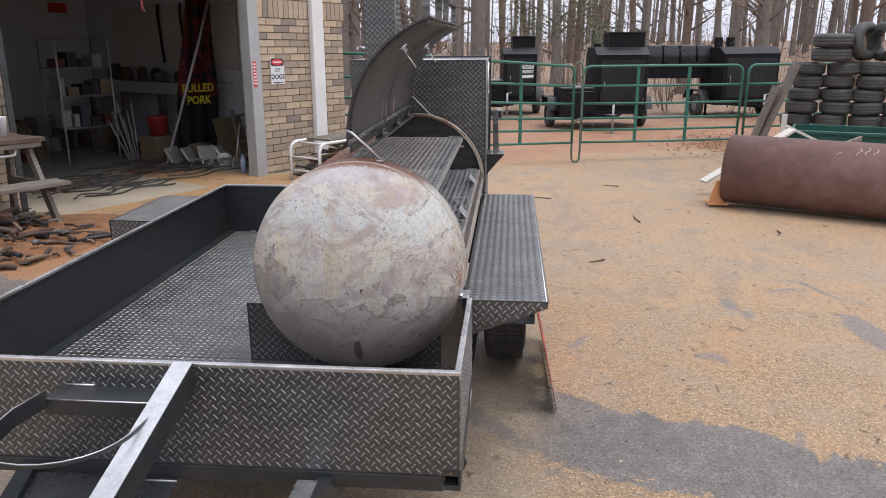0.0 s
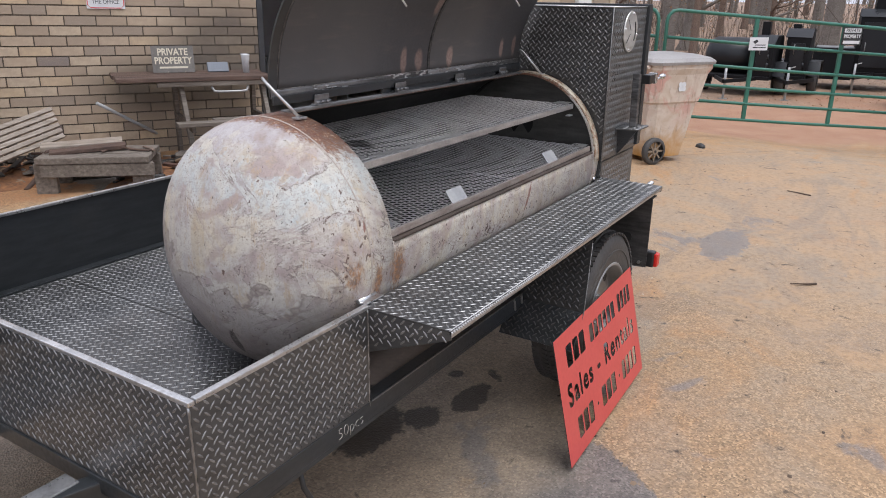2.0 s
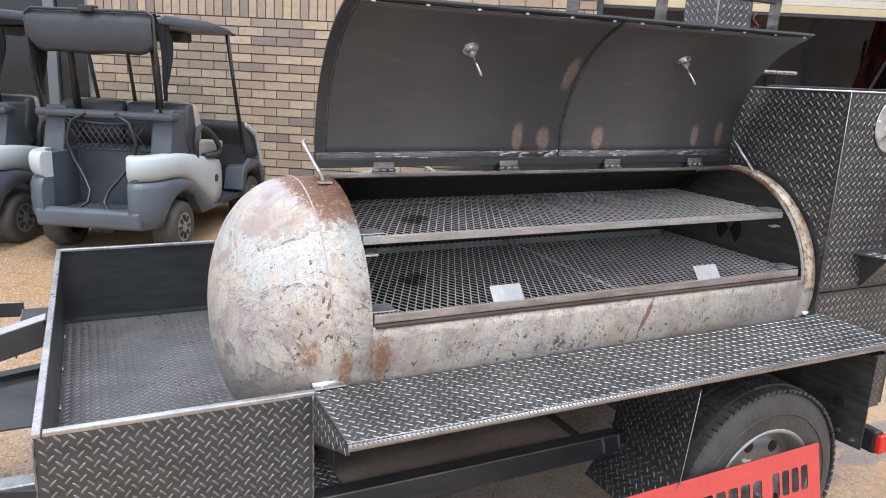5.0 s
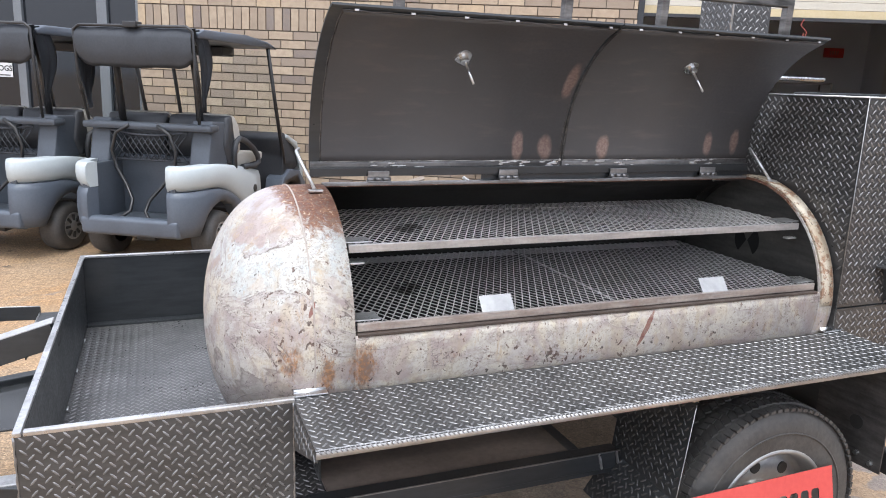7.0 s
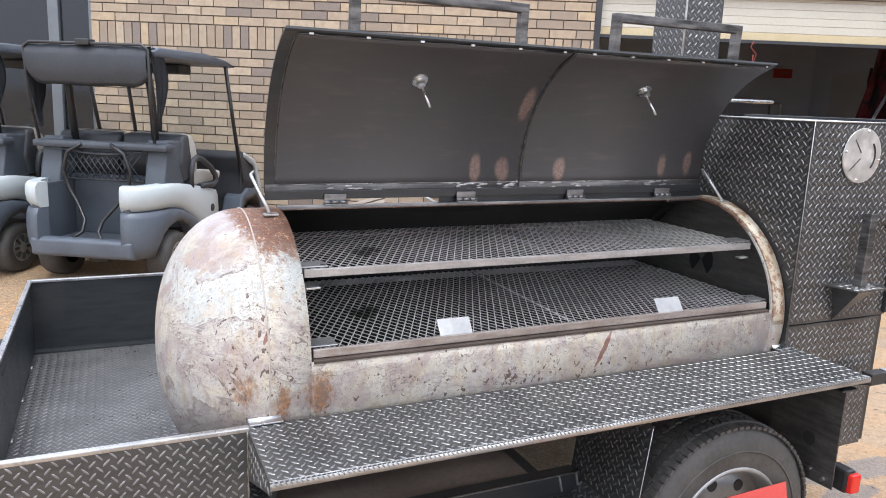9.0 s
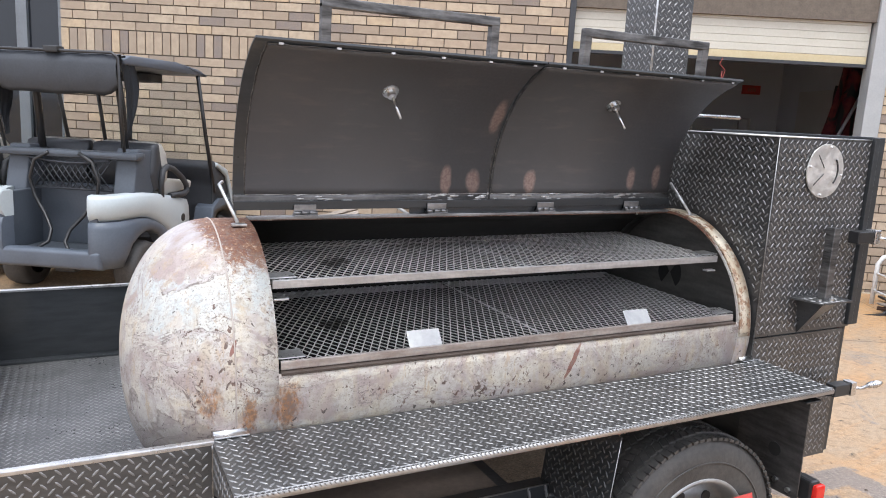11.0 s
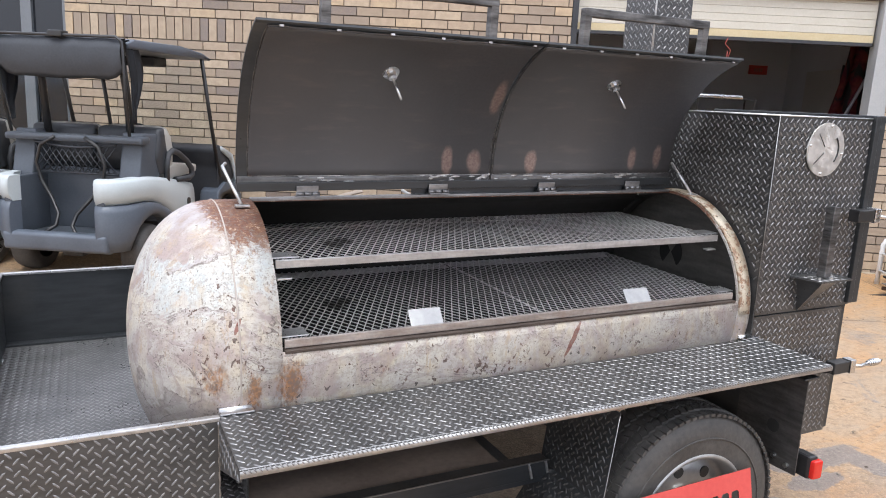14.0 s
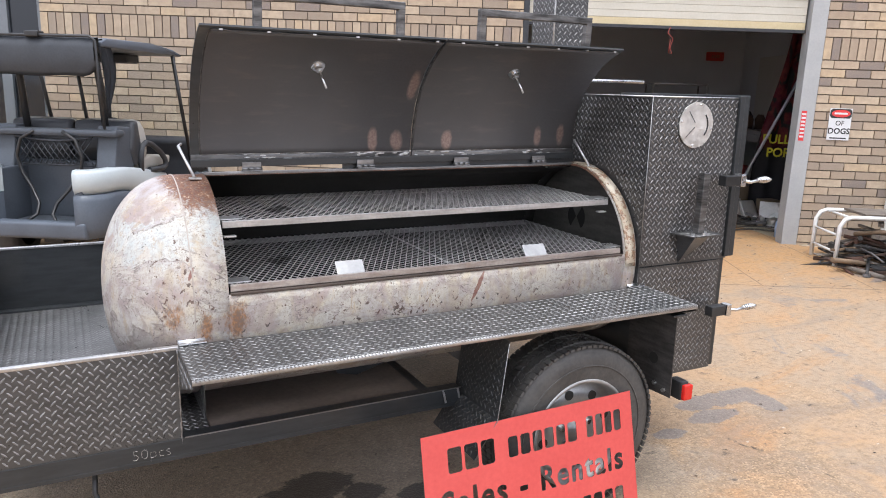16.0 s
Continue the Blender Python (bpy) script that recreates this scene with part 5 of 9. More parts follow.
def wheel(x, y, z, side):
    """A trailer wheel whose outer face looks to side (-1: towards -y)."""
    hub = part("wheel", bmesh.new(), RIM, trailer, "road wheel with a silver steel rim")
    bm = bmesh.new()
    rt, w = 0.348, 0.20
    prof = [(-0.5, 0.214), (-0.52, 0.232), (-0.54, 0.28), (-0.505, 0.315), (-0.42, 0.338), (-0.36, 0.346), (0.36, 0.346), (0.42, 0.338), (0.505, 0.315), (0.54, 0.28), (0.52, 0.232), (0.5, 0.214)]
    lathe(bm, [(p * w, r) for p, r in prof], "y", (x, y, z), 64)
    for k in range(84):
        t = 2 * math.pi * (k + 0.5) / 84
        for s, wd, tw in ((-0.083, 0.014, 0.12), (-0.047, 0.014, -0.35), (-0.006, 0.014, 0.35), (0.036, 0.014, -0.35), (0.077, 0.014, 0.12)):
            c = Vector((x + 0.3465 * math.cos(t), y + s, z + 0.3465 * math.sin(t)))
            if abs(s) > 0.07:
                c -= Vector((math.cos(t), 0, math.sin(t))) * 0.005
            m = Matrix.Translation(c) @ Matrix.Rotation(-t, 4, "Y") @ Matrix.Rotation(tw, 4, "X")
            box(bm, (-0.004, -wd, -0.0098), (0.0055, wd, 0.0098), 0, m)
    tube(bm, [(x + 0.272 * math.cos(t), y + side * 0.108, z + 0.272 * math.sin(t)) for t in (2 * math.pi * k / 64 for k in range(64))], 0.003, 6, closed=True)
    part("tyre", bm, RUBBER, hub, "worn black trailer tyre")
    bm = bmesh.new()
    o = side
    lathe(bm, [(o * 0.098, 0.219), (o * 0.106, 0.213), (o * 0.10, 0.202), (o * 0.05, 0.194), (o * 0.03, 0.182), (o * 0.052, 0.160), (o * 0.058, 0.118), (o * 0.045, 0.09), (o * 0.045, 0.045), (o * 0.07, 0.042), (o * 0.075, 0.001)], "y", (x, y, z), 48)
    lathe(bm, [(o * 0.098, 0.220), (-o * 0.098, 0.220)], "y", (x, y, z), 48)
    part("rim", bm, RIM, hub, "silver painted rim")
    for k in range(8):
        t = 2 * math.pi * (k + 0.3) / 8
        bm = bmesh.new()
        bmesh.ops.create_cone(bm, cap_ends=True, segments=14, radius1=0.019, radius2=0.019, depth=0.006, matrix=pose(x + 0.145 * math.cos(t), y + o * 0.0545, z + 0.145 * math.sin(t), 90, 0, 0))
        part("rim_hole", bm, INK, hub)
    for k in range(5):
        t = 2 * math.pi * k / 5 + 0.4
        bm = bmesh.new()
        bmesh.ops.create_cone(bm, cap_ends=True, segments=6, radius1=0.012, radius2=0.010, depth=0.03, matrix=pose(x + 0.062 * math.cos(t), y + o * 0.058, z + 0.062 * math.sin(t), 90, 0, 0))
        part("lug_nut", bm, CHROME, hub)


WX, WZ = 2.01, 0.350
wheel(WX, -0.115, WZ, -1)
wheel(WX + 0.28, WIDE + 0.20, WZ, 1)
# guards before and behind the near wheel
guard_a = plate("front_guard", trailer, (1.605, 0.05, 0.50), (0, -1, 0), (0.12, 0, 0.9928), 0.31, 0.285, label="diamond plate wheel guard darkened for the shade it stands in")
guard_b = plate("front_guard", trailer, (1.515, 0.05, 0.375), (0, -1, 0), (0.58, 0, 0.8146), 0.31, 0.155)
# darker steels put the shade round the wheel into both guards
for g in (guard_a, guard_b):
    g.data.materials[0], g.data.materials[1] = MILL, PLATE
bm = bmesh.new()
tube(bm, [(1.518, -0.262, 0.372), (1.604, -0.262, 0.5), (1.638, -0.262, 0.775)], 0.0014, 6)
part("guard_edge", bm, RAW, trailer)
bm = bmesh.new()
prism(bm, [(2.402, -0.258, 0.775), (2.402, 0.0, 0.775), (2.402, 0.0, 0.43), (2.402, -0.05, 0.43), (2.402, -0.258, 0.44)], (0.005, 0, 0))
rear_guard = part("rear_guard", bm, streaked("scuffed_guard_plate", (0.05, 0.048, 0.047), (0.12, 0.115, 0.11), (0.025, 0.024, 0.023), 0.45, 0.5, 7), trailer, "black steel plate behind the wheel with bolt holes")
bm = bmesh.new()
bmesh.ops.create_cone(bm, cap_ends=True, segments=20, radius1=0.024, radius2=0.024, depth=0.002, matrix=pose(2.4005, -0.155, 0.575, 0, 90, 0))
part("hole", bm, INK, rear_guard)
for z in (0.462, 0.475):
    bm = bmesh.new()
    bmesh.ops.create_cone(bm, cap_ends=True, segments=6, radius1=0.008, radius2=0.008, depth=0.012, matrix=pose(2.397, -0.225 + (z - 0.462) * 4, z, 0, 90, 0))
    part("bolt", bm, CHROME, rear_guard)
bm = bmesh.new()
box(bm, (2.38, -0.262, 0.775), (2.45, 0.0, 0.782), 0.002)
part("guard_flange", bm, MILL, rear_guard)
bm = bmesh.new()
box(bm, (2.432, -0.285, 0.432), (2.475, -0.215, 0.510), 0.01)
lamp = part("tail_lamp", bm, BLACKPAINT, trailer, "red rear marker lamp in a black housing")
bm = bmesh.new()
box(bm, (2.438, -0.30, 0.436), (2.482, -0.272, 0.50), 0.008)
part("lens", bm, REDLENS, lamp)
plate("far_fender_top", trailer, (1.97, WIDE + 0.01, 0.745), (1, 0, 0), (0, 1, 0), 0.69, 0.40, label="flat diamond plate fender")
plate("far_fender_front", trailer, (1.97, WIDE + 0.41, 0.60), (0, -1, 0), (0, 0, 1), 0.40, 0.145)
bm = bmesh.new()
box(bm, (1.97, WIDE + 0.405, 0.60), (2.66, WIDE + 0.411, 0.744))
part("far_fender_side", bm, MILL, trailer)
bm = bmesh.new()
beam(bm, (WX, 0.0, WZ), (WX, WIDE + 0.15, WZ), 0.06, 0.06, 0.004)
part("axle", bm, MILL, trailer)
bm = bmesh.new()
box(bm, (2.66, 0.82, 0.44), (3.02, WIDE, 0.515), 0.004)
part("rear_deck", bm, MILL, trailer)

# tongue, its brace and the looped front rack
bm = bmesh.new()
beam(bm, (0.0, 0.787, RIM_Z - 0.031), (-1.05, 0.80, 0.484), 0.055, 0.08, 0.004)
brace = part("tongue_brace", bm, MILL, trailer, "sloping dark steel brace with a bright top, down to the tongue")
# a thin strip makes the brace's top bright over its dark sides
bm = bmesh.new()
beam(bm, (-0.005, 0.787, RIM_Z + 0.011), (-1.05, 0.80, 0.526), 0.057, 0.004, 0.001)
part("bright_face", bm, streaked("bright_brace_top", (0.50, 0.50, 0.51), (0.66, 0.66, 0.67), (0.38, 0.38, 0.38), 0.42, 0.7), brace)
for y0 in (0.28, WIDE - 0.28):
    bm = bmesh.new()
    beam(bm, (0.35, y0, 0.445), (-1.45, WIDE / 2, 0.445), 0.05, 0.075, 0.004)
    part("tongue_rail", bm, MILL, trailer)
bm = bmesh.new()
box(bm, (-0.62, 0.36, 0.475), (-0.28, 0.75, 0.49), 0.003)
part("tongue_plate", bm, MILL, trailer)
bm = bmesh.new()
box(bm, (-0.62, 0.83, 0.452), (-0.012, 1.30, 0.458), 0.001)
tongue_sheet = part("tongue_sheet", bm, plain("wet_dark_sheet", (0.018, 0.02, 0.021), (0.045, 0.047, 0.048), 4, 0.22), trailer, "smooth dark sheet between the tongue rails")
bm = bmesh.new()
tube(bm, [(-0.03, 0.835, 0.4595), (-0.03, 0.93, 0.4595)], 0.003, 6)
part("sheet_weld", bm, EDGE, tongue_sheet)
bm = bmesh.new()
box(bm, (-0.30, 0.41, 0.475), (-0.03, 0.47, 0.486), 0.003)
part("tongue_tab", bm, EDGE, trailer)
loop = [(-0.09, 1.155, 0.745), (-0.20, 1.175, 0.745), (-0.30, 1.165, 0.745)] + [(-0.30 - 0.15 * math.sin(math.radians(t)), 0.985 + 0.18 * math.cos(math.radians(t)), 0.745) for t in range(15, 166, 15)] + [(-0.30, 0.80, 0.745), (-0.18, 0.79, 0.745)]
bm = bmesh.new()
for k, (p, q) in enumerate(zip(loop, loop[1:])):
    tall = 0.05 if k < 4 else 0.010
    beam(bm, (p[0], p[1], 0.770 - tall / 2), (q[0], q[1], 0.770 - tall / 2), 0.005, tall, 0.001)
rack = part("front_rack", bm, MILL, trailer, "bent flat-bar hose rack on the tray front")
bm = bmesh.new()
tube(bm, [(p[0], p[1], 0.771) for p in loop], 0.0016, 6)
part("bright_edge", bm, EDGE, rack)
bm = bmesh.new()
box(bm, (-0.095, 0.80, 0.742), (-0.002, 1.158, 0.746), 0.001)
box(bm, (-0.095, 0.80, 0.70), (-0.091, 1.158, 0.742), 0.001)
part("rack_ledge", bm, MILL, rack)
bm = bmesh.new()
tube(bm, [(-0.094, 0.80, 0.746), (-0.094, 1.158, 0.746)], 0.0026, 6)
tube(bm, [(-0.006, 1.06, 0.749), (-0.006, 1.145, 0.749)], 0.004, 6)
part("ledge_weld", bm, EDGE, rack)
bm = bmesh.new()
tube(bm, [(0.36, 0.05, 0.45), (0.355, 0.03, 0.38), (0.38, 0.01, 0.31), (0.42, 0.02, 0.26)], 0.008, 6)
part("loose_wire", bm, INK, trailer)


# ---- red sign leaning on the wheel ----
def cut_sign():
    """A steel sheet with slots and letters cut clean through it."""
    w, h, thick = 0.90, 0.49, 0.0015
    loops = [[(-w / 2, -h / 2), (w / 2, -h / 2), (w / 2, h / 2), (-w / 2, h / 2)]]
    for x0, x1, y0, y1, count in ((-0.36, -0.165, 0.105, 0.190, 3), (-0.12, 0.19, 0.108, 0.180, 6), (0.225, 0.40, 0.108, 0.186, 4), (-0.34, -0.165, -0.187, -0.103, 3), (-0.135, -0.105, -0.152, -0.138, 1), (-0.075, 0.105, -0.187, -0.103, 3), (0.13, 0.16, -0.152, -0.138, 1), (0.185, 0.39, -0.187, -0.103, 4)):
        step = (x1 - x0) / count
        for k in range(count):
            p, q, c = x0 + step * k + 0.004, x0 + step * (k + 1) - 0.008, 0.006
            loops.append([(p + c, y0), (q - c, y0), (q, y0 + c), (q, y1 - c), (q - c, y1), (p + c, y1), (p, y1 - c), (p, y0 + c)])
    font = bpy.data.curves.new("letters", "FONT")
    font.body, font.size, font.align_x, font.align_y, font.resolution_u = "Sales - Rentals", 0.118, "CENTER", "CENTER", 3
    font.space_character = 1.2
    probe = new("letters", font)
    dg = bpy.context.evaluated_depsgraph_get()
    flat = probe.evaluated_get(dg).to_curve(dg)
    for sp in flat.splines:
        pts = sp.bezier_points
        ring = []
        for p, q in zip(pts, list(pts[1:]) + [pts[0]]):
            ring.extend(geometry.interpolate_bezier(p.co, p.handle_right, q.handle_left, q.co, 4)[:-1])
        ring = [p for p, q in zip(ring, ring[1:] + ring[:1]) if (q - p).length > 0.0008]
        grown = []
        for p0, p, p1 in zip(ring[-1:] + ring[:-1], ring, ring[1:] + ring[:1]):
            a, b = (p - p0).normalized(), (p1 - p).normalized()
            m = Vector((-a.y - b.y, a.x + b.x, 0))
            grown.append(p - m.normalized() * 0.0042)
        loops.append([(p.x * 0.92, p.y) for p in grown])
    probe.to_curve_clear()
    bpy.data.objects.remove(probe)
    points, edges = [], []
    for ring in loops:
        k, n = len(points), len(ring)
        points.extend(Vector(p) for p in ring)
        edges.extend((k + i, k + (i + 1) % n) for i in range(n))
    flat_points, _, tris = geometry.delaunay_2d_cdt(points, edges, [], 0, 1e-6)[:3]

    def solid_at(c):
        """Inside an odd number of outlines: outer sheet minus slots, plus the islands in letters."""
        crossings = 0
        for ring in loops:
            for (x0, y0), (x1, y1) in zip(ring, ring[1:] + ring[:1]):
                if (y0 > c[1]) != (y1 > c[1]) and c[0] < x0 + (c[1] - y0) * (x1 - x0) / (y1 - y0):
                    crossings += 1
        return crossings % 2 == 1

    kept = [t for t in tris if solid_at((sum(flat_points[i].x for i in t) / 3, sum(flat_points[i].y for i in t) / 3))]
    bm = bmesh.new()
    front = [bm.verts.new((p.x, p.y, thick)) for p in flat_points]
    rear = [bm.verts.new((p.x, p.y, -thick)) for p in flat_points]
    border = {}
    for t in kept:
        bm.faces.new([front[i] for i in t])
        bm.faces.new([rear[i] for i in reversed(t)]).material_index = 1
        for i, j in zip(t, t[1:] + t[:1]):
            border[(i, j)] = True
    for i, j in border:
        if (j, i) not in border:
            bm.faces.new((front[j], front[i], rear[i], rear[j])).material_index = 1
    bmesh.ops.delete(bm, geom=[v for v in bm.verts if not v.link_faces], context="VERTS")
    return mesh_of("sheet", bm, SIGNRED, MILL)


lean = math.degrees(math.atan2(0.105, 0.478))
sign = thing("yard_sign", pose(1.760, -0.305, 0.260, 0, 0, 1.5) @ pose(0, 0, 0, 90 - lean), "red steel sheet sign with stencil-cut wording, leaning on the trailer wheel", "sign")
sheet = new("sheet", cut_sign())
sheet.parent = sign


# ---- wall signs ----
def wall_sign(name, w, h, m, label, base=WHITE):
    bm = bmesh.new()
    box(bm, (-w / 2, -h / 2, -0.002), (w / 2, h / 2, 0.002), 0.0015)
    ob = single(name, bm, base, m, label, "sign")
    return ob


def patch(name, parent, pts, material):
    bm = bmesh.new()
    prism(bm, [(x, y, 0.0022) for x, y in pts], (0, 0, 0.0006))
    return part(name, bm, material, parent)


def oblong(x0, x1, y0, y1, c=0.01):
    return [(x0 + c, y0), (x1 - c, y0), (x1, y0 + c), (x1, y1 - c), (x1 - c, y1), (x0 + c, y1), (x0, y1 - c), (x0, y0 + c)]


def on_wall(s, z, out=0.012):
    return WALL @ pose(s, -out, z, 90, 0, 0)


stop_sign = wall_sign("stop_sign", 0.33, 0.49, on_wall(2.66, 1.715), "white and red visitor notice on the brick wall")
patch("border", stop_sign, oblong(-0.16, 0.16, -0.24, 0.24, 0.03), RED)
bm = bmesh.new()
prism(bm, [(x, y, 0.003) for x, y in oblong(-0.152, 0.152, -0.232, 0.06, 0.02)], (0, 0, 0.0006))
part("white_field", bm, WHITE, stop_sign)
words("wording", "STOP", 0.135, WHITE, stop_sign, pose(0, 0.145, 0.0035), bold=0.004)
for k, line in enumerate(("ALL VISITORS", "MUST", "REPORT TO", "THE OFFICE")):
    words("wording", line, 0.052, INK, stop_sign, pose(0, 0.015 - 0.066 * k, 0.0042), squeeze=0.85)


def dog_sign(m, label):
    s = wall_sign("dog_sign", 0.24, 0.34, m, label)
    patch("heading", s, oblong(-0.115, 0.115, 0.065, 0.165, 0.02), INK)
    bm = bmesh.new()
    prism(bm, [(0.10 * math.cos(t), 0.115 + 0.04 * math.sin(t), 0.003) for t in (2 * math.pi * k / 24 for k in range(24))], (0, 0, 0.0008))
    part("oval", bm, RED, s)
    bm = bmesh.new()
    box(bm, (-0.07, 0.105, 0.0038), (0.07, 0.125, 0.0046))
    part("printed_bar", bm, WHITE, s)
    words("wording", "OF", 0.075, INK, s, pose(0, 0.01, 0.003))
    words("wording", "DOGS", 0.085, INK, s, pose(0, -0.075, 0.003), bold=0.002)
    bm = bmesh.new()
    box(bm, (-0.09, -0.155, 0.0022), (0.09, -0.142, 0.003))
    part("printed_bar", bm, INK, s)


dog_sign(on_wall(7.56, 1.37), "white warning sign with a red oval on the brick pier")
dog_sign(on_wall(-2.93, 1.60, -0.09), "white warning sign with a red oval in the shop window")

# ---- picnic table against the wall, with its sign and cup ----
table = thing("picnic_table", WALL @ pose(3.32, -0.42, 0.06), "weathered wooden picnic table with a brown top against the wall", "table")
for i in range(4):
    bm = bmesh.new()
    box(bm, (-0.72 + 0.01 * (i % 2), -0.33 + i * 0.165, 0.80), (0.70 - 0.015 * (i % 3), -0.175 + i * 0.165, 0.838), 0.006)
    part("top_plank", bm, BROWNWOOD, table)
for y in (-0.30, 0.26):
    bm = bmesh.new()
    box(bm, (-0.38, y - 0.02, 0.755), (0.66, y + 0.02, 0.798), 0.004)
    part("apron", bm, OLDWOOD, table)
for i in range(2):
    bm = bmesh.new()
    box(bm, (-0.28 + 0.35 * i, -0.62 + 0.14 * i, 0.43), (0.72, -0.49 + 0.14 * i, 0.465), 0.006)
    part("seat_plank", bm, OLDWOOD, table)
for x in (-0.16, 0.60):
    for s in (-1, 1):
        bm = bmesh.new()
        beam(bm, (x, s * 0.16, 0.79), (x + 0.03, s * (0.52 if s < 0 else 0.3), 0.0), 0.04, 0.085, 0.004, up=(0, 1, 0))
        part("leg", bm, OLDWOOD, table, "grey splayed wooden leg")
    bm = bmesh.new()
    beam(bm, (x + 0.02, -0.58, 0.41), (x + 0.02, 0.28, 0.41), 0.035, 0.075, 0.004)
    part("cross_bar", bm, OLDWOOD, table)
bm = bmesh.new()
tube(bm, [(0.10, -0.30, 0.745), (0.12, -0.32, 0.705), (0.17, -0.325, 0.70), (0.37, -0.325, 0.70), (0.42, -0.32, 0.705), (0.44, -0.30, 0.745)], 0.012, 8)
part("grab_handle", bm, RIM, table, "pale metal handle under the top")

SIGNBROWN = plain("faded_brown_board", (0.10, 0.09, 0.08), (0.18, 0.165, 0.15), 9, 0.7)
CREAM = plain("faded_cream_paint", (0.50, 0.45, 0.34), (0.62, 0.57, 0.45), 20, 0.7)
notice = wall_sign("notice_board", 0.385, 0.25, WALL @ pose(3.17, -0.28, 1.025, 80, 0, 0), "small brown notice board with worn cream letters on the table", SIGNBROWN)
words("wording", "PRIVATE", 0.088, CREAM, notice, pose(0, 0.065, 0.003), bold=0.002, squeeze=0.85)
words("wording", "PROPERTY", 0.088, CREAM, notice, pose(0, -0.015, 0.003), bold=0.002, squeeze=0.82)
bm = bmesh.new()
box(bm, (-0.13, -0.085, 0.0022), (0.13, -0.068, 0.003))
part("printed_bar", bm, CREAM, notice)
for x in (-0.05, 0.11):
    bm = bmesh.new()
    tube(bm, [(x, -0.115, -0.004), (x - 0.02, -0.128, 0.03)], 0.004, 6)
    part("prop", bm, PALEWOOD, notice)
bm = bmesh.new()
box(bm, (-0.10, -0.02, 0.0), (0.10, 0.02, 0.10), 0.006)
single("slate_tile", bm, plain("blue_grey_slate", (0.12, 0.135, 0.16), (0.18, 0.195, 0.22), 6, 0.6), WALL @ pose(3.58, -0.32, 0.898, -30, 0, 0), "blue-grey tile propped on the picnic table", "tile")
bm = bmesh.new()
lathe(bm, [(0, 0.001), (0, 0.030), (0.165, 0.041), (0.172, 0.043), (0.176, 0.041), (0.168, 0.038), (0.006, 0.027), (0.006, 0.001)], "z", (0, 0, 0), 24)
single("paper_cup", bm, WHITE, WALL @ pose(3.83, -0.40, 0.898), "tall white paper cup on the picnic table", "cup")

# ---- slatted panel and low stand, boards and scrap by the wall ----
panel = thing("slatted_panel", Matrix(), "weathered slatted wooden panel lying tilted on the scrap heap", "panel")
A, B = Vector((1.58, 5.25, 0.355)), Vector((2.85, 5.25, 0.645))
C, D = Vector((1.30, 5.0, 0.12)), Vector((2.78, 5.0, 0.445))
for i in range(6):
    bm = bmesh.new()
    f = i / 5
    beam(bm, A.lerp(C, f), B.lerp(D, f), 0.036, 0.026, 0.003, up=(0.1, -0.75, 0.65))
    part("slat", bm, PALEWOOD, panel)
for f in (0.2, 0.55, 0.9):
    bm = bmesh.new()
    beam(bm, A.lerp(B, f) + Vector((0, 0.018, -0.018)), C.lerp(D, f) + Vector((0, 0.018, -0.018)), 0.05, 0.02, 0.003, up=(0.1, -0.75, 0.65))
    part("batten", bm, PALEWOOD, panel)

stand = thing("low_stand", Matrix(), "low rough wooden stand of beams beside the scrap", "stand")
P = [Vector((2.27, 4.56, 0)), Vector((2.84, 3.93, 0))]
for i in range(3):
    bm = bmesh.new()
    o = Vector((0.13, 0.12, 0)) * i
    beam(bm, P[0] + o + Vector((0, 0, 0.37)), P[1] + o + Vector((0, 0, 0.37)), 0.15, 0.05, 0.006)
    part("deck_board", bm, OLDWOOD, stand)
bm = bmesh.new()
beam(bm, P[0] + Vector((-0.01, -0.05, 0.29)), P[1] + Vector((-0.01, -0.05, 0.29)), 0.05, 0.10, 0.005)
part("bearer", bm, OLDWOOD, stand)
for f in (0.06, 0.92):
    for o in (Vector((0, 0, 0)), Vector((0.26, 0.24, 0))):
        bm = bmesh.new()
        c = P[0] + (P[1] - P[0]) * f + o
        box(bm, (-0.08, -0.03, 0), (0.08, 0.03, 0.34), 0.006, pose(c.x, c.y, 0, 0, 0, -48))
        part("leg", bm, OLDWOOD, stand)
bm = bmesh.new()
beam(bm, (0.0, 0, 0.0), (0.55, 0.16, 0.03), 0.16, 0.03, 0.005)
single("loose_board", bm, BROWNWOOD, pose(2.40, 4.60, 0.40, 0, 0, -50), "brown board lying on the low stand", "board")
bm = bmesh.new()
beam(bm, (0, 0, 0.012), (0.62, 0.05, 0.03), 0.17, 0.04, 0.006)
single("loose_board", bm, PALEWOOD, pose(2.45, 4.80, 0.40, 4, 0, -40), "pale weathered board across the low stand", "board")
for k in range(14):
    bm = bmesh.new()
    beam(bm, (-0.05 - 0.004 * k, 0, 0.006), (0.05 + 0.004 * k, 0.01, 0.012), 0.02 + 0.003 * (k % 4), 0.012, 0.003)
    f = (k * 0.381) % 1.0
    single("wood_scrap", bm, (BROWNWOOD, BARKBROWN)[k % 2], pose(2.42 + 0.55 * f + 0.02 * (k % 3), 4.62 - 0.62 * f + 0.03 * (k % 5), 0.398, 0, 0, 47 * k), "scrap of brown bark on the low stand", "scrap", "bark on the stand")
bm = bmesh.new()
tube(bm, [(0, 0, 0), (0.93, 0.0, -0.56)], 0.016, 8)
single("loose_pipe", bm, JAMB, pose(3.26, 5.2, 0.655), "pale pipe leaning on the scrap heap", "pipe")
bm = bmesh.new()
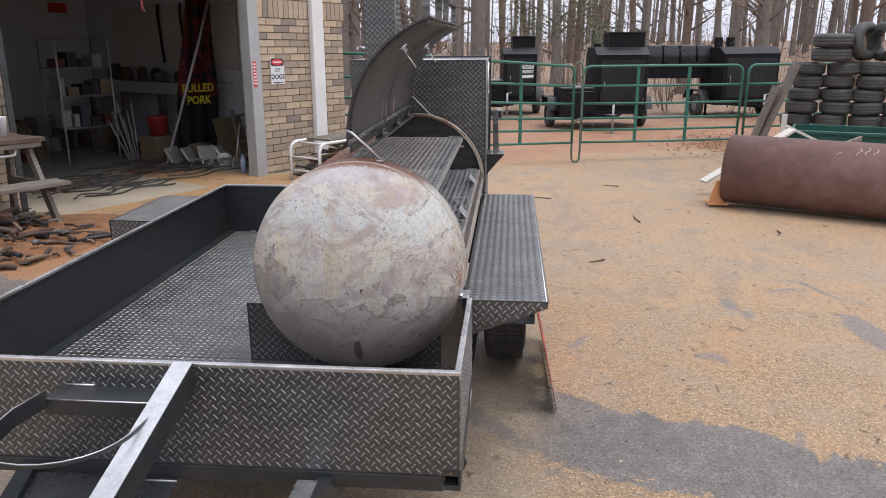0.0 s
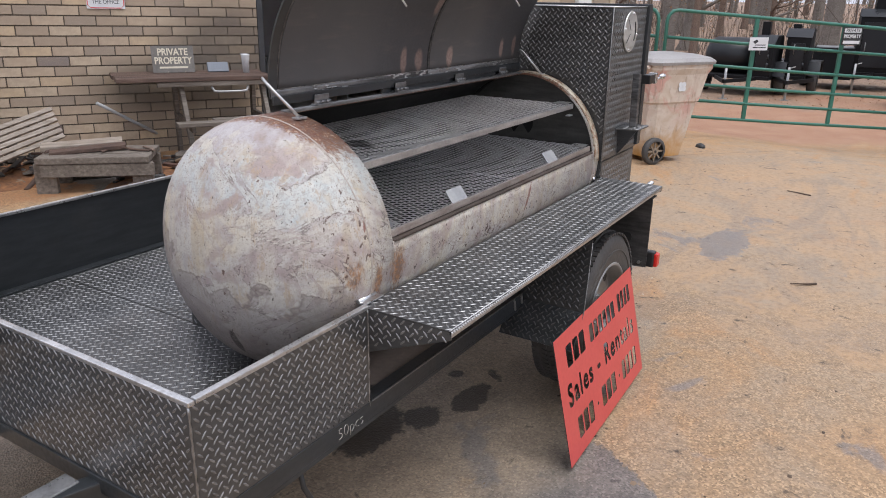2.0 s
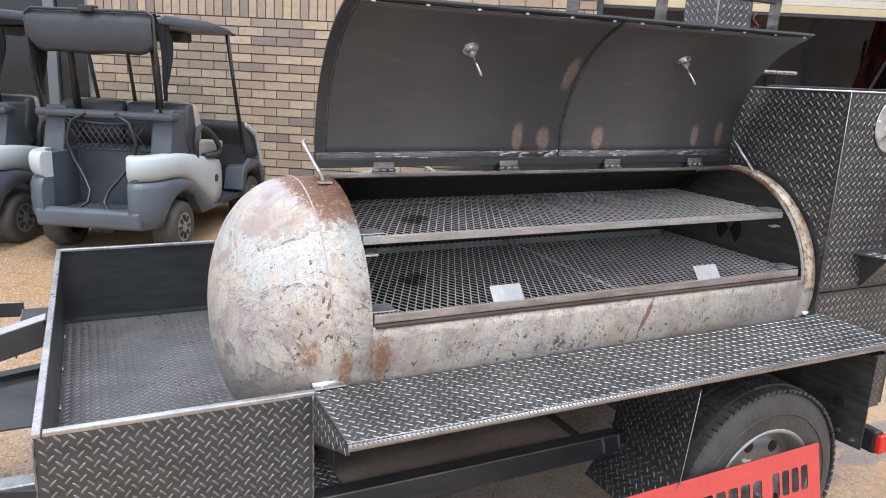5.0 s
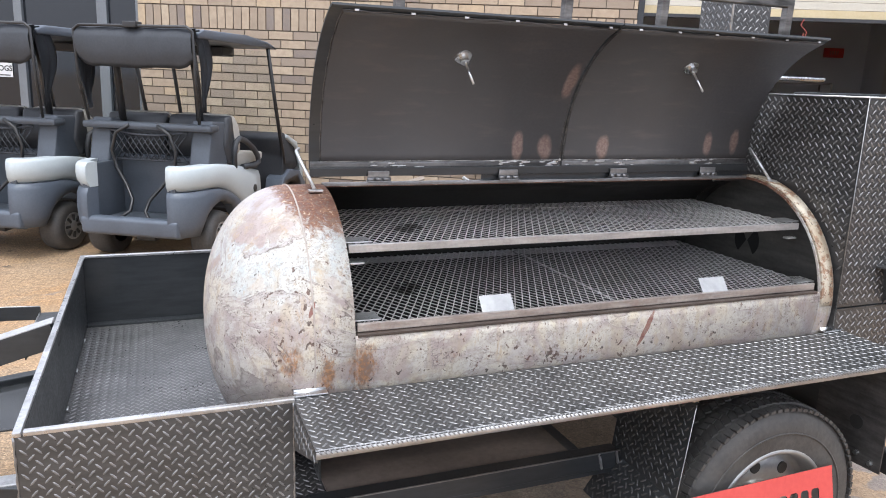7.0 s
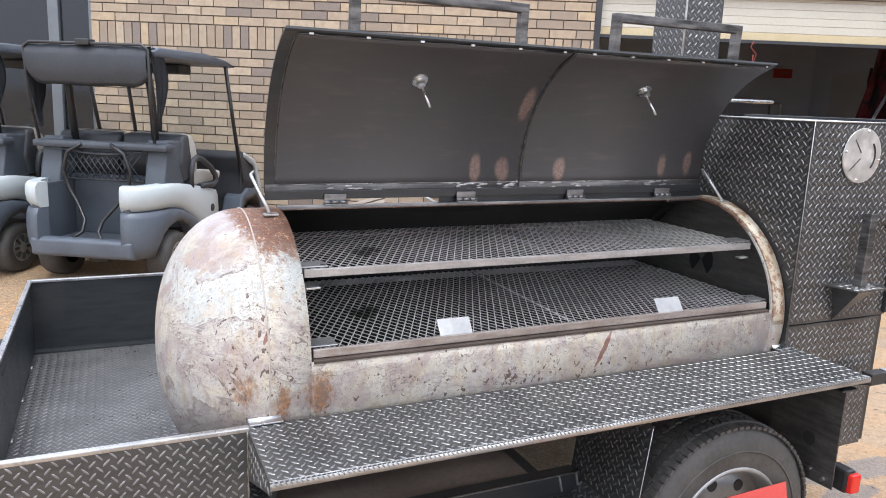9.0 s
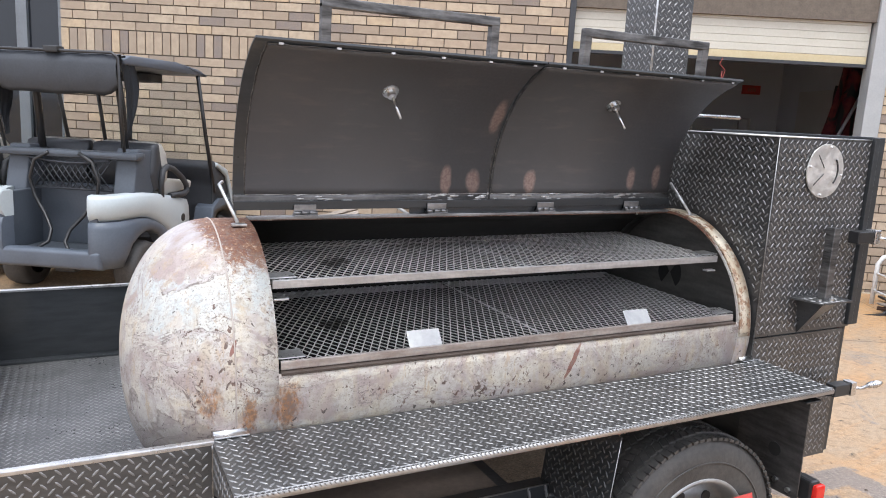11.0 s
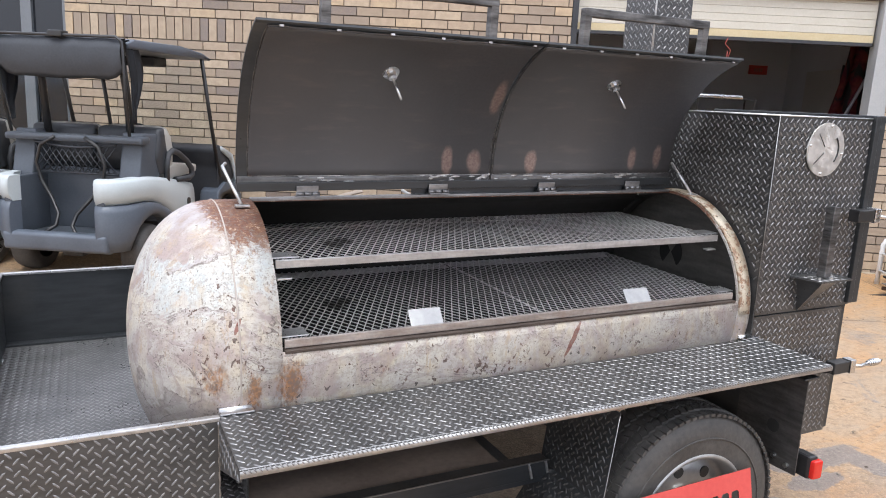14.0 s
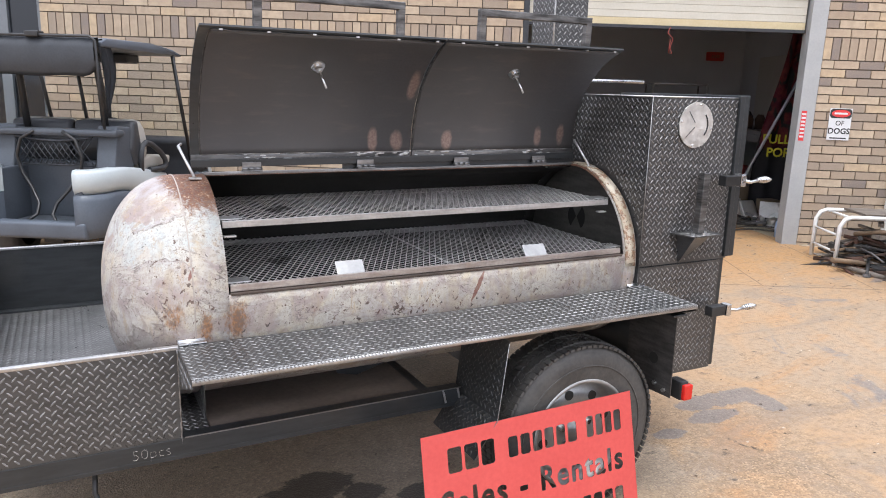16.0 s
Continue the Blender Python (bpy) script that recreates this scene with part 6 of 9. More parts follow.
beam(bm, (0, 0, 0.06), (1.05, -0.62, 0.10), 0.10, 0.11, 0.008)
single("loose_beam", bm, wood("dark_timber", (0.035, 0.03, 0.027), (0.07, 0.06, 0.05), (0.11, 0.095, 0.08)), pose(2.15, 5.10, 0), "dark timber beam on the ground", "beam")

SCRAP = [plain("scrap_rust", (0.04, 0.024, 0.018), (0.10, 0.06, 0.042), 12, 0.8), plain("scrap_dark", (0.012, 0.012, 0.013), (0.04, 0.037, 0.034), 12, 0.6), OLDWOOD, plain("scrap_grey", (0.07, 0.07, 0.07), (0.20, 0.19, 0.185), 12, 0.5, 0.5), plain("scrap_tan", (0.12, 0.08, 0.05), (0.24, 0.17, 0.11), 12, 0.8), plain("scrap_brown", (0.05, 0.026, 0.018), (0.12, 0.06, 0.04), 12, 0.85), plain("scrap_black", (0.008, 0.008, 0.009), (0.025, 0.024, 0.023), 12, 0.5)]


def scrap_heap(label, pieces, centre, spread, height, lengths=(0.1, 0.5), seed=1):
    """A heap of loose ends: each piece a thing of its own on the ground."""
    rnd = random.Random(seed)
    cx, cy = centre
    for i in range(pieces):
        a = rnd.uniform(0, 2 * math.pi)
        r = rnd.random() ** 0.6
        x, y = cx + spread[0] * r * math.cos(a), cy + spread[1] * r * math.sin(a)
        z = fall(x, y) + height * (1 - r) * rnd.random()
        ln = rnd.uniform(*lengths)
        bm = bmesh.new()
        kind = rnd.random()
        if kind < 0.4:
            tube(bm, [(-ln / 2, 0, 0.02), (0, rnd.uniform(-0.02, 0.02), 0.03), (ln / 2, 0, 0.02)], rnd.uniform(0.008, 0.024), 7)
            name = "scrap_pipe"
        elif kind < 0.92:
            beam(bm, (-ln / 2, 0, 0.015), (ln / 2, 0, 0.015), rnd.uniform(0.015, 0.07), rnd.uniform(0.008, 0.03), 0.003)
            name = "scrap_bar"
        else:
            rr = rnd.uniform(0.03, 0.08)
            pts = [(rr * rnd.uniform(0.6, 1.2) * math.cos(t), rr * rnd.uniform(0.6, 1.2) * math.sin(t), 0) for t in (2 * math.pi * k / 7 for k in range(7))]
            prism(bm, pts, (0.01, 0.0, rnd.uniform(0.02, 0.09)))
            name = "scrap_lump"
        ob = single(name, bm, rnd.choice(SCRAP), pose(x, y, z, rnd.uniform(-9, 9), rnd.uniform(-14, 14), rnd.uniform(0, 180)), label, "scrap", "scrap heap")


# low mound of red clay and chips under the scrap
rnd = random.Random(40)
for cx, cy, rx, ry, hgt in ((3.7, 4.1, 1.25, 0.85, 0.09), (2.5, 5.3, 1.1, 0.55, 0.07)):
    bm = bmesh.new()
    rings = []
    for i in range(9):
        f = i / 8
        rings.append([bm.verts.new((cx + rx * f * math.cos(t) * (1 + 0.12 * math.sin(3 * t + cx)), cy + ry * f * math.sin(t) * (1 + 0.12 * math.cos(4 * t)), fall(cx, cy) + hgt * (1 - f ** 2) * rnd.uniform(0.6, 1.1) - 0.012 * f - 0.02 * (f == 1))) for t in (2 * math.pi * k / 32 for k in range(32))])
    for p, q in zip(rings[1:], rings[2:]):
        for k in range(32):
            bm.faces.new((p[k], q[k], q[(k + 1) % 32], p[(k + 1) % 32])).smooth = True
    bm.faces.new(rings[1])
    for v in rings[0]:
        bm.verts.remove(v)
    single("clay_mound", bm, plain("red_clay_soil", (0.06, 0.028, 0.016), (0.30, 0.135, 0.055), 7, 0.95, bump=0.6, fine=40), Matrix(), "low mound of red clay strewn with scrap", "soil", kind="stuff")
scrap_heap("loose rusty metal and wood scrap lying on the yard", 230, (3.75, 4.05), (1.05, 0.75), 0.20, (0.05, 0.32), 3)
scrap_heap("dark wood and leaf scrap under the slatted panel", 90, (2.6, 5.35), (0.95, 0.5), 0.16, (0.06, 0.35), 5)
scrap_heap("mixed scrap in the heap under the picnic table", 36, (4.35, 4.55), (0.45, 0.4), 0.15, (0.1, 0.35), 9)
bm = bmesh.new()
lathe(bm, [(0, 0.001), (0, 0.085), (0.03, 0.12), (0.06, 0.13), (0.1, 0.085), (0.105, 0.001)], "z", (0, 0, 0), 20)
single("yellow_float", bm, plain("dirty_yellow", (0.42, 0.30, 0.08), (0.55, 0.42, 0.16), 9, 0.6), pose(3.32, 3.98, 0.10, 14, 8, 0), "dirty yellow plastic float in the scrap", "float")
bm = bmesh.new()
tube(bm, [(0, 0, 0.05), (0.25, 0.06, 0.05), (0.5, 0.02, 0.06)], 0.045, 14)
single("black_pipe", bm, plain("black_plastic_pipe", (0.02, 0.022, 0.026), (0.05, 0.052, 0.058), 9, 0.45), pose(3.05, 3.72, 0, 0, 0, 8), "short black plastic pipe in the scrap", "pipe")

# ---- golf carts ----
CARTGREY = plain("grey_cart_plastic", (0.064, 0.077, 0.097), (0.098, 0.116, 0.143), 4, 0.42)
CARTSLATE = plain("slate_cart_plastic", (0.046, 0.054, 0.066), (0.074, 0.086, 0.103), 4, 0.48)
CARTDARK = plain("dark_cart_plastic", (0.022, 0.024, 0.028), (0.042, 0.045, 0.05), 6, 0.55)
CARTWHITE = plain("pale_cart_body", (0.40, 0.445, 0.455), (0.48, 0.52, 0.53), 3, 0.4)
SEATVINYL = plain("cream_seat_vinyl", (0.33, 0.32, 0.29), (0.42, 0.405, 0.37), 7, 0.5)
VINYL = plain("black_vinyl_cover", (0.024, 0.028, 0.034), (0.05, 0.055, 0.064), 5, 0.55, bump=0.1)


def clear_glass():
    n = Nodes("clear_screen", 0.02)
    n.bsdf.inputs["Transmission Weight"].default_value = 1.0
    n.bsdf.inputs["IOR"].default_value = 1.05
    n.colour((0.9, 0.93, 0.93))
    return n.mat


SCREEN = clear_glass()


def side_prism(bm, prof, x0, x1, bevel=0.02):
    """An outline of (y, z) pairs pushed across from x0 to x1, its edges rounded."""
    before = set(bm.verts)
    prism(bm, [(x0, y, z) for y, z in prof], (x1 - x0, 0, 0))
    made = [v for v in bm.verts if v not in before]
    edges = list({e for v in made for e in v.link_edges})
    bmesh.ops.bevel(bm, geom=edges, offset=bevel, segments=3, affect="EDGES", profile=0.6)
    for f in bm.faces:
        f.smooth = True


def arch(y, z0, r, a0, a1, count=9):
    return [(y + r * math.cos(math.radians(a0 + (a1 - a0) * k / count)), z0 + r * math.sin(math.radians(a0 + (a1 - a0) * k / count))) for k in range(count + 1)]


def golf_cart(m, label):
    cart = thing("golf_cart", m, label, "golf cart", "parked golf carts")
    plan = [(0.355, -0.478), (0.42, -0.462), (0.475, -0.43), (0.52, -0.375), (0.555, -0.30), (0.582, -0.20), (0.598, -0.10), (0.604, 0.0), (0.606, 0.10), (0.606, 0.20), (0.606, 0.30), (0.604, 0.40), (0.60, 0.52), (0.595, 0.66), (0.585, 0.82)]
    hub = lambda y: 0.22 + math.sqrt(max(0.0, 0.31 ** 2 - (y - 0.02) ** 2)) if abs(y - 0.02) < 0.305 else 0.27
    seam = lambda y: 0.655 if y < -0.1 else max(0.30, 0.655 - 0.62 * (y + 0.1) ** 1.7)
    crest = lambda y: 0.865 if y < -0.1 else 0.865 - 0.15 * ((y + 0.1) / 0.92) ** 1.3

    def band(low, high, s, out=0.0, deep=0.10):
        """A curved body panel with a rolled top edge, along the plan of one side."""
        bm = bmesh.new()
        rows = []
        for i, (x, y) in enumerate(plan):
            px, py = plan[max(0, i - 1)]
            qx, qy = plan[min(len(plan) - 1, i + 1)]
            nx, ny = qy - py, px - qx
            ln = math.hypot(nx, ny)
            nx, ny = nx / ln, ny / ln
            zl, zh = low(y), max(low(y) + 0.012, high(y))
            bulge = 0.02 * min(1.0, (zh - zl) / 0.2)
            ring = [(out - 0.02, zl), (out + bulge * 0.6, zl + 0.25 * (zh - zl)), (out + bulge, zl + 0.55 * (zh - zl)), (out + bulge * 0.7, zl + 0.85 * (zh - zl)), (out - 0.004, zh - 0.004), (out - 0.03, zh), (out - deep, zh), (out - deep, zl)]
            rows.append([bm.verts.new((s * (x + nx * o), y + ny * o, z)) for o, z in ring])
        for p, q in zip(rows, rows[1:]):
            for k in range(8):
                bm.faces.new((p[k], p[(k + 1) % 8], q[(k + 1) % 8], q[k])).smooth = k < 5
        bm.faces.new(rows[0][::-1])
        bm.faces.new(rows[-1])
        return bm

    for s in (-1, 1):
        part("lower_side", band(hub, seam, s), CARTGREY, cart, "grey plastic wheel-arch panel")
        part("upper_side", band(lambda y: seam(y) + 0.004, crest, s, -0.006), CARTWHITE, cart, "pale body side panel")
        bm = bmesh.new()
        tube(bm, [(s * 0.585, 0.29, 0.79), (s * 0.60, 0.265, 0.93), (s * 0.60, 0.30, 1.02), (s * 0.60, 0.38, 1.05), (s * 0.60, 0.50, 1.02), (s * 0.60, 0.66, 0.94), (s * 0.60, 0.76, 0.86), (s * 0.60, 0.77, 0.80), (s * 0.60, 0.70, 0.775), (s * 0.585, 0.45, 0.785)], 0.026, 9)
        part("hip_rail", bm, CARTDARK, cart, "black looped hip rail")
    bm = bmesh.new()
    side_prism(bm, [(-0.485, 0.275), (-0.40, 0.25), (-0.30, 0.27), (-0.30, 0.40), (-0.44, 0.425), (-0.492, 0.41)], -0.44, 0.44, 0.025)
    part("rear_bumper", bm, CARTGREY, cart, "grey rear bumper")
    bm = bmesh.new()
    box(bm, (-0.40, -0.42, 0.33), (0.40, 0.12, 0.38), 0.02)
    box(bm, (-0.40, 0.02, 0.36), (0.40, 0.10, 0.90), 0.03)
    for s in (-1, 1):
        side_prism(bm, [(-0.45, 0.37), (-0.455, 0.62), (-0.45, 0.85), (0.06, 0.85), (0.10, 0.37)], s * 0.42, s * 0.355, 0.012)
    part("bag_well", bm, CARTSLATE, cart, "moulded grey bag well")
    for s in (-1, 1):
        bm = bmesh.new()
        side_prism(bm, [(-0.16, 0.80), (0.20, 0.80), (0.26, 1.20), (-0.06, 1.22), (-0.10, 1.0)], s * 0.56, s * 0.38, 0.02)
        part("seat_post", bm, CARTSLATE, cart)
    bm = bmesh.new()
    box(bm, (-0.60, -0.16, 1.13), (0.60, 0.0, 1.19), 0.025)
    part("bag_rail", bm, CARTSLATE, cart)
    bm = bmesh.new()
    for k in range(-3, 14):
        for a, b in ((0.0, 0.16), (0.16, 0.0)):
            x0, x1 = -0.36 + 0.055 * k + a, -0.36 + 0.055 * k + b
            if -0.37 < min(x0, x1) and max(x0, x1) < 0.37:
                tube(bm, [(x0, -0.115, 1.10), ((x0 + x1) / 2, -0.13, 0.99), (x1, -0.125, 0.88)], 0.0045, 5)
    tube(bm, [(-0.36 + 0.06 * k, -0.12 - 0.012 * math.sin(math.pi * k / 12), 1.12 - 0.035 * math.sin(math.pi * k / 12)) for k in range(13)], 0.010, 6)
    tube(bm, [(-0.36, -0.11, 0.87), (0.36, -0.11, 0.87)], 0.012, 6)
    part("basket_net", bm, VINYL, cart, "black netting over the bag well")
    for x, w in ((-0.17, 1), (0.13, -1)):
        bm = bmesh.new()
        path = [Vector(p) for p in ((x + 0.02 * w, -0.16, 1.17), (x - 0.10 * w, -0.175, 1.10), (x - 0.15 * w, -0.17, 0.95), (x - 0.12 * w, -0.16, 0.80), (x - 0.02 * w, -0.19, 0.66), (x + 0.07 * w, -0.25, 0.54), (x + 0.08 * w, -0.31, 0.45), (x + 0.01 * w, -0.37, 0.395))]
        tube(bm, [q for a, b in zip(path, path[1:]) for q in (a, a.lerp(b, 0.5))] + path[-1:], 0.015, 7)
        part("bag_strap", bm, BLACKPAINT, cart)
    for s in (-1, 1):
        bm = bmesh.new()
        side_prism(bm, [(0.40, 0.78), (0.98, 0.80), (1.00, 0.88), (0.60, 0.92), (0.40, 0.90)], s * 0.03, s * 0.55, 0.03)
        part("seat_cushion", bm, SEATVINYL, cart, "cream vinyl seat")
        bm = bmesh.new()
        side_prism(bm, [(0.28, 0.86), (0.46, 0.90), (0.48, 1.06), (0.44, 1.18), (0.36, 1.27), (0.26, 1.26), (0.21, 1.15), (0.22, 1.0)], s * 0.02, s * 0.58, 0.07)
        part("seat_back", bm, SEATVINYL, cart, "cream vinyl seat back")
        bm = bmesh.new()
        side_prism(bm, [(0.20, 0.84), (0.32, 0.86), (0.27, 1.02), (0.30, 1.26), (0.19, 1.25), (0.13, 1.0)], s * 0.015, s * 0.585, 0.04)
        part("seat_shell", bm, CARTDARK, cart)
    bm = bmesh.new()
    box(bm, (-0.56, 0.85, 0.26), (0.56, 1.75, 0.31), 0.015)
    part("floor_pan", bm, CARTDARK, cart)
    bm = bmesh.new()
    side_prism(bm, [(1.42, 0.30), (1.50, 0.80), (1.42, 0.98), (1.52, 1.04), (1.80, 0.96), (1.95, 0.70), (1.90, 0.62), (1.62, 0.60), (1.56, 0.32)], -0.56, 0.56, 0.04)
    part("dashboard", bm, CARTDARK, cart)
    bm = bmesh.new()
    side_prism(bm, [(1.55, 1.02), (1.85, 0.92), (2.02, 0.62), (2.03, 0.40), (1.96, 0.40), (1.93, 0.62), (1.80, 0.86), (1.55, 0.97)], -0.58, 0.58, 0.02)
    part("front_cowl", bm, CARTWHITE, cart, "pale front cowl")
    for s in (-1, 1):
        bm = bmesh.new()
        side_prism(bm, [(1.32, 0.34)] + arch(1.66, 0.24, 0.28, 165, 10) + [(2.02, 0.30), (2.04, 0.45), (1.86, 0.60), (1.60, 0.64), (1.40, 0.56)], s * 0.40, s * 0.60, 0.015)
        part("front_fender", bm, CARTGREY, cart)
        bm = bmesh.new()
        tube(bm, [(s * 0.56, 1.52, 0.70), (s * 0.54, 1.36, 1.30), (s * 0.53, 1.21, 1.88)], 0.02, 8)
        part("front_strut", bm, BLACKPAINT, cart)
    bm = bmesh.new()
    side_prism(bm, [(-0.20, 1.89), (1.27, 1.885), (1.38, 1.875), (1.40, 1.89), (1.20, 1.94), (0.70, 1.975), (-0.10, 1.97), (-0.22, 1.935)], -0.55, 0.55, 0.018)
    part("roof", bm, CARTGREY, cart, "grey moulded roof")
    bm = bmesh.new()
    box(bm, (-0.17, 0.95, 1.79), (0.17, 1.22, 1.88), 0.02)
    part("roof_box", bm, CARTDARK, cart)
    bm = bmesh.new()
    prism(bm, [(-0.52, 1.44, 1.03), (0.52, 1.44, 1.03), (0.49, 1.24, 1.86), (-0.49, 1.24, 1.86)], (0, -0.004, 0))
    part("windscreen", bm, SCREEN, cart, "clear folding windscreen").visible_shadow = False
    # rain cover rolled up at the back
    bm = bmesh.new()
    n = 16
    rows = []
    for j, (y, z) in enumerate(((-0.20, 1.97), (-0.26, 1.96), (-0.285, 1.88), (-0.275, 1.78), (-0.265, 1.68), (-0.24, 1.645), (-0.215, 1.67), (-0.225, 1.80), (-0.21, 1.94))):
        rows.append([bm.verts.new((-0.52 + 1.04 * i / n, y - 0.007 * math.sin(i * 1.9 + j), z + (0.005 * math.sin(i * 0.8 + j) if 2 < j < 7 else 0) + ((0.07, 0.02)[min(i, n - i)] if min(i, n - i) < 2 and 3 < j < 7 else 0))) for i in range(n + 1)])
    for p, q in zip(rows, rows[1:] + rows[:1]):
        for i in range(n):
            bm.faces.new((p[i], p[i + 1], q[i + 1], q[i])).smooth = True
    part("rolled_cover", bm, VINYL, cart, "black vinyl rain cover rolled up")
    # its side flaps hang in folds, a black post stands inside each
    for s in (-1, 1):
        bm = bmesh.new()
        rows = []
        for j in range(12):
            f = j / 11
            z, y0, y1 = 1.955 - 0.66 * f, -0.27 + 0.13 * f, -0.27 + 0.13 * f + 0.19 + 0.10 * math.sin(math.pi * min(1, f * 1.25)) - 0.15 * f
            rows.append([bm.verts.new((s * (0.53 + 0.012 * math.sin(k * 1.7 + 4 * f) + 0.015 * math.sin(math.pi * f)), y0 + (y1 - y0) * k / 8, z + 0.006 * math.sin(k * 2.1 + j))) for k in range(9)])
        for p, q in zip(rows, rows[1:]):
            for k in range(8):
                bm.faces.new((p[k], p[k + 1], q[k + 1], q[k])).smooth = True
        bmesh.ops.solidify(bm, geom=bm.faces, thickness=0.008)
        part("cover_side", bm, VINYL, cart, "folded black side flap")
        bm = bmesh.new()
        tube(bm, [(s * 0.37, 0.10, 1.16), (s * 0.37, 0.06, 1.55), (s * 0.36, 0.0, 1.90)], 0.032, 8)
        part("roof_post", bm, BLACKPAINT, cart, "thick black roof post")
    bm = bmesh.new()
    tube(bm, [(-0.51, -0.18, 1.20), (-0.53, -0.25, 1.55), (-0.53, -0.275, 1.94), (-0.48, -0.27, 1.975), (0.48, -0.27, 1.975), (0.53, -0.275, 1.94), (0.53, -0.25, 1.55), (0.51, -0.18, 1.20)], 0.013, 8)
    box(bm, (-0.07, -0.30, 1.96), (0.05, -0.20, 2.01), 0.01)
    part("cover_rail", bm, BLACKPAINT, cart, "black tube bow round the cover")
    bm = bmesh.new()
    c = Vector((-0.28, 1.32, 1.08))
    tube(bm, [c + Vector((0.17 * math.cos(t), 0.10 * math.sin(t), 0.13 * math.sin(t))) for t in (2 * math.pi * k / 24 for k in range(24))], 0.014, 7, closed=True)
    tube(bm, [c + Vector((-0.16, 0, 0)), c, c + Vector((0.16, 0, 0))], 0.012, 6)
    tube(bm, [c, c + Vector((0, 0.2, -0.2))], 0.022, 7)
    part("steering_wheel", bm, CARTDARK, cart)
    for x, y in ((-0.49, 0), (0.49, 0), (-0.49, 1.66), (0.49, 1.66)):
        s = 1 if x > 0 else -1
        bm = bmesh.new()
        lathe(bm, [(x + p, r) for p, r in ((-0.10, 0.12), (-0.105, 0.17), (-0.09, 0.212), (-0.05, 0.224), (0.05, 0.224), (0.09, 0.212), (0.105, 0.17), (0.10, 0.12))], "x", (0, y, 0.222), 40)
        tyre = part("wheel", bm, RUBBER, cart)
        bm = bmesh.new()
        lathe(bm, [(x + s * 0.10, 0.125), (x + s * 0.104, 0.118), (x + s * 0.085, 0.10), (x + s * 0.10, 0.05), (x + s * 0.105, 0.001)], "x", (0, y, 0.222), 32)
        part("hub_cap", bm, RIM, tyre)
        bm = bmesh.new()
        for k in range(8):
            t = 2 * math.pi * k / 8
            beam(bm, (x + s * 0.102, y + 0.05 * math.cos(t), 0.222 + 0.05 * math.sin(t)), (x + s * 0.100, y + 0.105 * math.cos(t), 0.222 + 0.105 * math.sin(t)), 0.012, 0.022)
        part("hub_slot", bm, INK, tyre)
    bm = bmesh.new()
    tube(bm, [(-0.42, 0, 0.24), (0.42, 0, 0.24)], 0.035, 8)
    box(bm, (-0.09, -0.25, 0.18), (0.09, 0.1, 0.34), 0.02)
    part("rear_axle", bm, INK, cart)
    bm = bmesh.new()
    bmesh.ops.create_cone(bm, cap_ends=True, segments=24, radius1=0.036, radius2=0.036, depth=0.006, matrix=pose(0.612, 0.66, 0.56, 0, 90, 0))
    part("badge", bm, INK, cart)
    return cart


HEADING = -31.4
SMALL = Matrix.Diagonal((0.94, 0.94, 0.94, 1))
golf_cart(pose(0.335, 4.804, 0.085, 0, 0, HEADING) @ SMALL, "grey and pale golf cart with a black cover rolled up behind")
golf_cart(pose(-0.84, 5.46, 0.085, 0, 0, HEADING + 1) @ SMALL, "second grey and pale golf cart parked alongside")


# ---- wheelie bin ----
DIRTY = Nodes("dirty_tan_plastic", 0.6)
_n = DIRTY
_bx, _by, _bz = _n.axes()
_cloud = _n.noise(5, 5, 0.6, distort=0.5)
_col = _n.ramp(_cloud, (0.35, (0.50, 0.40, 0.31)), (0.5, (0.58, 0.50, 0.42)), (0.62, (0.52, 0.42, 0.34)))
_pink = _n.math("MULTIPLY", _n.ramp(_n.noise(3.2, 5, 0.6, distort=0.6), (0.50, 0.0), (0.58, 0.6)), _n.ramp(_bz, (0.35, 0.0), (0.6, 1.0)))
_col = _n.mix(_pink, _col, (0.52, 0.22, 0.18))
_col = _n.mix(_n.ramp(_n.noise(9, 5, 0.65, _n.scaled(3, 3, 0.6)), (0.56, 0.0), (0.66, 0.5)), _col, (0.22, 0.15, 0.11))
_low = _n.ramp(_n.math("ADD", _bz, _n.math("MULTIPLY", _cloud, 0.5)), (0.25, 1.0), (0.6, 0.0))
_n.colour(_n.mix(_low, _col, (0.48, 0.25, 0.06)))
BINSIDE = _n.mat


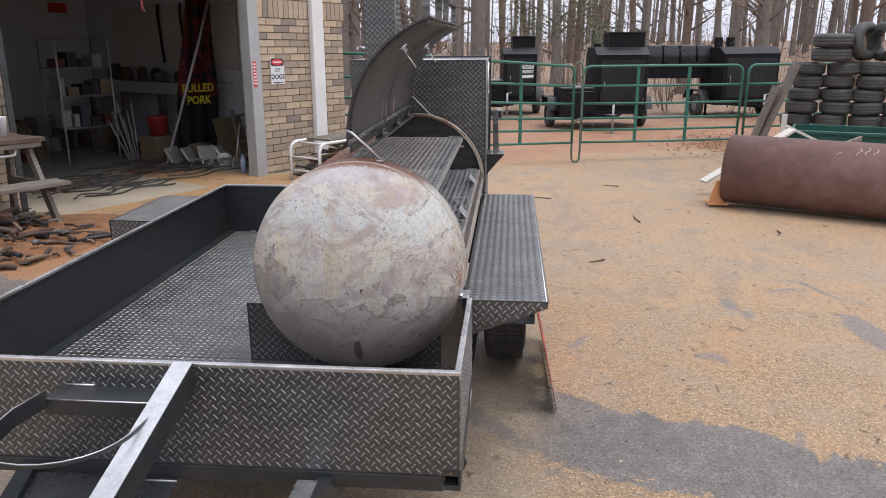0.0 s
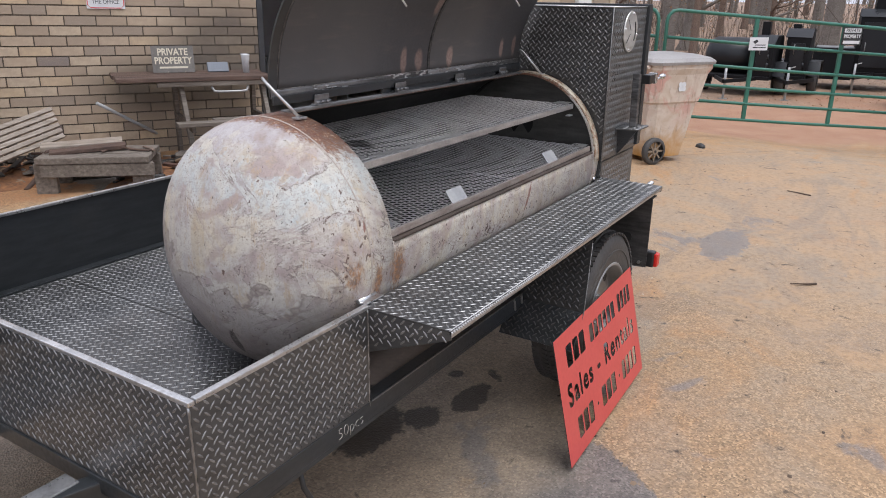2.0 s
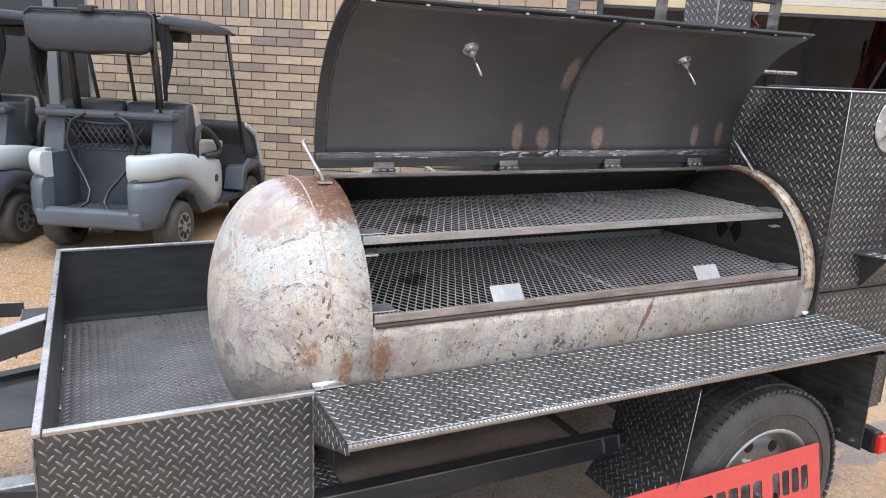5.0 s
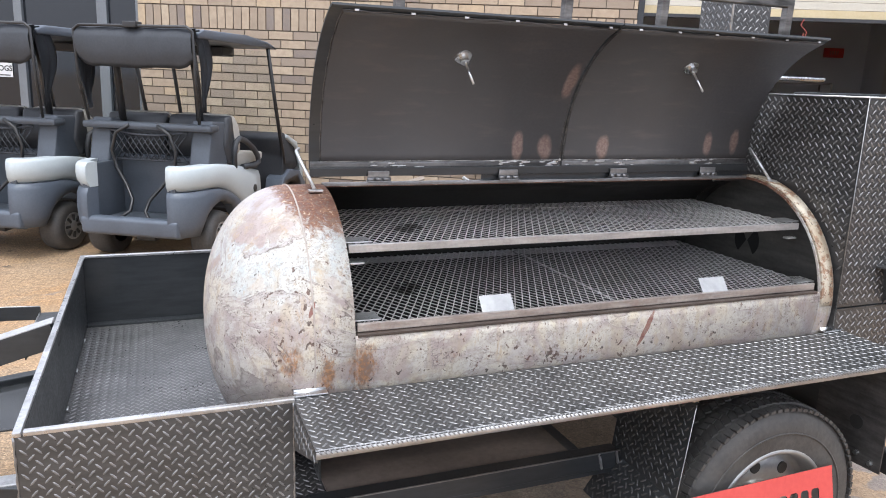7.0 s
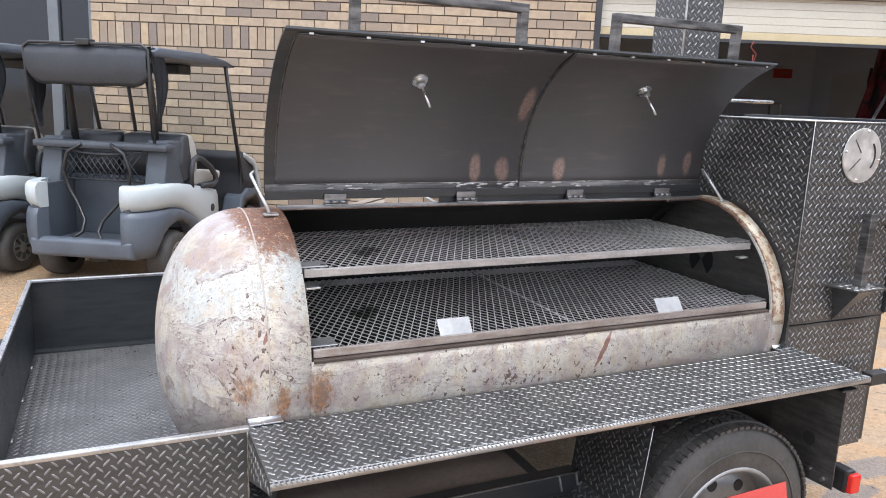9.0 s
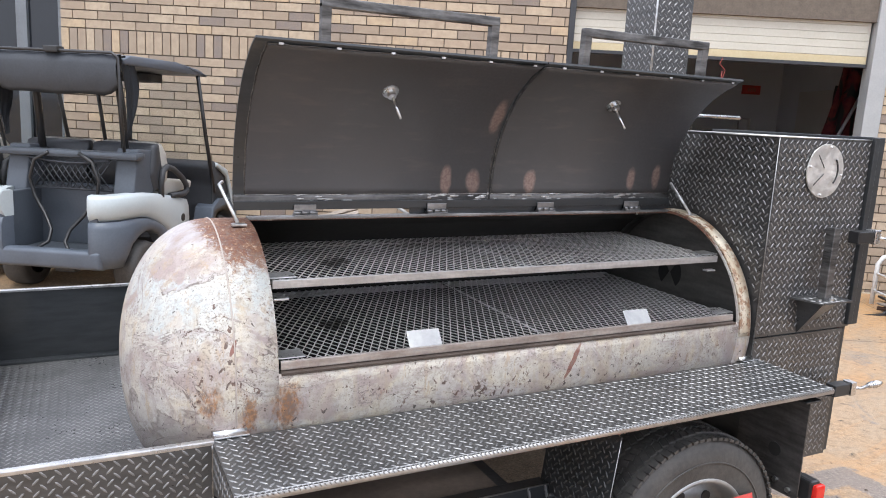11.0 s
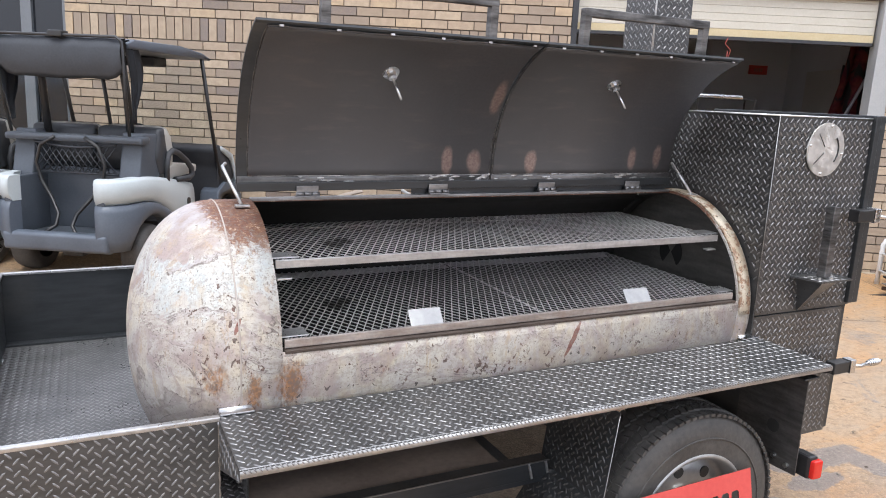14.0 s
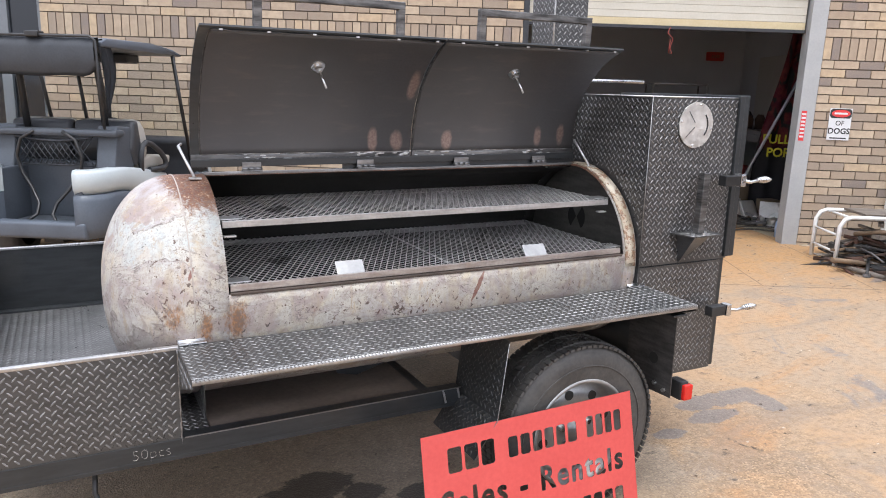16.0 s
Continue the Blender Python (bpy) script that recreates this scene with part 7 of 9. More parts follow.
def wheelie_bin(m):
    bin_ = thing("wheelie_bin", m, "tall tan wheelie bin stained red and orange, dark lid shut", "bin")
    bm = bmesh.new()
    rings = []
    for z, a, b0, b1 in ((0.05, 0.25, 0.02, 0.52), (0.12, 0.26, 0.0, 0.54), (0.62, 0.315, -0.03, 0.62), (0.64, 0.33, -0.045, 0.64), (0.92, 0.36, -0.06, 0.70), (0.98, 0.385, -0.08, 0.73), (1.02, 0.385, -0.08, 0.73)):
        c = 0.07
        pts = [(-a + c, b0), (a - c, b0), (a, b0 + c), (a, b1 - c), (a - c, b1), (-a + c, b1), (-a, b1 - c), (-a, b0 + c)]
        rings.append([bm.verts.new((x, y, z)) for x, y in pts])
    for p, q in zip(rings, rings[1:]):
        for k in range(8):
            bm.faces.new((p[k], p[(k + 1) % 8], q[(k + 1) % 8], q[k]))
    bm.faces.new(rings[0][::-1])
    bm.faces.new(rings[-1])
    part("body", bm, BINSIDE, bin_)
    bm = bmesh.new()
    rings = []
    for z, g in ((1.022, 0.02), (1.05, 0.025), (1.085, -0.02), (1.115, -0.14)):
        a, b0, b1, c = 0.385 + g, -0.10 - g, 0.73 + g, 0.08
        pts = [(-a + c, b0), (a - c, b0), (a, b0 + c), (a, b1 - c), (a - c, b1), (-a + c, b1), (-a, b1 - c), (-a, b0 + c)]
        rings.append([bm.verts.new((x, y, z)) for x, y in pts])
    for p, q in zip(rings, rings[1:]):
        for k in range(8):
            bm.faces.new((p[k], p[(k + 1) % 8], q[(k + 1) % 8], q[k])).smooth = False
    bm.faces.new(rings[0][::-1])
    bm.faces.new(rings[-1])
    part("lid", bm, plain("faded_bin_lid", (0.20, 0.185, 0.175), (0.34, 0.325, 0.31), 5, 0.5), bin_, "faded dark bin lid")
    bm = bmesh.new()
    tube(bm, [(-0.30, -0.12, 1.0), (0.30, -0.12, 1.0)], 0.018, 8)
    part("grip", bm, BINSIDE, bin_)
    bm = bmesh.new()
    tube(bm, [(-0.36, 0.03, 0.14), (0.36, 0.03, 0.14)], 0.014, 7)
    part("axle", bm, INK, bin_)
    for s in (-1, 1):
        bm = bmesh.new()
        lathe(bm, [(s * 0.29, 0.10), (s * 0.29, 0.13), (s * 0.31, 0.142), (s * 0.345, 0.142), (s * 0.36, 0.13), (s * 0.36, 0.105)], "x", (0, 0.03, 0.14), 32)
        w = part("wheel", bm, RUBBER, bin_)
        bm = bmesh.new()
        for k in range(8):
            t = 2 * math.pi * k / 8
            beam(bm, (s * 0.34, 0.03, 0.14), (s * 0.34, 0.03 + 0.108 * math.cos(t), 0.14 + 0.108 * math.sin(t)), 0.014, 0.016)
        bmesh.ops.create_cone(bm, cap_ends=True, segments=14, radius1=0.035, radius2=0.035, depth=0.04, matrix=pose(s * 0.335, 0.03, 0.14, 0, 90, 0))
        part("spokes", bm, plain("dusty_spokes", (0.16, 0.12, 0.08), (0.28, 0.22, 0.16), 9, 0.8), w)
    bm = bmesh.new()
    for a in (45, 135, 225, 315):
        bmesh.ops.create_cone(bm, cap_ends=True, segments=10, radius1=0.028, radius2=0.028, depth=0.004, matrix=pose(0.353, 0.30 + 0.03 * math.cos(math.radians(a)), 0.80 + 0.03 * math.sin(math.radians(a)), 0, 83, 0))
    part("white_mark", bm, WHITE, bin_)


wheelie_bin(pose(6.93, 1.28, fall(6.93, 1.28), 0, 0, -122))

# ---- green field gates ----
GREEN = plain("green_gate_paint", (0.018, 0.10, 0.07), (0.035, 0.155, 0.11), 6, 0.45)
GREENWORN = plain("worn_green_chain", (0.10, 0.14, 0.10), (0.2, 0.2, 0.17), 20, 0.5, 0.4)
RAILS = (0.13, 0.35, 0.56, 0.82, 1.13, 1.47)


def gate_panel(a, b, posts, label, za=0.0, zb=0.0):
    """A tube gate from plan point a to b with round top corners."""
    a, b = Vector((*a, za)), Vector((*b, zb))
    d = (b - a)
    gate = thing("field_gate", Matrix.Translation(a), label, "gate", "green field gates")
    L = d.length
    e = d / L
    bm = bmesh.new()
    r = 0.14
    pts = [(0, RAILS[0])] + [(0, RAILS[-1] - r)] + [(r - r * math.cos(math.radians(t)), RAILS[-1] - r + r * math.sin(math.radians(t))) for t in (30, 60, 90)] + [(L - r + r * math.sin(math.radians(t)), RAILS[-1] - r + r * math.cos(math.radians(t))) for t in (0, 30, 60, 90)] + [(L, RAILS[0])]
    tube(bm, [e * s + Vector((0, 0, z)) for s, z in pts], 0.024, 8)
    part("outer_tube", bm, GREEN, gate)
    for z in RAILS[:-1]:
        bm = bmesh.new()
        tube(bm, [Vector((0, 0, z)), e * (L / 2) + Vector((0, 0, z - 0.008)), e * L + Vector((0, 0, z))], 0.021, 8)
        part("rail", bm, GREEN, gate)
    for f in posts:
        bm = bmesh.new()
        beam(bm, e * (L * f) + Vector((0, 0, RAILS[0])), e * (L * f) + Vector((0, 0, RAILS[-1])), 0.055, 0.03, 0.004, up=(-e.y, e.x, 0))
        part("upright", bm, GREEN, gate)
    return gate, e, L


G0, G1, G2, G3 = (9.03, 1.62), (11.58, -1.24), (12.28, -4.33), (13.1, -6.6)
gate_a, ea, la = gate_panel(G0, G1, (0.33, 0.67), "green tube field gate across the yard", 0.06, -0.2)
gate_b, eb, lb = gate_panel((11.64, -1.40), G2, (0.34, 0.66), "green tube field gate joined to its neighbour by a loop", -0.2, -0.2)
gate_panel((12.33, -4.45), G3, (0.4, 0.8), "green tube gate running behind the tyre stack", -0.2, -0.2)
gate_panel((10.1, 4.4), (9.13, 1.76), (0.35, 0.7), "green tube gate behind the wheelie bin", 0.1, 0.06)
bm = bmesh.new()
c = Vector((11.61, -1.32, -0.21))
tube(bm, [c + Vector((0.02, 0.075 * w, z)) for w, z in ((1, 1.40), (1, 0.0), (0.9, -0.16), (0.5, -0.21), (-0.5, -0.21), (-0.9, -0.16), (-1, 0.0), (-1, 1.40), (-0.8, 1.50), (-0.3, 1.55), (0.3, 1.55), (0.8, 1.50))], 0.02, 8, closed=True)
loop_post = single("gate_loop", bm, plain("old_green_tube", (0.07, 0.10, 0.075), (0.13, 0.16, 0.12), 8, 0.5), Matrix(), "long green steel loop that couples two gates", "gate loop")
bm = bmesh.new()
for k in range(9):
    p = c + Vector((-0.04 + 0.02 * math.sin(k), 0.06 * math.cos(k * 1.1), 0.50 + 0.035 * math.sin(k * 0.7) + 0.01 * k))
    bmesh.ops.create_uvsphere(bm, u_segments=6, v_segments=4, radius=0.02, matrix=Matrix.Translation(p))
part("chain", bm, GREENWORN, loop_post, "tarnished chain")


def gate_sign(name, w, h, p, yaw, label, base):
    return wall_sign(name, w, h, pose(*p, 90, 0, yaw), label, base)


GYAW = math.degrees(math.atan2(ea.y, ea.x)) + 180 + 180
tagp = Vector((*G0, 0.06)) + ea * la * 0.345
tag = gate_sign("gate_tag", 0.27, 0.165, (tagp.x - 0.06, tagp.y - 0.02, tagp.z + 1.14), GYAW, "small white maker's tag on the green gate", WHITE)
patch("mark", tag, [(-0.09, 0.03), (-0.03, 0.055), (-0.01, 0.03), (-0.05, 0.0), (-0.07, 0.012)], INK)
patch("printed_bar", tag, oblong(-0.05, 0.10, -0.02, -0.008, 0.002), INK)
patch("printed_bar", tag, oblong(-0.08, 0.11, -0.052, -0.04, 0.002), INK)
sp = Vector((*G0, 0.06)) + ea * la * 0.70
keep = gate_sign("gate_notice", 0.29, 0.235, (sp.x - 0.06, sp.y - 0.02, sp.z + 1.34), GYAW, "black and white private property notice on the green gate", INK)
patch("white_field", keep, oblong(-0.125, 0.125, 0.045, 0.10, 0.005), WHITE)
bm = bmesh.new()
box(bm, (-0.125, -0.10, 0.0022), (0.125, -0.06, 0.003))
part("printed_bar", bm, WHITE, keep)
words("wording", "PRIVATE", 0.062, INK, keep, pose(0, 0.072, 0.0035), bold=0.001, squeeze=0.9)
words("wording", "PROPERTY", 0.062, WHITE, keep, pose(0, -0.005, 0.0035), bold=0.002, squeeze=0.85)

# ---- parked black smoker trailers beyond the gate ----
MATTEBLACK = plain("matte_black_paint", (0.004, 0.004, 0.005), (0.010, 0.010, 0.011), 3, 0.6, spec=0.2)
TRAYTOP = plain("dull_tray_cover", (0.16, 0.165, 0.17), (0.30, 0.305, 0.31), 4, 0.45, 0.3)
GREYLID = plain("dusty_black_lid", (0.006, 0.007, 0.008), (0.016, 0.017, 0.02), 2.5, 0.38, spec=0.35)


def parked_smoker(m, label, w=1.7, body=1.5, box_w=1.0, top=1.9, stack=2.0, tray=True, tank=False, stacks=1):
    """A black smoker on two wheels, its side to +y, seen from -y."""
    t = thing("parked_smoker", m, label, "trailer", "parked smoker trailers")
    left, right = w / 2 - box_w, w / 2
    bm = bmesh.new()
    box(bm, (-w / 2, -0.1, 0.38), (w / 2, 1.6, 0.46), 0.01)
    part("chassis", bm, MATTEBLACK, t)
    if tank:
        bm = bmesh.new()
        lathe(bm, [(-w / 2 - 0.12, 0.001), (-w / 2 - 0.10, 0.2), (-w / 2 - 0.02, 0.36), (-w / 2 + 0.1, 0.42), (w / 2 - 0.35, 0.42), (w / 2 - 0.35, 0.001)], "x", (0, 0.6, 0.86), 36)
        part("tank", bm, GREYLID, t, "round black tank")
    elif tray:
        bm = bmesh.new()
        box(bm, (-w / 2, -0.15, 0.26), (left, -0.11, 1.02), 0.006)
        box(bm, (-w / 2, 0.86, 0.26), (left, 0.90, 1.02), 0.006)
        box(bm, (-w / 2, -0.11, 0.26), (-w / 2 + 0.03, 0.86, 1.02), 0.006)
        box(bm, (-w / 2 + 0.03, -0.11, 0.30), (left, 0.86, 0.34))
        part("tray", bm, MATTEBLACK, t, "deep black steel tray")
        bm = bmesh.new()
        box(bm, (-w / 2 + 0.05, 0.05, 0.99), (left - 0.02, 0.84, 1.035), 0.008)
        part("tray_cover", bm, TRAYTOP, t, "dull grey tray cover")
        bm = bmesh.new()
        tube(bm, [(-w / 2 + 0.15, -0.16, 0.86), (-w / 2 + 0.2, -0.2, 0.92), (left - 0.1, -0.2, 0.95), (left - 0.05, -0.16, 0.9)], 0.014, 6)
        part("tray_handle", bm, MILL, t)
    bm = bmesh.new()
    side_prism(bm, [(-0.05, 0.42), (-0.05, body - 0.16), (0.24, body), (1.0, body), (1.15, body - 0.2), (1.15, 0.42)], left, right, 0.015)
    part("firebox", bm, MATTEBLACK, t, "upright black firebox")
    bm = bmesh.new()
    side_prism(bm, [(-0.09, body - 0.17), (0.22, body + 0.015), (0.26, body + 0.002), (-0.05, body - 0.185)], left - 0.03, right + 0.02, 0.004)
    part("firebox_lid", bm, GREYLID, t, "dusty sloping lid")
    bm = bmesh.new()
    box(bm, (left + 0.10, -0.075, 0.58), (right - 0.10, -0.05, body - 0.30), 0.006)
    door = part("door", bm, GREYLID, t, "black firebox door")
    bm = bmesh.new()
    tube(bm, [(left + 0.18, -0.07, 0.95), (left + 0.18, -0.13, 0.97), (left + 0.18, -0.13, 1.15), (left + 0.18, -0.07, 1.17)], 0.012, 6)
    part("handle", bm, RAW, door)
    for z in (0.72, body - 0.45):
        bm = bmesh.new()
        tube(bm, [(right - 0.09, -0.075, z - 0.05), (right - 0.09, -0.075, z + 0.05)], 0.018, 8)
        part("door_hinge", bm, MILL, door)
    if top > body:
        bm = bmesh.new()
        box(bm, (left + box_w * 0.3, 0.32, body - 0.01), (right - 0.01, 0.95, top), 0.02)
        part("upper_chamber", bm, MATTEBLACK, t)
        bm = bmesh.new()
        box(bm, (left + box_w * 0.3 - 0.02, 0.28, top), (right + 0.01, 0.99, top + 0.025), 0.006)
        part("chamber_cap", bm, GREYLID, t)
    for k in range(stacks):
        bm = bmesh.new()
        box(bm, (left + 0.04 + 0.36 * k, 0.5, body - 0.05), (left + 0.21 + 0.36 * k, 0.67, stack), 0.008)
        part("smoke_pipe", bm, MATTEBLACK, t)
    for s in (-1, 1):
        bm = bmesh.new()
        lathe(bm, [(p + s * (w / 2 + 0.12), r) for p, r in ((-0.09, 0.18), (-0.10, 0.27), (-0.07, 0.325), (0.07, 0.325), (0.10, 0.27), (0.09, 0.18))], "x", (0, 0.75, 0.32), 28)
        tyre = part("wheel", bm, RUBBER, t)
        bm = bmesh.new()
        lathe(bm, [(s * (w / 2 + 0.17), 0.185), (s * (w / 2 + 0.18), 0.175), (s * (w / 2 + 0.14), 0.14), (s * (w / 2 + 0.16), 0.06), (s * (w / 2 + 0.16), 0.001)], "x", (0, 0.75, 0.32), 24)
        part("rim", bm, RIM, tyre)
        bm = bmesh.new()
        side_prism(bm, [(0.20, 0.46), (0.24, 0.46), (0.42, 0.74), (1.12, 0.74), (1.28, 0.50), (1.32, 0.50), (1.15, 0.775), (0.40, 0.775)], s * (w / 2 + 0.005), s * (w / 2 + 0.26), 0.004)
        part("fender", bm, GREYLID, t, "dusty black fender")
    for s in (-1, 1):
        bm = bmesh.new()
        beam(bm, (s * 0.45, -0.05, 0.40), (0.0, -1.1, 0.40), 0.05, 0.08, 0.005)
        part("tongue", bm, MATTEBLACK, t)
    bm = bmesh.new()
    tube(bm, [(0.0, -0.95, 0.0), (0.0, -0.95, 0.72)], 0.028, 8)
    tube(bm, [(0.0, -0.95, 0.70), (0.12, -0.95, 0.74)], 0.012, 6)
    box(bm, (-0.08, -1.03, 0), (0.08, -0.87, 0.012))
    part("jack", bm, RIM, t, "dull silver jack")
    return t


def facing(x, y, yaw):
    return pose(x, y, fall(x, y), 0, 0, yaw)


parked_smoker(facing(20.5, 0.07, -84), "black smoker trailer parked on red clay, low tray in front", 1.9, 1.95, 0.97, 2.27, 1.95)
parked_smoker(facing(17.0, -2.43, -82), "black smoker trailer with a tall sloping firebox", 2.15, 1.98, 1.28, 2.33, 2.08)
parked_smoker(facing(20.0, -6.75, -75), "black smoker trailer with two short square stacks", 1.9, 1.95, 1.7, 1.9, 2.22, tray=False, stacks=2)
parked_smoker(facing(17.6, 2.29, -92), "black tank smoker trailer parked near the woods", 1.5, 1.35, 0.45, 1.3, 1.65, tank=True)
parked_smoker(facing(18.2, 1.15, -88), "small black smoker trailer at the wood's edge", 0.55, 1.5, 0.5, 1.45, 1.6, tray=False)
parked_smoker(facing(15.5, -11.5, -60), "black smoker trailer behind the tyre stack", 1.8, 1.5, 1.1, 1.7, 1.9)

row = thing("smoker_row", facing(20.4, -4.98, -85), "long black smoker with four glossy lids in a row", "trailer", "parked smoker trailers")
bm = bmesh.new()
box(bm, (-0.99, 0.1, 1.08), (0.99, 0.9, 1.40), 0.02)
part("body", bm, MATTEBLACK, row)
for k in range(4):
    bm = bmesh.new()
    side_prism(bm, [(0.05, 1.40), (0.03, 1.72), (0.16, 2.02), (0.7, 2.02), (0.8, 1.40)], -0.97 + 0.487 * k, -0.97 + 0.487 * k + 0.465, 0.04)
    lid = part("lid", bm, GREYLID, row, "glossy black lid")
    bm = bmesh.new()
    tube(bm, [(-0.92 + 0.487 * k, 0.04, 1.47), (-0.90 + 0.487 * k, 0.0, 1.48), (-0.62 + 0.487 * k, 0.0, 1.48), (-0.60 + 0.487 * k, 0.04, 1.47)], 0.012, 6)
    part("handle", bm, RAW, lid)
for x in (-0.9, 0.9):
    for y in (0.2, 0.75):
        bm = bmesh.new()
        box(bm, (x - 0.03, y - 0.03, 0.0), (x + 0.03, y + 0.03, 1.09), 0.005)
        part("leg", bm, MATTEBLACK, row)

# ---- tyre stack, green skip, boards ----
def loose_tyre(name="tyre"):
    bm = bmesh.new()
    lathe(bm, [(0.0, 0.15), (0.004, 0.19), (0.02, 0.225), (0.04, 0.24), (0.07, 0.242), (0.075, 0.239), (0.082, 0.239), (0.087, 0.242), (0.113, 0.242), (0.118, 0.239), (0.125, 0.239), (0.13, 0.242), (0.16, 0.24), (0.18, 0.225), (0.196, 0.19), (0.20, 0.15), (0.17, 0.14), (0.03, 0.14), (0.0, 0.15)], "z", (0, 0, 0), 30)
    return bm


first = single("tyre", loose_tyre(), RUBBER, pose(10.72, -4.73, fall(10.72, -4.73)), "worn black car tyre in a tall stack", "tyre", "stacked tyres")
rnd = random.Random(4)
for k in range(7):
    bx_, by_ = 10.72 - 0.17 * k, -4.73 - 0.425 * k
    z = fall(bx_, by_)
    for j in range((9, 9, 9, 10, 10, 9, 10)[k]):
        if k or j:
            copy_thing(first, pose(bx_ + rnd.uniform(-0.04, 0.04), by_ - 0.022 * j + rnd.uniform(-0.035, 0.035), z + j * 0.2005, rnd.uniform(-3, 3), rnd.uniform(-3, 3), rnd.uniform(0, 360)))
wide_ = Matrix.Diagonal((1.2, 1.2, 1.05, 1))
for x, y, z, rx, rz in ((10.5, -5.12, 1.372, 0, 0), (10.48, -5.12, 1.585, 0, 70), (10.55, -5.52, 1.66, 82, -60), (10.3, -5.72, 1.66, 84, 20), (10.2, -6.1, 1.70, 80, 30), (9.95, -6.75, 1.76, 84, 5)):
    copy_thing(first, pose(x, y, z, rx, 0, rz) @ wide_)

SKIP = plain("green_skip_paint", (0.010, 0.06, 0.045), (0.025, 0.10, 0.075), 4, 0.4)
skip = thing("green_skip", facing(8.15, -4.15, -112), "low dark green metal skip half full of boards", "skip")
for a, b in (((-0.3, -0.62, 0.12), (2.6, -0.58, 0.76)), ((-0.3, 0.58, 0.12), (2.6, 0.62, 0.76)), ((-0.34, -0.62, 0.12), (-0.3, 0.62, 0.76)), ((2.56, -0.62, 0.12), (2.6, 0.62, 0.76))):
    bm = bmesh.new()
    box(bm, a, b, 0.008)
    part("side", bm, SKIP, skip)
bm = bmesh.new()
box(bm, (-0.3, -0.58, 0.10), (2.56, 0.58, 0.14))
part("bottom", bm, SKIP, skip)
bm = bmesh.new()
box(bm, (-0.36, -0.65, 0.76), (2.62, -0.57, 0.80), 0.008)
part("rim", bm, SKIP, skip)
bm = bmesh.new()
box(bm, (0.72, -0.626, 0.58), (1.12, -0.621, 0.69))
part("label_plate", bm, WHITE, skip, "pale worn label plate")
for k, (a, b, w) in enumerate((((6.9, -2.40, 0.10), (7.2, -3.45, 0.68), 0.14), ((7.32, -3.39, 0.40), (7.3, -3.38, 0.85), 0.06), ((7.3, -3.40, 0.72), (7.3, -3.80, 0.53), 0.05), ((7.9, -5.0, 0.72), (6.9, -5.6, 0.60), 0.28))):
    bm = bmesh.new()
    beam(bm, a, b, w, 0.03, 0.004)
    single("white_board", bm, plain("whitewashed_board", (0.48, 0.45, 0.38), (0.62, 0.60, 0.53), 5, 0.7), Matrix(), "pale painted board dumped beside the rusty pipe", "board", "dumped boards")
for k, (a, b, w) in enumerate((((10.30, -4.0, -0.15), (10.44, -4.58, 1.33), 0.16), ((10.36, -3.92, -0.15), (10.40, -4.30, 1.0), 0.13))):
    bm = bmesh.new()
    beam(bm, a, b, w, 0.07, 0.008)
    single("timber_beam", bm, OLDWOOD, Matrix(), "weathered grey timber leaning on the tyre stack", "beam", "leaning timbers")
bm = bmesh.new()
prism(bm, [(7.05, -3.0, 0.02), (6.75, -4.0, 0.0), (6.75, -4.05, 0.66), (7.0, -3.35, 0.30)], (0.03, 0.01, 0))
single("plywood_sheet", bm, PALEWOOD, Matrix(), "cut plywood sheet standing against the boards", "board")

# ---- big rusty pipe, cone ----
def rust_pipe():
    n = Nodes("brown_rusted_pipe", 0.7, 0.1)
    big, mid, fine = n.noise(1.6, 5, 0.6, distort=0.4), n.noise(9, 5, 0.6), n.noise(70, 3)
    col = n.ramp(n.mix(0.4, big, mid), (0.3, (0.10, 0.055, 0.045)), (0.5, (0.155, 0.085, 0.07)), (0.7, (0.22, 0.135, 0.115)))
    x, y, z = n.axes()
    low = n.math("ADD", n.math("MULTIPLY", z, -3.0), n.math("MULTIPLY", big, 1.2))
    col = n.mix(n.ramp(low, (0.62, 0.0), (0.9, 0.7)), col, (0.33, 0.19, 0.085))
    n.colour(col)
    return n.bump(n.mix(0.5, mid, fine), 0.25, 0.006).mat


bm = bmesh.new()
lathe(bm, [(0, 0.345), (0, 0.365), (3.4, 0.365), (3.4, 0.345), (0.0, 0.345)], "x", (0, 0, 0.365), 56)
single("steel_pipe", bm, rust_pipe(), pose(6.26, -2.50, 0.0, 0, 0, -119), "large brown rusted steel pipe lying on the yard", "pipe")
ORANGE = plain("faded_orange_cone", (0.44, 0.17, 0.05), (0.56, 0.28, 0.12), 8, 0.7)
bm = bmesh.new()
box(bm, (-0.12, -0.12, 0), (0.12, 0.12, 0.02), 0.006)
lathe(bm, [(0.02, 0.10), (0.10, 0.082), (0.30, 0.025), (0.31, 0.018), (0.31, 0.001)], "z", (0, 0, 0), 20)
single("traffic_cone", bm, ORANGE, pose(6.14, -2.36, 0) @ Matrix.Diagonal((0.8, 0.8, 0.82, 1)), "small faded orange traffic cone beside the pipe", "cone")

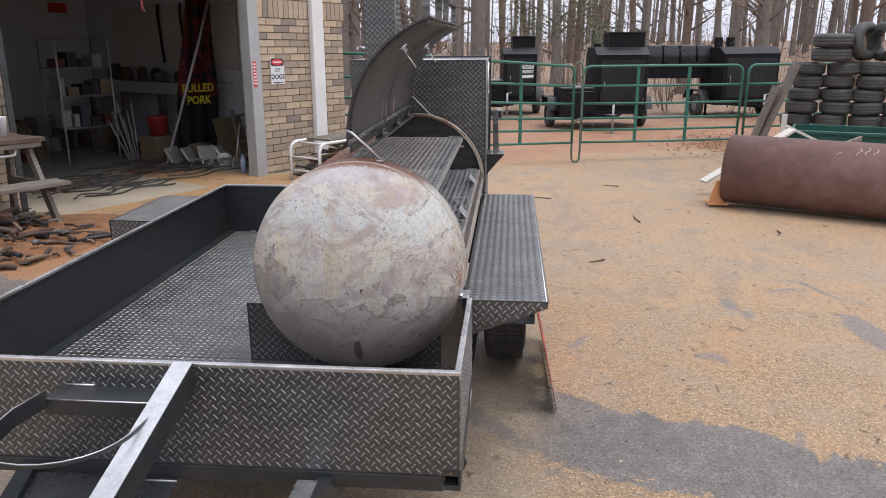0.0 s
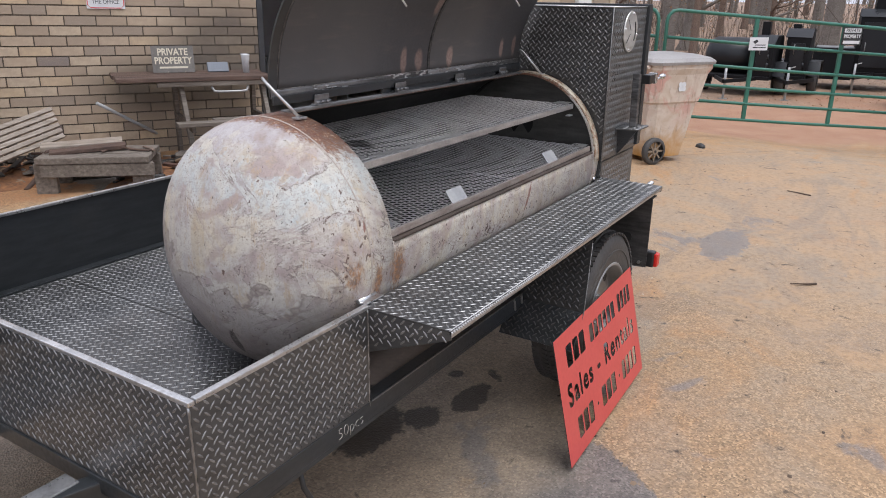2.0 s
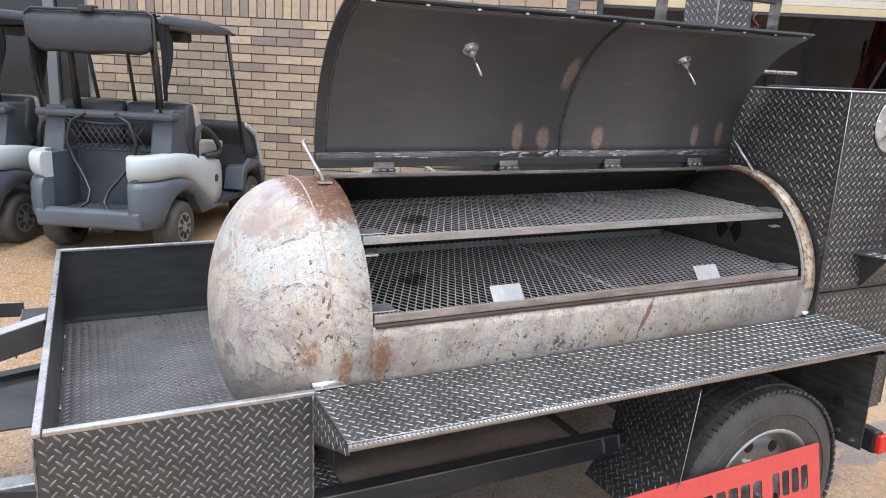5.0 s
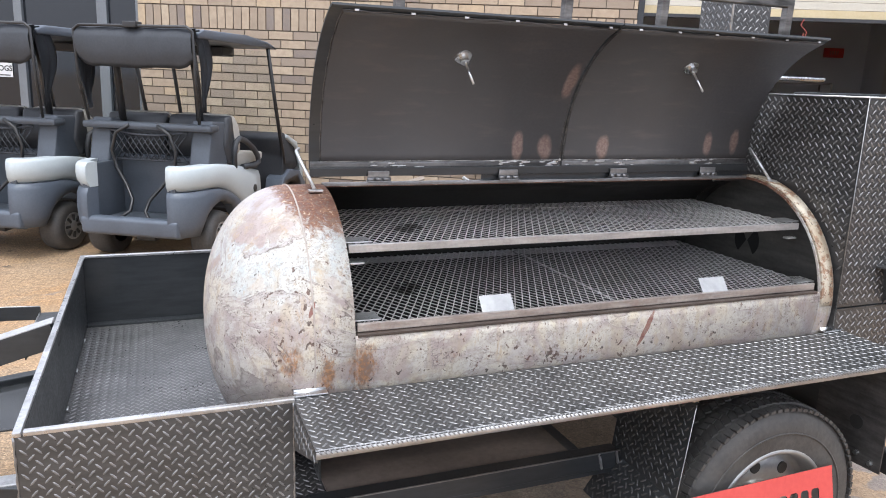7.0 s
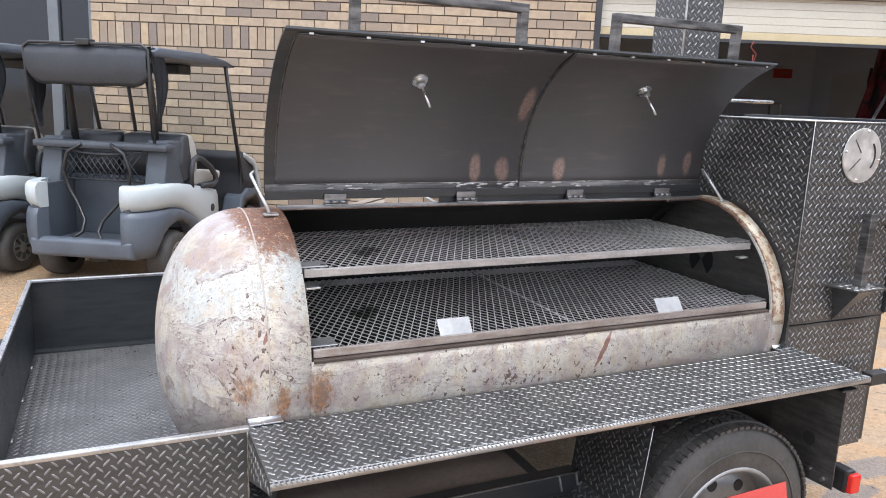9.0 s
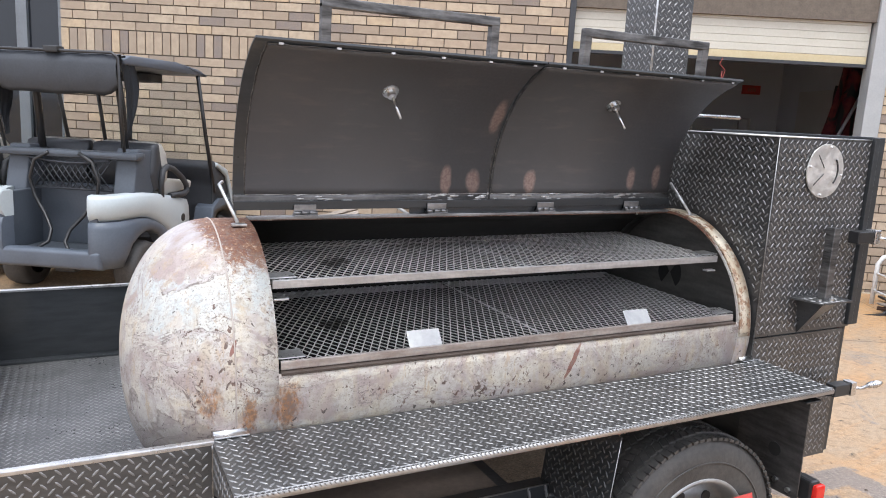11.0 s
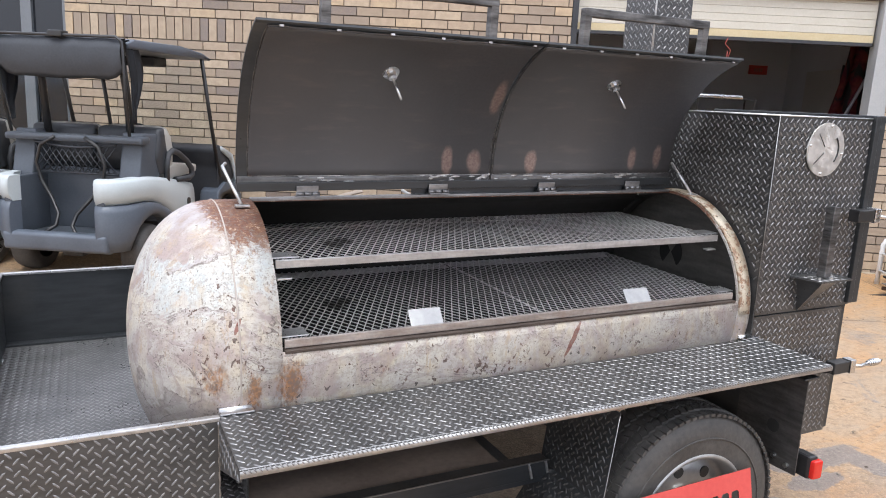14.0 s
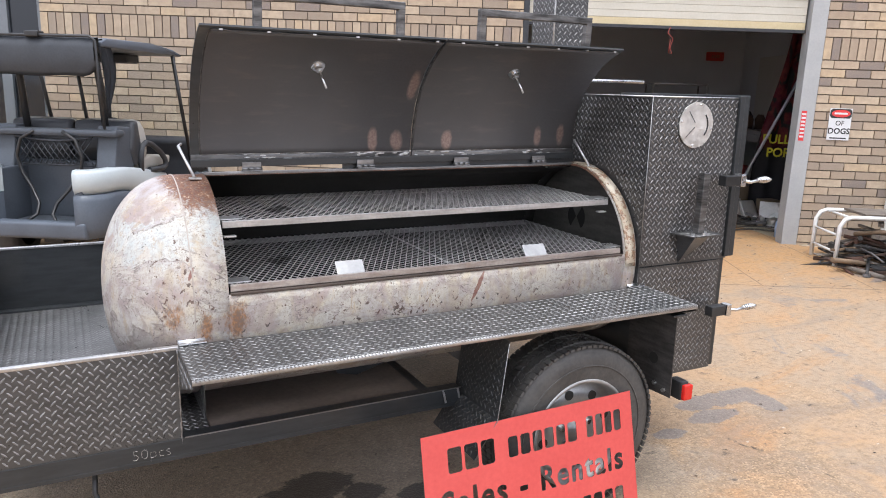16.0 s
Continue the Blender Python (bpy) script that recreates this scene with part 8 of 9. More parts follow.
# ---- junk rack before the pier ----
rack_t = thing("tube_rack", WALL @ pose(7.2, -1.05, 0), "low grey tube rack heaped with scrap metal before the pier", "rack")
for d in (0.0, 0.5):
    bm = bmesh.new()
    tube(bm, [(0, d, 0.0), (0, d, 0.42), (0.04, d, 0.49), (0.10, d, 0.51), (1.35, d, 0.51)], 0.022, 9)
    part("hoop", bm, TRIM_WHITE, rack_t)
for x in (0.12, 0.7, 1.3):
    bm = bmesh.new()
    tube(bm, [(x, 0, 0.50), (x, 0.5, 0.50)], 0.014, 7)
    part("cross_tube", bm, TRIM_WHITE, rack_t)
for z in (0.16, 0.33):
    bm = bmesh.new()
    tube(bm, [(0, 0, z), (0, 0.5, z)], 0.012, 7)
    part("end_tube", bm, TRIM_WHITE, rack_t)
bm = bmesh.new()
box(bm, (0.25, 0.04, 0.52), (1.3, 0.46, 0.545), 0.004)
part("top_board", bm, OLDWOOD, rack_t)


def heap_at(place, pieces, sx, sy, height, seed, label, lengths=(0.15, 0.6)):
    """Scrap heaped at a place given on the building's plan."""
    p = WALL @ Vector((*place, 0))
    scrap_heap(label, pieces, (p.x, p.y), (sx, sy), height, lengths, seed)


heap_at((7.85, -0.85), 190, 0.85, 0.5, 0.62, 21, "scrap metal pieces piled under and round the rack")
heap_at((7.95, -1.25), 60, 0.75, 0.35, 0.16, 22, "flat scrap lying before the rack")

# ---- inside the garage ----
def local(name, bm, material, at, label, category, group=""):
    return single(name, bm, material, WALL @ pose(*at), label, category, group)


shelf = thing("storage_shelf", WALL @ pose(6.25, 3.0, 0.023), "tall metal storage shelf loaded with dim clutter", "shelf")
for x in (0.0, 0.8):
    for y in (0.0, 0.45):
        bm = bmesh.new()
        tube(bm, [(x, y, 0), (x, y, 1.76)], 0.014, 7)
        part("upright", bm, JAMB if y == 0 else RAW, shelf)
for z in (0.5, 0.95, 1.35, 1.75):
    bm = bmesh.new()
    box(bm, (0, 0, z), (0.8, 0.45, z + 0.025), 0.003)
    part("shelf_board", bm, RAW, shelf)
rnd = random.Random(12)
GOODS = [plain("box_card", (0.14, 0.10, 0.065), (0.21, 0.155, 0.10), 8, 0.8), plain("box_slate", (0.03, 0.035, 0.045), (0.06, 0.068, 0.08), 8, 0.6), plain("box_pale", (0.22, 0.22, 0.215), (0.32, 0.32, 0.31), 8, 0.6), plain("box_dark", (0.012, 0.012, 0.012), (0.035, 0.034, 0.032), 8, 0.6), plain("box_maroon", (0.08, 0.015, 0.014), (0.13, 0.03, 0.025), 8, 0.5)]
for z in (0.525, 0.975, 1.375):
    x = 0.04
    while x < 0.68:
        w, h = rnd.uniform(0.08, 0.2), rnd.uniform(0.1, 0.32)
        bm = bmesh.new()
        box(bm, (-w / 2, -0.12, 0), (w / 2, 0.12, h), 0.01)
        local("carton", bm, rnd.choice(GOODS), (6.25 + x + w / 2, 3.22, z + 0.024, 0, 0, rnd.uniform(-8, 8)), "carton on the dim garage shelf", "box", "goods on the garage shelf")
        x += w + 0.03
bench = thing("workbench", WALL @ pose(8.05, 2.2, 0.022), "long grey workbench along the garage's side wall", "workbench")
bm = bmesh.new()
box(bm, (0.0, 0.0, 1.04), (0.60, 3.2, 1.10), 0.006)
part("top", bm, JAMB, bench)
bm = bmesh.new()
box(bm, (0.0, 0.02, 0.92), (0.03, 3.18, 1.039), 0.004)
part("apron", bm, JAMB, bench)
for y in (0.05, 1.1, 2.15, 3.1):
    bm = bmesh.new()
    box(bm, (0.02, y, 0), (0.12, y + 0.09, 0.92), 0.004)
    part("leg", bm, OLDWOOD, bench)
bm = bmesh.new()
box(bm, (0, 0, 0), (0.03, 3.3, 1.0), 0.006)
local("wall_board", bm, plain("grey_wall_board", (0.46, 0.45, 0.42), (0.58, 0.565, 0.53), 2, 0.8), (8.635, 2.0, 1.32), "pale board panel on the garage's side wall", "board")
for y in (3.25, 3.85):
    bm = bmesh.new()
    tube(bm, [(0, 0, 0), (-0.02, 0.05, 0.8), (-0.02, 0.02, 0.95)], 0.022, 6)
    local("hanging_bar", bm, INK, (8.60, y, 1.42), "dark bar hung on the side wall", "bar", "hung bars")
for k in range(9):
    w, h = rnd.uniform(0.12, 0.28), rnd.uniform(0.10, 0.3)
    bm = bmesh.new()
    lathe(bm, [(0, 0.001), (0, w * 0.5), (h * 0.7, w * 0.55), (h, w * 0.3), (h, 0.001)], "z", (0, 0, 0), 10)
    local("bench_tool", bm, rnd.choice(SCRAP), (8.3 + rnd.uniform(-0.12, 0.12), 2.4 + 0.33 * k, 1.124), "dark tool lying on the grey workbench", "tool", "tools on the bench")
for k in range(26):
    bm = bmesh.new()
    w, h = rnd.uniform(0.08, 0.3), rnd.uniform(0.1, 0.5)
    prism(bm, [(w * rnd.uniform(0.6, 1.0) * math.cos(t), w * 0.7 * rnd.uniform(0.6, 1.0) * math.sin(t), 0) for t in (2 * math.pi * i / 7 for i in range(7))], (rnd.uniform(-0.05, 0.05), 0, h))
    local("garage_junk", bm, rnd.choice(SCRAP + GOODS), (rnd.uniform(5.4, 7.8), rnd.uniform(3.2, 5.6), 0.023, 0, 0, rnd.uniform(0, 180)), "dim clutter standing on the garage floor", "clutter", "clutter in the garage")
for k in range(5):
    w, h = rnd.uniform(0.3, 0.6), rnd.uniform(0.3, 0.65)
    bm = bmesh.new()
    box(bm, (-w / 2, -0.2, 0), (w / 2, 0.2, h), 0.012)
    local("carton", bm, GOODS[(k * 2) % 4], (5.0 + 0.75 * k, rnd.uniform(4.6, 5.6), 0.016, 0, 0, rnd.uniform(-20, 20)), "large carton on the garage floor", "box", "cartons on the garage floor")

bm = bmesh.new()
box(bm, (-0.16, -0.03, -0.08), (0.16, 0.03, 0.08), 0.01)
exit_box = local("exit_sign", bm, plain("exit_red", (0.5, 0.03, 0.02), (0.6, 0.06, 0.04), 9, 0.4), (8.12, 6.16, 2.36), "small red exit box on the dim back wall", "sign")
for x in (-0.06, -0.02, 0.02, 0.06):
    bm = bmesh.new()
    box(bm, (x - 0.009, -0.034, -0.03), (x + 0.009, -0.0305, 0.03))
    part("printed_bar", bm, SCRAP[4], exit_box)

# feather banner, pole, ladder, pans near the doorway
def banner_cloth():
    n = Nodes("dark_printed_banner", 0.7)
    x, y, z = n.axes()
    red = n.ramp(n.noise(3.5, 3, 0.5, n.scaled(2.5, 1.0, 1.0), 1.0), (0.42, 0.0), (0.5, 1.0))
    up = n.ramp(n.math("MULTIPLY", z, 0.5), (0.45, 0.0), (0.5, 1.0))
    n.colour(n.mix(n.math("MULTIPLY", red, up), (0.03, 0.03, 0.036), n.ramp(n.noise(8, 3), (0.4, (0.13, 0.012, 0.035)), (0.65, (0.26, 0.05, 0.05)))))
    return n.mat


bm = bmesh.new()
rows = []
for i in range(25):
    z = 2.5 * i / 24 + 0.12
    w = 0.30 + 0.06 * math.sin(z * 2.0)
    rows.append([bm.verts.new((-w + 2 * w * k / 10 + 0.10 * z, 0.035 * math.sin(k * 1.7 + z * 1.5), z)) for k in range(11)])
for p, q in zip(rows, rows[1:]):
    for k in range(10):
        bm.faces.new((p[k], p[k + 1], q[k + 1], q[k])).smooth = True
bmesh.ops.solidify(bm, geom=bm.faces, thickness=0.003)
BANNER = (7.80, 2.10)
flag = local("feather_banner", bm, banner_cloth(), (*BANNER, 0.015), "dark feather banner with red print and yellow lettering in the doorway", "banner")
YELLOW = plain("banner_yellow", (0.55, 0.50, 0.03), (0.66, 0.60, 0.06), 9, 0.6)
words("wording", "PULLED", 0.17, YELLOW, flag, pose(0.06, -0.055, 1.06, 90, 0, 0), bold=0.004)
words("wording", "PORK", 0.17, YELLOW, flag, pose(0.06, -0.055, 0.88, 90, 0, 0), bold=0.004)
bm = bmesh.new()
tube(bm, [(7.12, 1.95, 0.025), (7.80, 1.93, 1.63), (8.12, 1.92, 2.45)], 0.020, 9)
single("banner_pole", bm, plain("grey_lilac_pole", (0.40, 0.40, 0.46), (0.50, 0.50, 0.56), 6, 0.4, 0.3), WALL, "long pale metal pole leaning in the doorway", "pole")
ladder = thing("step_ladder", WALL @ pose(7.60, 0.85, 0.02) @ Matrix.Diagonal((0.8, 0.8, 0.75, 1)), "small grey step ladder standing inside the doorway", "ladder")
for s in (0, 1):
    bm = bmesh.new()
    beam(bm, (0.42 * s, 0, 0), (0.42 * s - 0.05 * s + 0.02, 0.22, 1.05), 0.03, 0.06, 0.004)
    part("rail", bm, RAW, ladder)
for k in range(4):
    bm = bmesh.new()
    box(bm, (0.01, 0.045 * k, 0.22 + 0.24 * k), (0.41, 0.045 * k + 0.09, 0.245 + 0.24 * k), 0.004)
    part("step", bm, RAW, ladder)
for k, (s, d, rot) in enumerate(((7.42, 1.7, 25), (7.62, 1.62, -20), (7.85, 1.5, 30), (7.25, 1.85, 10))):
    bm = bmesh.new()
    box(bm, (-0.13, -0.015, 0), (0.13, 0.015, 0.27), 0.01)
    box(bm, (-0.115, -0.02, 0.02), (0.115, -0.016, 0.25))
    local("steel_pan", bm, BRUSHED, (s, d, 0.02, -32, 0, rot), "shiny steel pan propped among the clutter", "pan", "steel pans")
for k in range(6):
    bm = bmesh.new()
    tube(bm, [(0, 0, 0.02), (0.05 * k - 0.2, 0.12, 0.62 + 0.12 * (k % 3))], 0.012, 8)
    local("white_pipe", bm, GOODS[2], (6.95 + 0.03 * k, 2.6, 0.023), "white plastic pipe standing in a bundle", "pipe", "bundled pipes")
bm = bmesh.new()
box(bm, (-0.33, -0.006, 0), (0.33, 0.006, 0.62), 0.003)
local("cardboard_sheet", bm, GOODS[0], (8.25, 1.75, 0.022, -14, 0, 12), "brown cardboard sheet leaning behind the pans", "cardboard")
bm = bmesh.new()
box(bm, (-0.12, -0.10, 0), (0.12, 0.10, 0.24), 0.008)
local("carton", bm, GOODS[0], (7.72, 1.95, 0.022, 0, 0, 20), "small brown carton among the pans", "box")
for k, (a, d, r) in enumerate(((7.45, 1.05, 0.10), (7.58, 1.22, 0.12), (7.70, 1.02, 0.09), (7.36, 1.32, 0.08), (7.52, 0.86, 0.07))):
    bm = bmesh.new()
    bmesh.ops.create_icosphere(bm, subdivisions=2, radius=r)
    for v in bm.verts:
        v.co *= 0.72 + 0.5 * abs(math.sin(v.co.x * 60 + k) * math.cos(v.co.y * 47 + 2 * k))
        v.co.z = max(-0.5 * r, v.co.z)
    local("crumpled_sheet", bm, (BRUSHED, TRIM_WHITE, GOODS[0])[k % 3], (a, d, 0.022 + 0.5 * r, 0, 0, 50 * k), "crumpled pale sheet in the doorway clutter", "scrap", "crumpled sheets")
bm = bmesh.new()
tube(bm, [(0, 0, 0.02), (0.22, 0.1, 0.62)], 0.012, 7)
box(bm, (-0.07, -0.02, 0.0), (0.05, 0.01, 0.16), 0.006, pose(0, 0, 0, 0, 18, 0))
local("spade", bm, BRUSHED, (7.42, 0.80, 0.022), "small steel spade leaning in the doorway", "spade")
bm = bmesh.new()
box(bm, (-0.2, -0.17, 0), (0.2, 0.17, 0.355), 0.01)
local("carton", bm, GOODS[0], (7.40, 2.52, 0.023, 0, 0, 8), "brown carton under the red bucket", "box")
bm = bmesh.new()
lathe(bm, [(0, 0.001), (0, 0.13), (0.28, 0.16), (0.29, 0.165), (0.27, 0.15), (0.02, 0.12), (0.02, 0.001)], "z", (0, 0, 0), 24)
local("red_bucket", bm, plain("dull_red_plastic", (0.22, 0.015, 0.015), (0.3, 0.03, 0.03), 6, 0.5), (7.42, 2.5, 0.38), "red plastic bucket on the garage floor", "bucket")
bm = bmesh.new()
lathe(bm, [(0, 0.001), (0, 0.036), (0.17, 0.038), (0.22, 0.014), (0.25, 0.014), (0.25, 0.001)], "z", (0, 0, 0), 16)
local("water_bottle", bm, plain("blue_bottle", (0.20, 0.28, 0.42), (0.35, 0.42, 0.55), 9, 0.2), (7.24, 0.42, 0.021), "blue plastic water bottle on the garage floor", "bottle")
for k in range(34):
    y0 = rnd.uniform(0.5, 2.4)
    x0, ln = rnd.uniform(4.6, 6.9), rnd.uniform(0.6, 1.6)
    bm = bmesh.new()
    tube(bm, [(x0 + ln * i / 10, y0 + 0.09 * math.sin(i * 0.9 + k), 0.033 + 0.012 * (k % 3)) for i in range(11)], 0.010, 6)
    single("hose", bm, plain("dusty_hose", (0.03, 0.028, 0.025), (0.08, 0.07, 0.06), 9, 0.7) if k == 0 else bpy.data.materials["dusty_hose"], WALL, "dusty black hose lying across the doorway", "hose", "hoses on the floor")
heap_at((7.35, 1.4), 30, 0.45, 0.4, 0.10, 31, "small metal clutter on the garage floor", (0.06, 0.3))

# ---- woods ----
LEAFBROWN = Nodes("dry_brown_leaves", 0.8)
LEAFBROWN.colour(LEAFBROWN.ramp(LEAFBROWN.island(), (0.0, (0.22, 0.11, 0.05)), (0.5, (0.32, 0.18, 0.085)), (1.0, (0.16, 0.085, 0.045))))
LEAFBROWN = LEAFBROWN.mat
PINE = Nodes("pine_green", 0.8)
PINE.colour(PINE.ramp(PINE.island(), (0.0, (0.045, 0.07, 0.03)), (1.0, (0.09, 0.115, 0.045))))
PINE = PINE.mat


def leaf_bits(verts, faces, centre, spread, count, size, rnd):
    for _ in range(count):
        c = np.array(centre) + np.array([rnd.gauss(0, s) for s in spread])
        a, b = np.array([rnd.uniform(-1, 1) for _ in range(3)]), np.array([rnd.uniform(-1, 1) for _ in range(3)])
        a, b = a / np.linalg.norm(a) * size, b / np.linalg.norm(b) * size * 0.6
        k = len(verts)
        verts.extend((c - a, c + b, c + a, c - b))
        faces.append((k, k + 1, k + 2, k + 3))


def tree(m, seed, label, radius=0.16, height=13.0, leafy=0, bark=None, green=False):
    rnd = random.Random(seed)
    t = thing("tree", m, label, "tree", "woods beyond the yard")
    bm = bmesh.new()
    lean = (rnd.uniform(-0.03, 0.03), rnd.uniform(-0.03, 0.03))
    bend = rnd.uniform(0, 6)
    mid_ = lambda z: Vector((lean[0] * z + 0.07 * math.sin(z * 0.5 + bend) - 0.07 * math.sin(bend), lean[1] * z + 0.07 * math.cos(z * 0.45 + bend) - 0.07 * math.cos(bend), z))
    zs = [-0.3, 0.0, 0.25, 1, 2, 3.5, 5, 7, 9, 11, height]
    tube(bm, [mid_(z) for z in zs], [radius * (1.55 if z <= 0 else 1.18 if z < 0.5 else max(0.12, 1 - 0.8 * z / height)) for z in zs], 9)
    tips = []
    for k in range(rnd.randint(7, 11)):
        z = rnd.uniform(1.6, height - 2) if k > 3 else rnd.uniform(1.2, 5.5)
        p = mid_(z)
        a = rnd.uniform(0, 2 * math.pi)
        ln = rnd.uniform(0.9, 2.6)
        up = rnd.uniform(0.15, 0.9)
        q = p + Vector((math.cos(a), math.sin(a), up)) * ln * 0.5
        e = q + Vector((math.cos(a + rnd.uniform(-0.6, 0.6)), math.sin(a + rnd.uniform(-0.6, 0.6)), up + 0.2)) * ln * 0.5
        tube(bm, [p, q, e], [radius * 0.28, radius * 0.17, radius * 0.05], 5)
        for _ in range(4):
            s = q + (e - q) * rnd.random()
            f = s + Vector((rnd.uniform(-1, 1), rnd.uniform(-1, 1), rnd.uniform(0, 1))) * rnd.uniform(0.3, 0.8)
            tube(bm, [s, (s + f) / 2 + Vector((0, 0, 0.05)), f], [radius * 0.07, radius * 0.05, radius * 0.02], 4)
            tips.append(f)
        tips.append(e)
    part("trunk", bm, bark or BARK, t)
    verts, faces = [], []
    for p in tips:
        leaf_bits(verts, faces, p, (0.3, 0.3, 0.25), leafy, 0.045, rnd)
    if verts:
        me = bpy.data.meshes.new("crown")
        me.from_pydata([tuple(v) for v in verts], [], faces)
        me.materials.append(PINE if green else LEAFBROWN)
        ob = new("crown", me)
        ob.parent = t
    return t


rnd = random.Random(77)
kinds = []
for k in range(9):
    kinds.append(tree(facing(26 + 1.7 * k, -9 + 2.3 * k, 0), 100 + k, ("bare grey-barked tree in the winter woods", "tall brown-barked pine trunk in the woods", "bare tree with a few dry brown leaves")[k % 3], rnd.uniform(0.14, 0.32), rnd.uniform(11, 15), (0, 3, 9)[k % 3], BARKBROWN if k % 3 == 1 else BARK))
placed = 0
while placed < 72:
    a, d = math.radians(rnd.uniform(-46, 30)), 22 + 38 * rnd.random() ** 0.8
    x, y = d * math.cos(a), d * math.sin(a)
    if x < 20 or (x < 24 and -9 < y < 4):
        continue
    s = rnd.uniform(0.8, 1.25)
    copy_thing(kinds[placed % 9], pose(x, y, fall(x, y), 0, 0, rnd.uniform(0, 360)) @ Matrix.Diagonal((s, s, s, 1)))
    placed += 1
tree(facing(23.5, -1.9, 0), 301, "young green pine among bare trunks", 0.05, 4.2, 70, BARK, True)

# far trunks, brush and the twigs overhead, too many to count
TWIGS = plain("grey_brown_twigs", (0.055, 0.042, 0.033), (0.12, 0.092, 0.072), 3, 0.9)
verts, faces = [], []
for _ in range(1000):
    a, d = math.radians(rnd.uniform(-50, 34)), rnd.uniform(21, 48)
    x, y = d * math.cos(a), d * math.sin(a)
    p = np.array((x, y, fall(x, y) + rnd.uniform(1.2, 9.0)))
    for _ in range(5):
        ang = rnd.uniform(0, 6.28)
        ln = rnd.uniform(0.4, 1.6)
        q = p + np.array((math.cos(ang), math.sin(ang), rnd.uniform(-0.1, 0.9))) * ln
        w = rnd.uniform(0.006, 0.015)
        k = len(verts)
        verts.extend(tuple(v) for v in (p + (0, -w, w), p + (0, w, -w), q + (0, w / 4, 0), q - (0, w / 4, 0)))
        faces.append((k, k + 1, k + 2, k + 3))
        if rnd.random() < 0.5:
            p = q
me = bpy.data.meshes.new("twigs")
me.from_pydata(verts, [], faces)
me.materials.append(TWIGS)
tagged(new("twigs", me), "tangle of thin bare twigs among the trees", "twigs", kind="stuff")
verts, faces = [], []
for _ in range(300):
    a, d = math.radians(rnd.uniform(-55, 38)), rnd.uniform(42, 95)
    x, y = d * math.cos(a), d * math.sin(a)
    r, h, z = rnd.uniform(0.04, 0.15), rnd.uniform(9, 18), fall(x, y)
    lx, ly = rnd.uniform(-0.6, 0.6), rnd.uniform(-0.6, 0.6)
    k = len(verts)
    for zz, q in ((z - 0.3, 1.2), (z + h * 0.5, 0.8), (z + h, 0.25)):
        f = (zz - z) / h
        verts.extend((x + lx * f + r * q * math.cos(t), y + ly * f + r * q * math.sin(t), zz) for t in (2 * math.pi * i / 5 for i in range(5)))
    for j in (0, 5):
        faces.extend((k + j + i, k + j + (i + 1) % 5, k + j + 5 + (i + 1) % 5, k + j + 5 + i) for i in range(5))
me = bpy.data.meshes.new("far_trunks")
me.from_pydata(verts, [], faces)
me.materials.append(BARK)
tagged(new("far_trunks", me), "dense grey trunks deep in the winter woods", "woods", kind="stuff")
verts, faces = [], []
for _ in range(1500):
    a, d = math.radians(rnd.uniform(-50, 32)), rnd.uniform(21, 60)
    x, y = d * math.cos(a), d * math.sin(a)
    z = fall(x, y)
    p = np.array((x, y, z))
    for _ in range(4):
        q = p + np.array((rnd.uniform(-0.5, 0.5), rnd.uniform(-0.5, 0.5), rnd.uniform(0.4, 2.2)))
        k = len(verts)
        w = 0.007
        verts.extend((p + (0, -w, 0), p + (0, w, 0), q + (0, w / 3, 0), q - (0, w / 3, 0)))
        faces.append((k, k + 1, k + 2, k + 3))
me = bpy.data.meshes.new("brush")
me.from_pydata([tuple(v) for v in verts], [], faces)
me.materials.append(TWIGS)
tagged(new("brush", me), "thin bare brush and saplings under the trees", "brush", kind="stuff")
verts, faces = [], []
for _ in range(1300):
    a, d = math.radians(rnd.uniform(-50, 32)), rnd.uniform(22, 60)
    x, y = d * math.cos(a), d * math.sin(a)
    leaf_bits(verts, faces, (x, y, fall(x, y) + rnd.uniform(0.2, 9.0)), (0.7, 0.7, 0.5), 14, 0.05, rnd)
me = bpy.data.meshes.new("dry_leaves")
me.from_pydata([tuple(v) for v in verts], [], faces)
me.materials.append(LEAFBROWN)
tagged(new("dry_leaves", me), "dry brown leaves still hanging in the understorey", "leaves", kind="stuff")
# fallen leaves and chips on the ground near the gate
verts, faces = [], []
for _ in range(5200):
    if rnd.random() < 0.35:
        x, y = rnd.gauss(14.3, 0.9), rnd.gauss(-4.9, 0.7)
    else:
        x, y = 16 + 14 * rnd.random(), rnd.uniform(-16, 6)
    c = np.array((x, y, fall(x, y) + 0.012))
    a = rnd.uniform(0, 6.3)
    s = rnd.uniform(0.015, 0.035)
    k = len(verts)
    for t, zz in ((0, 0), (1.6, 0.02), (3.1, 0.005), (4.7, 0.018)):
        verts.append(tuple(c + (s * math.cos(a + t), s * 0.7 * math.sin(a + t), zz)))
    faces.append((k, k + 1, k + 2, k + 3))
me = bpy.data.meshes.new("fallen_leaves")
me.from_pydata(verts, [], faces)
me.materials.append(LEAFBROWN)
tagged(new("fallen_leaves", me), "fallen brown leaves and chips round the gate", "leaves", kind="stuff")

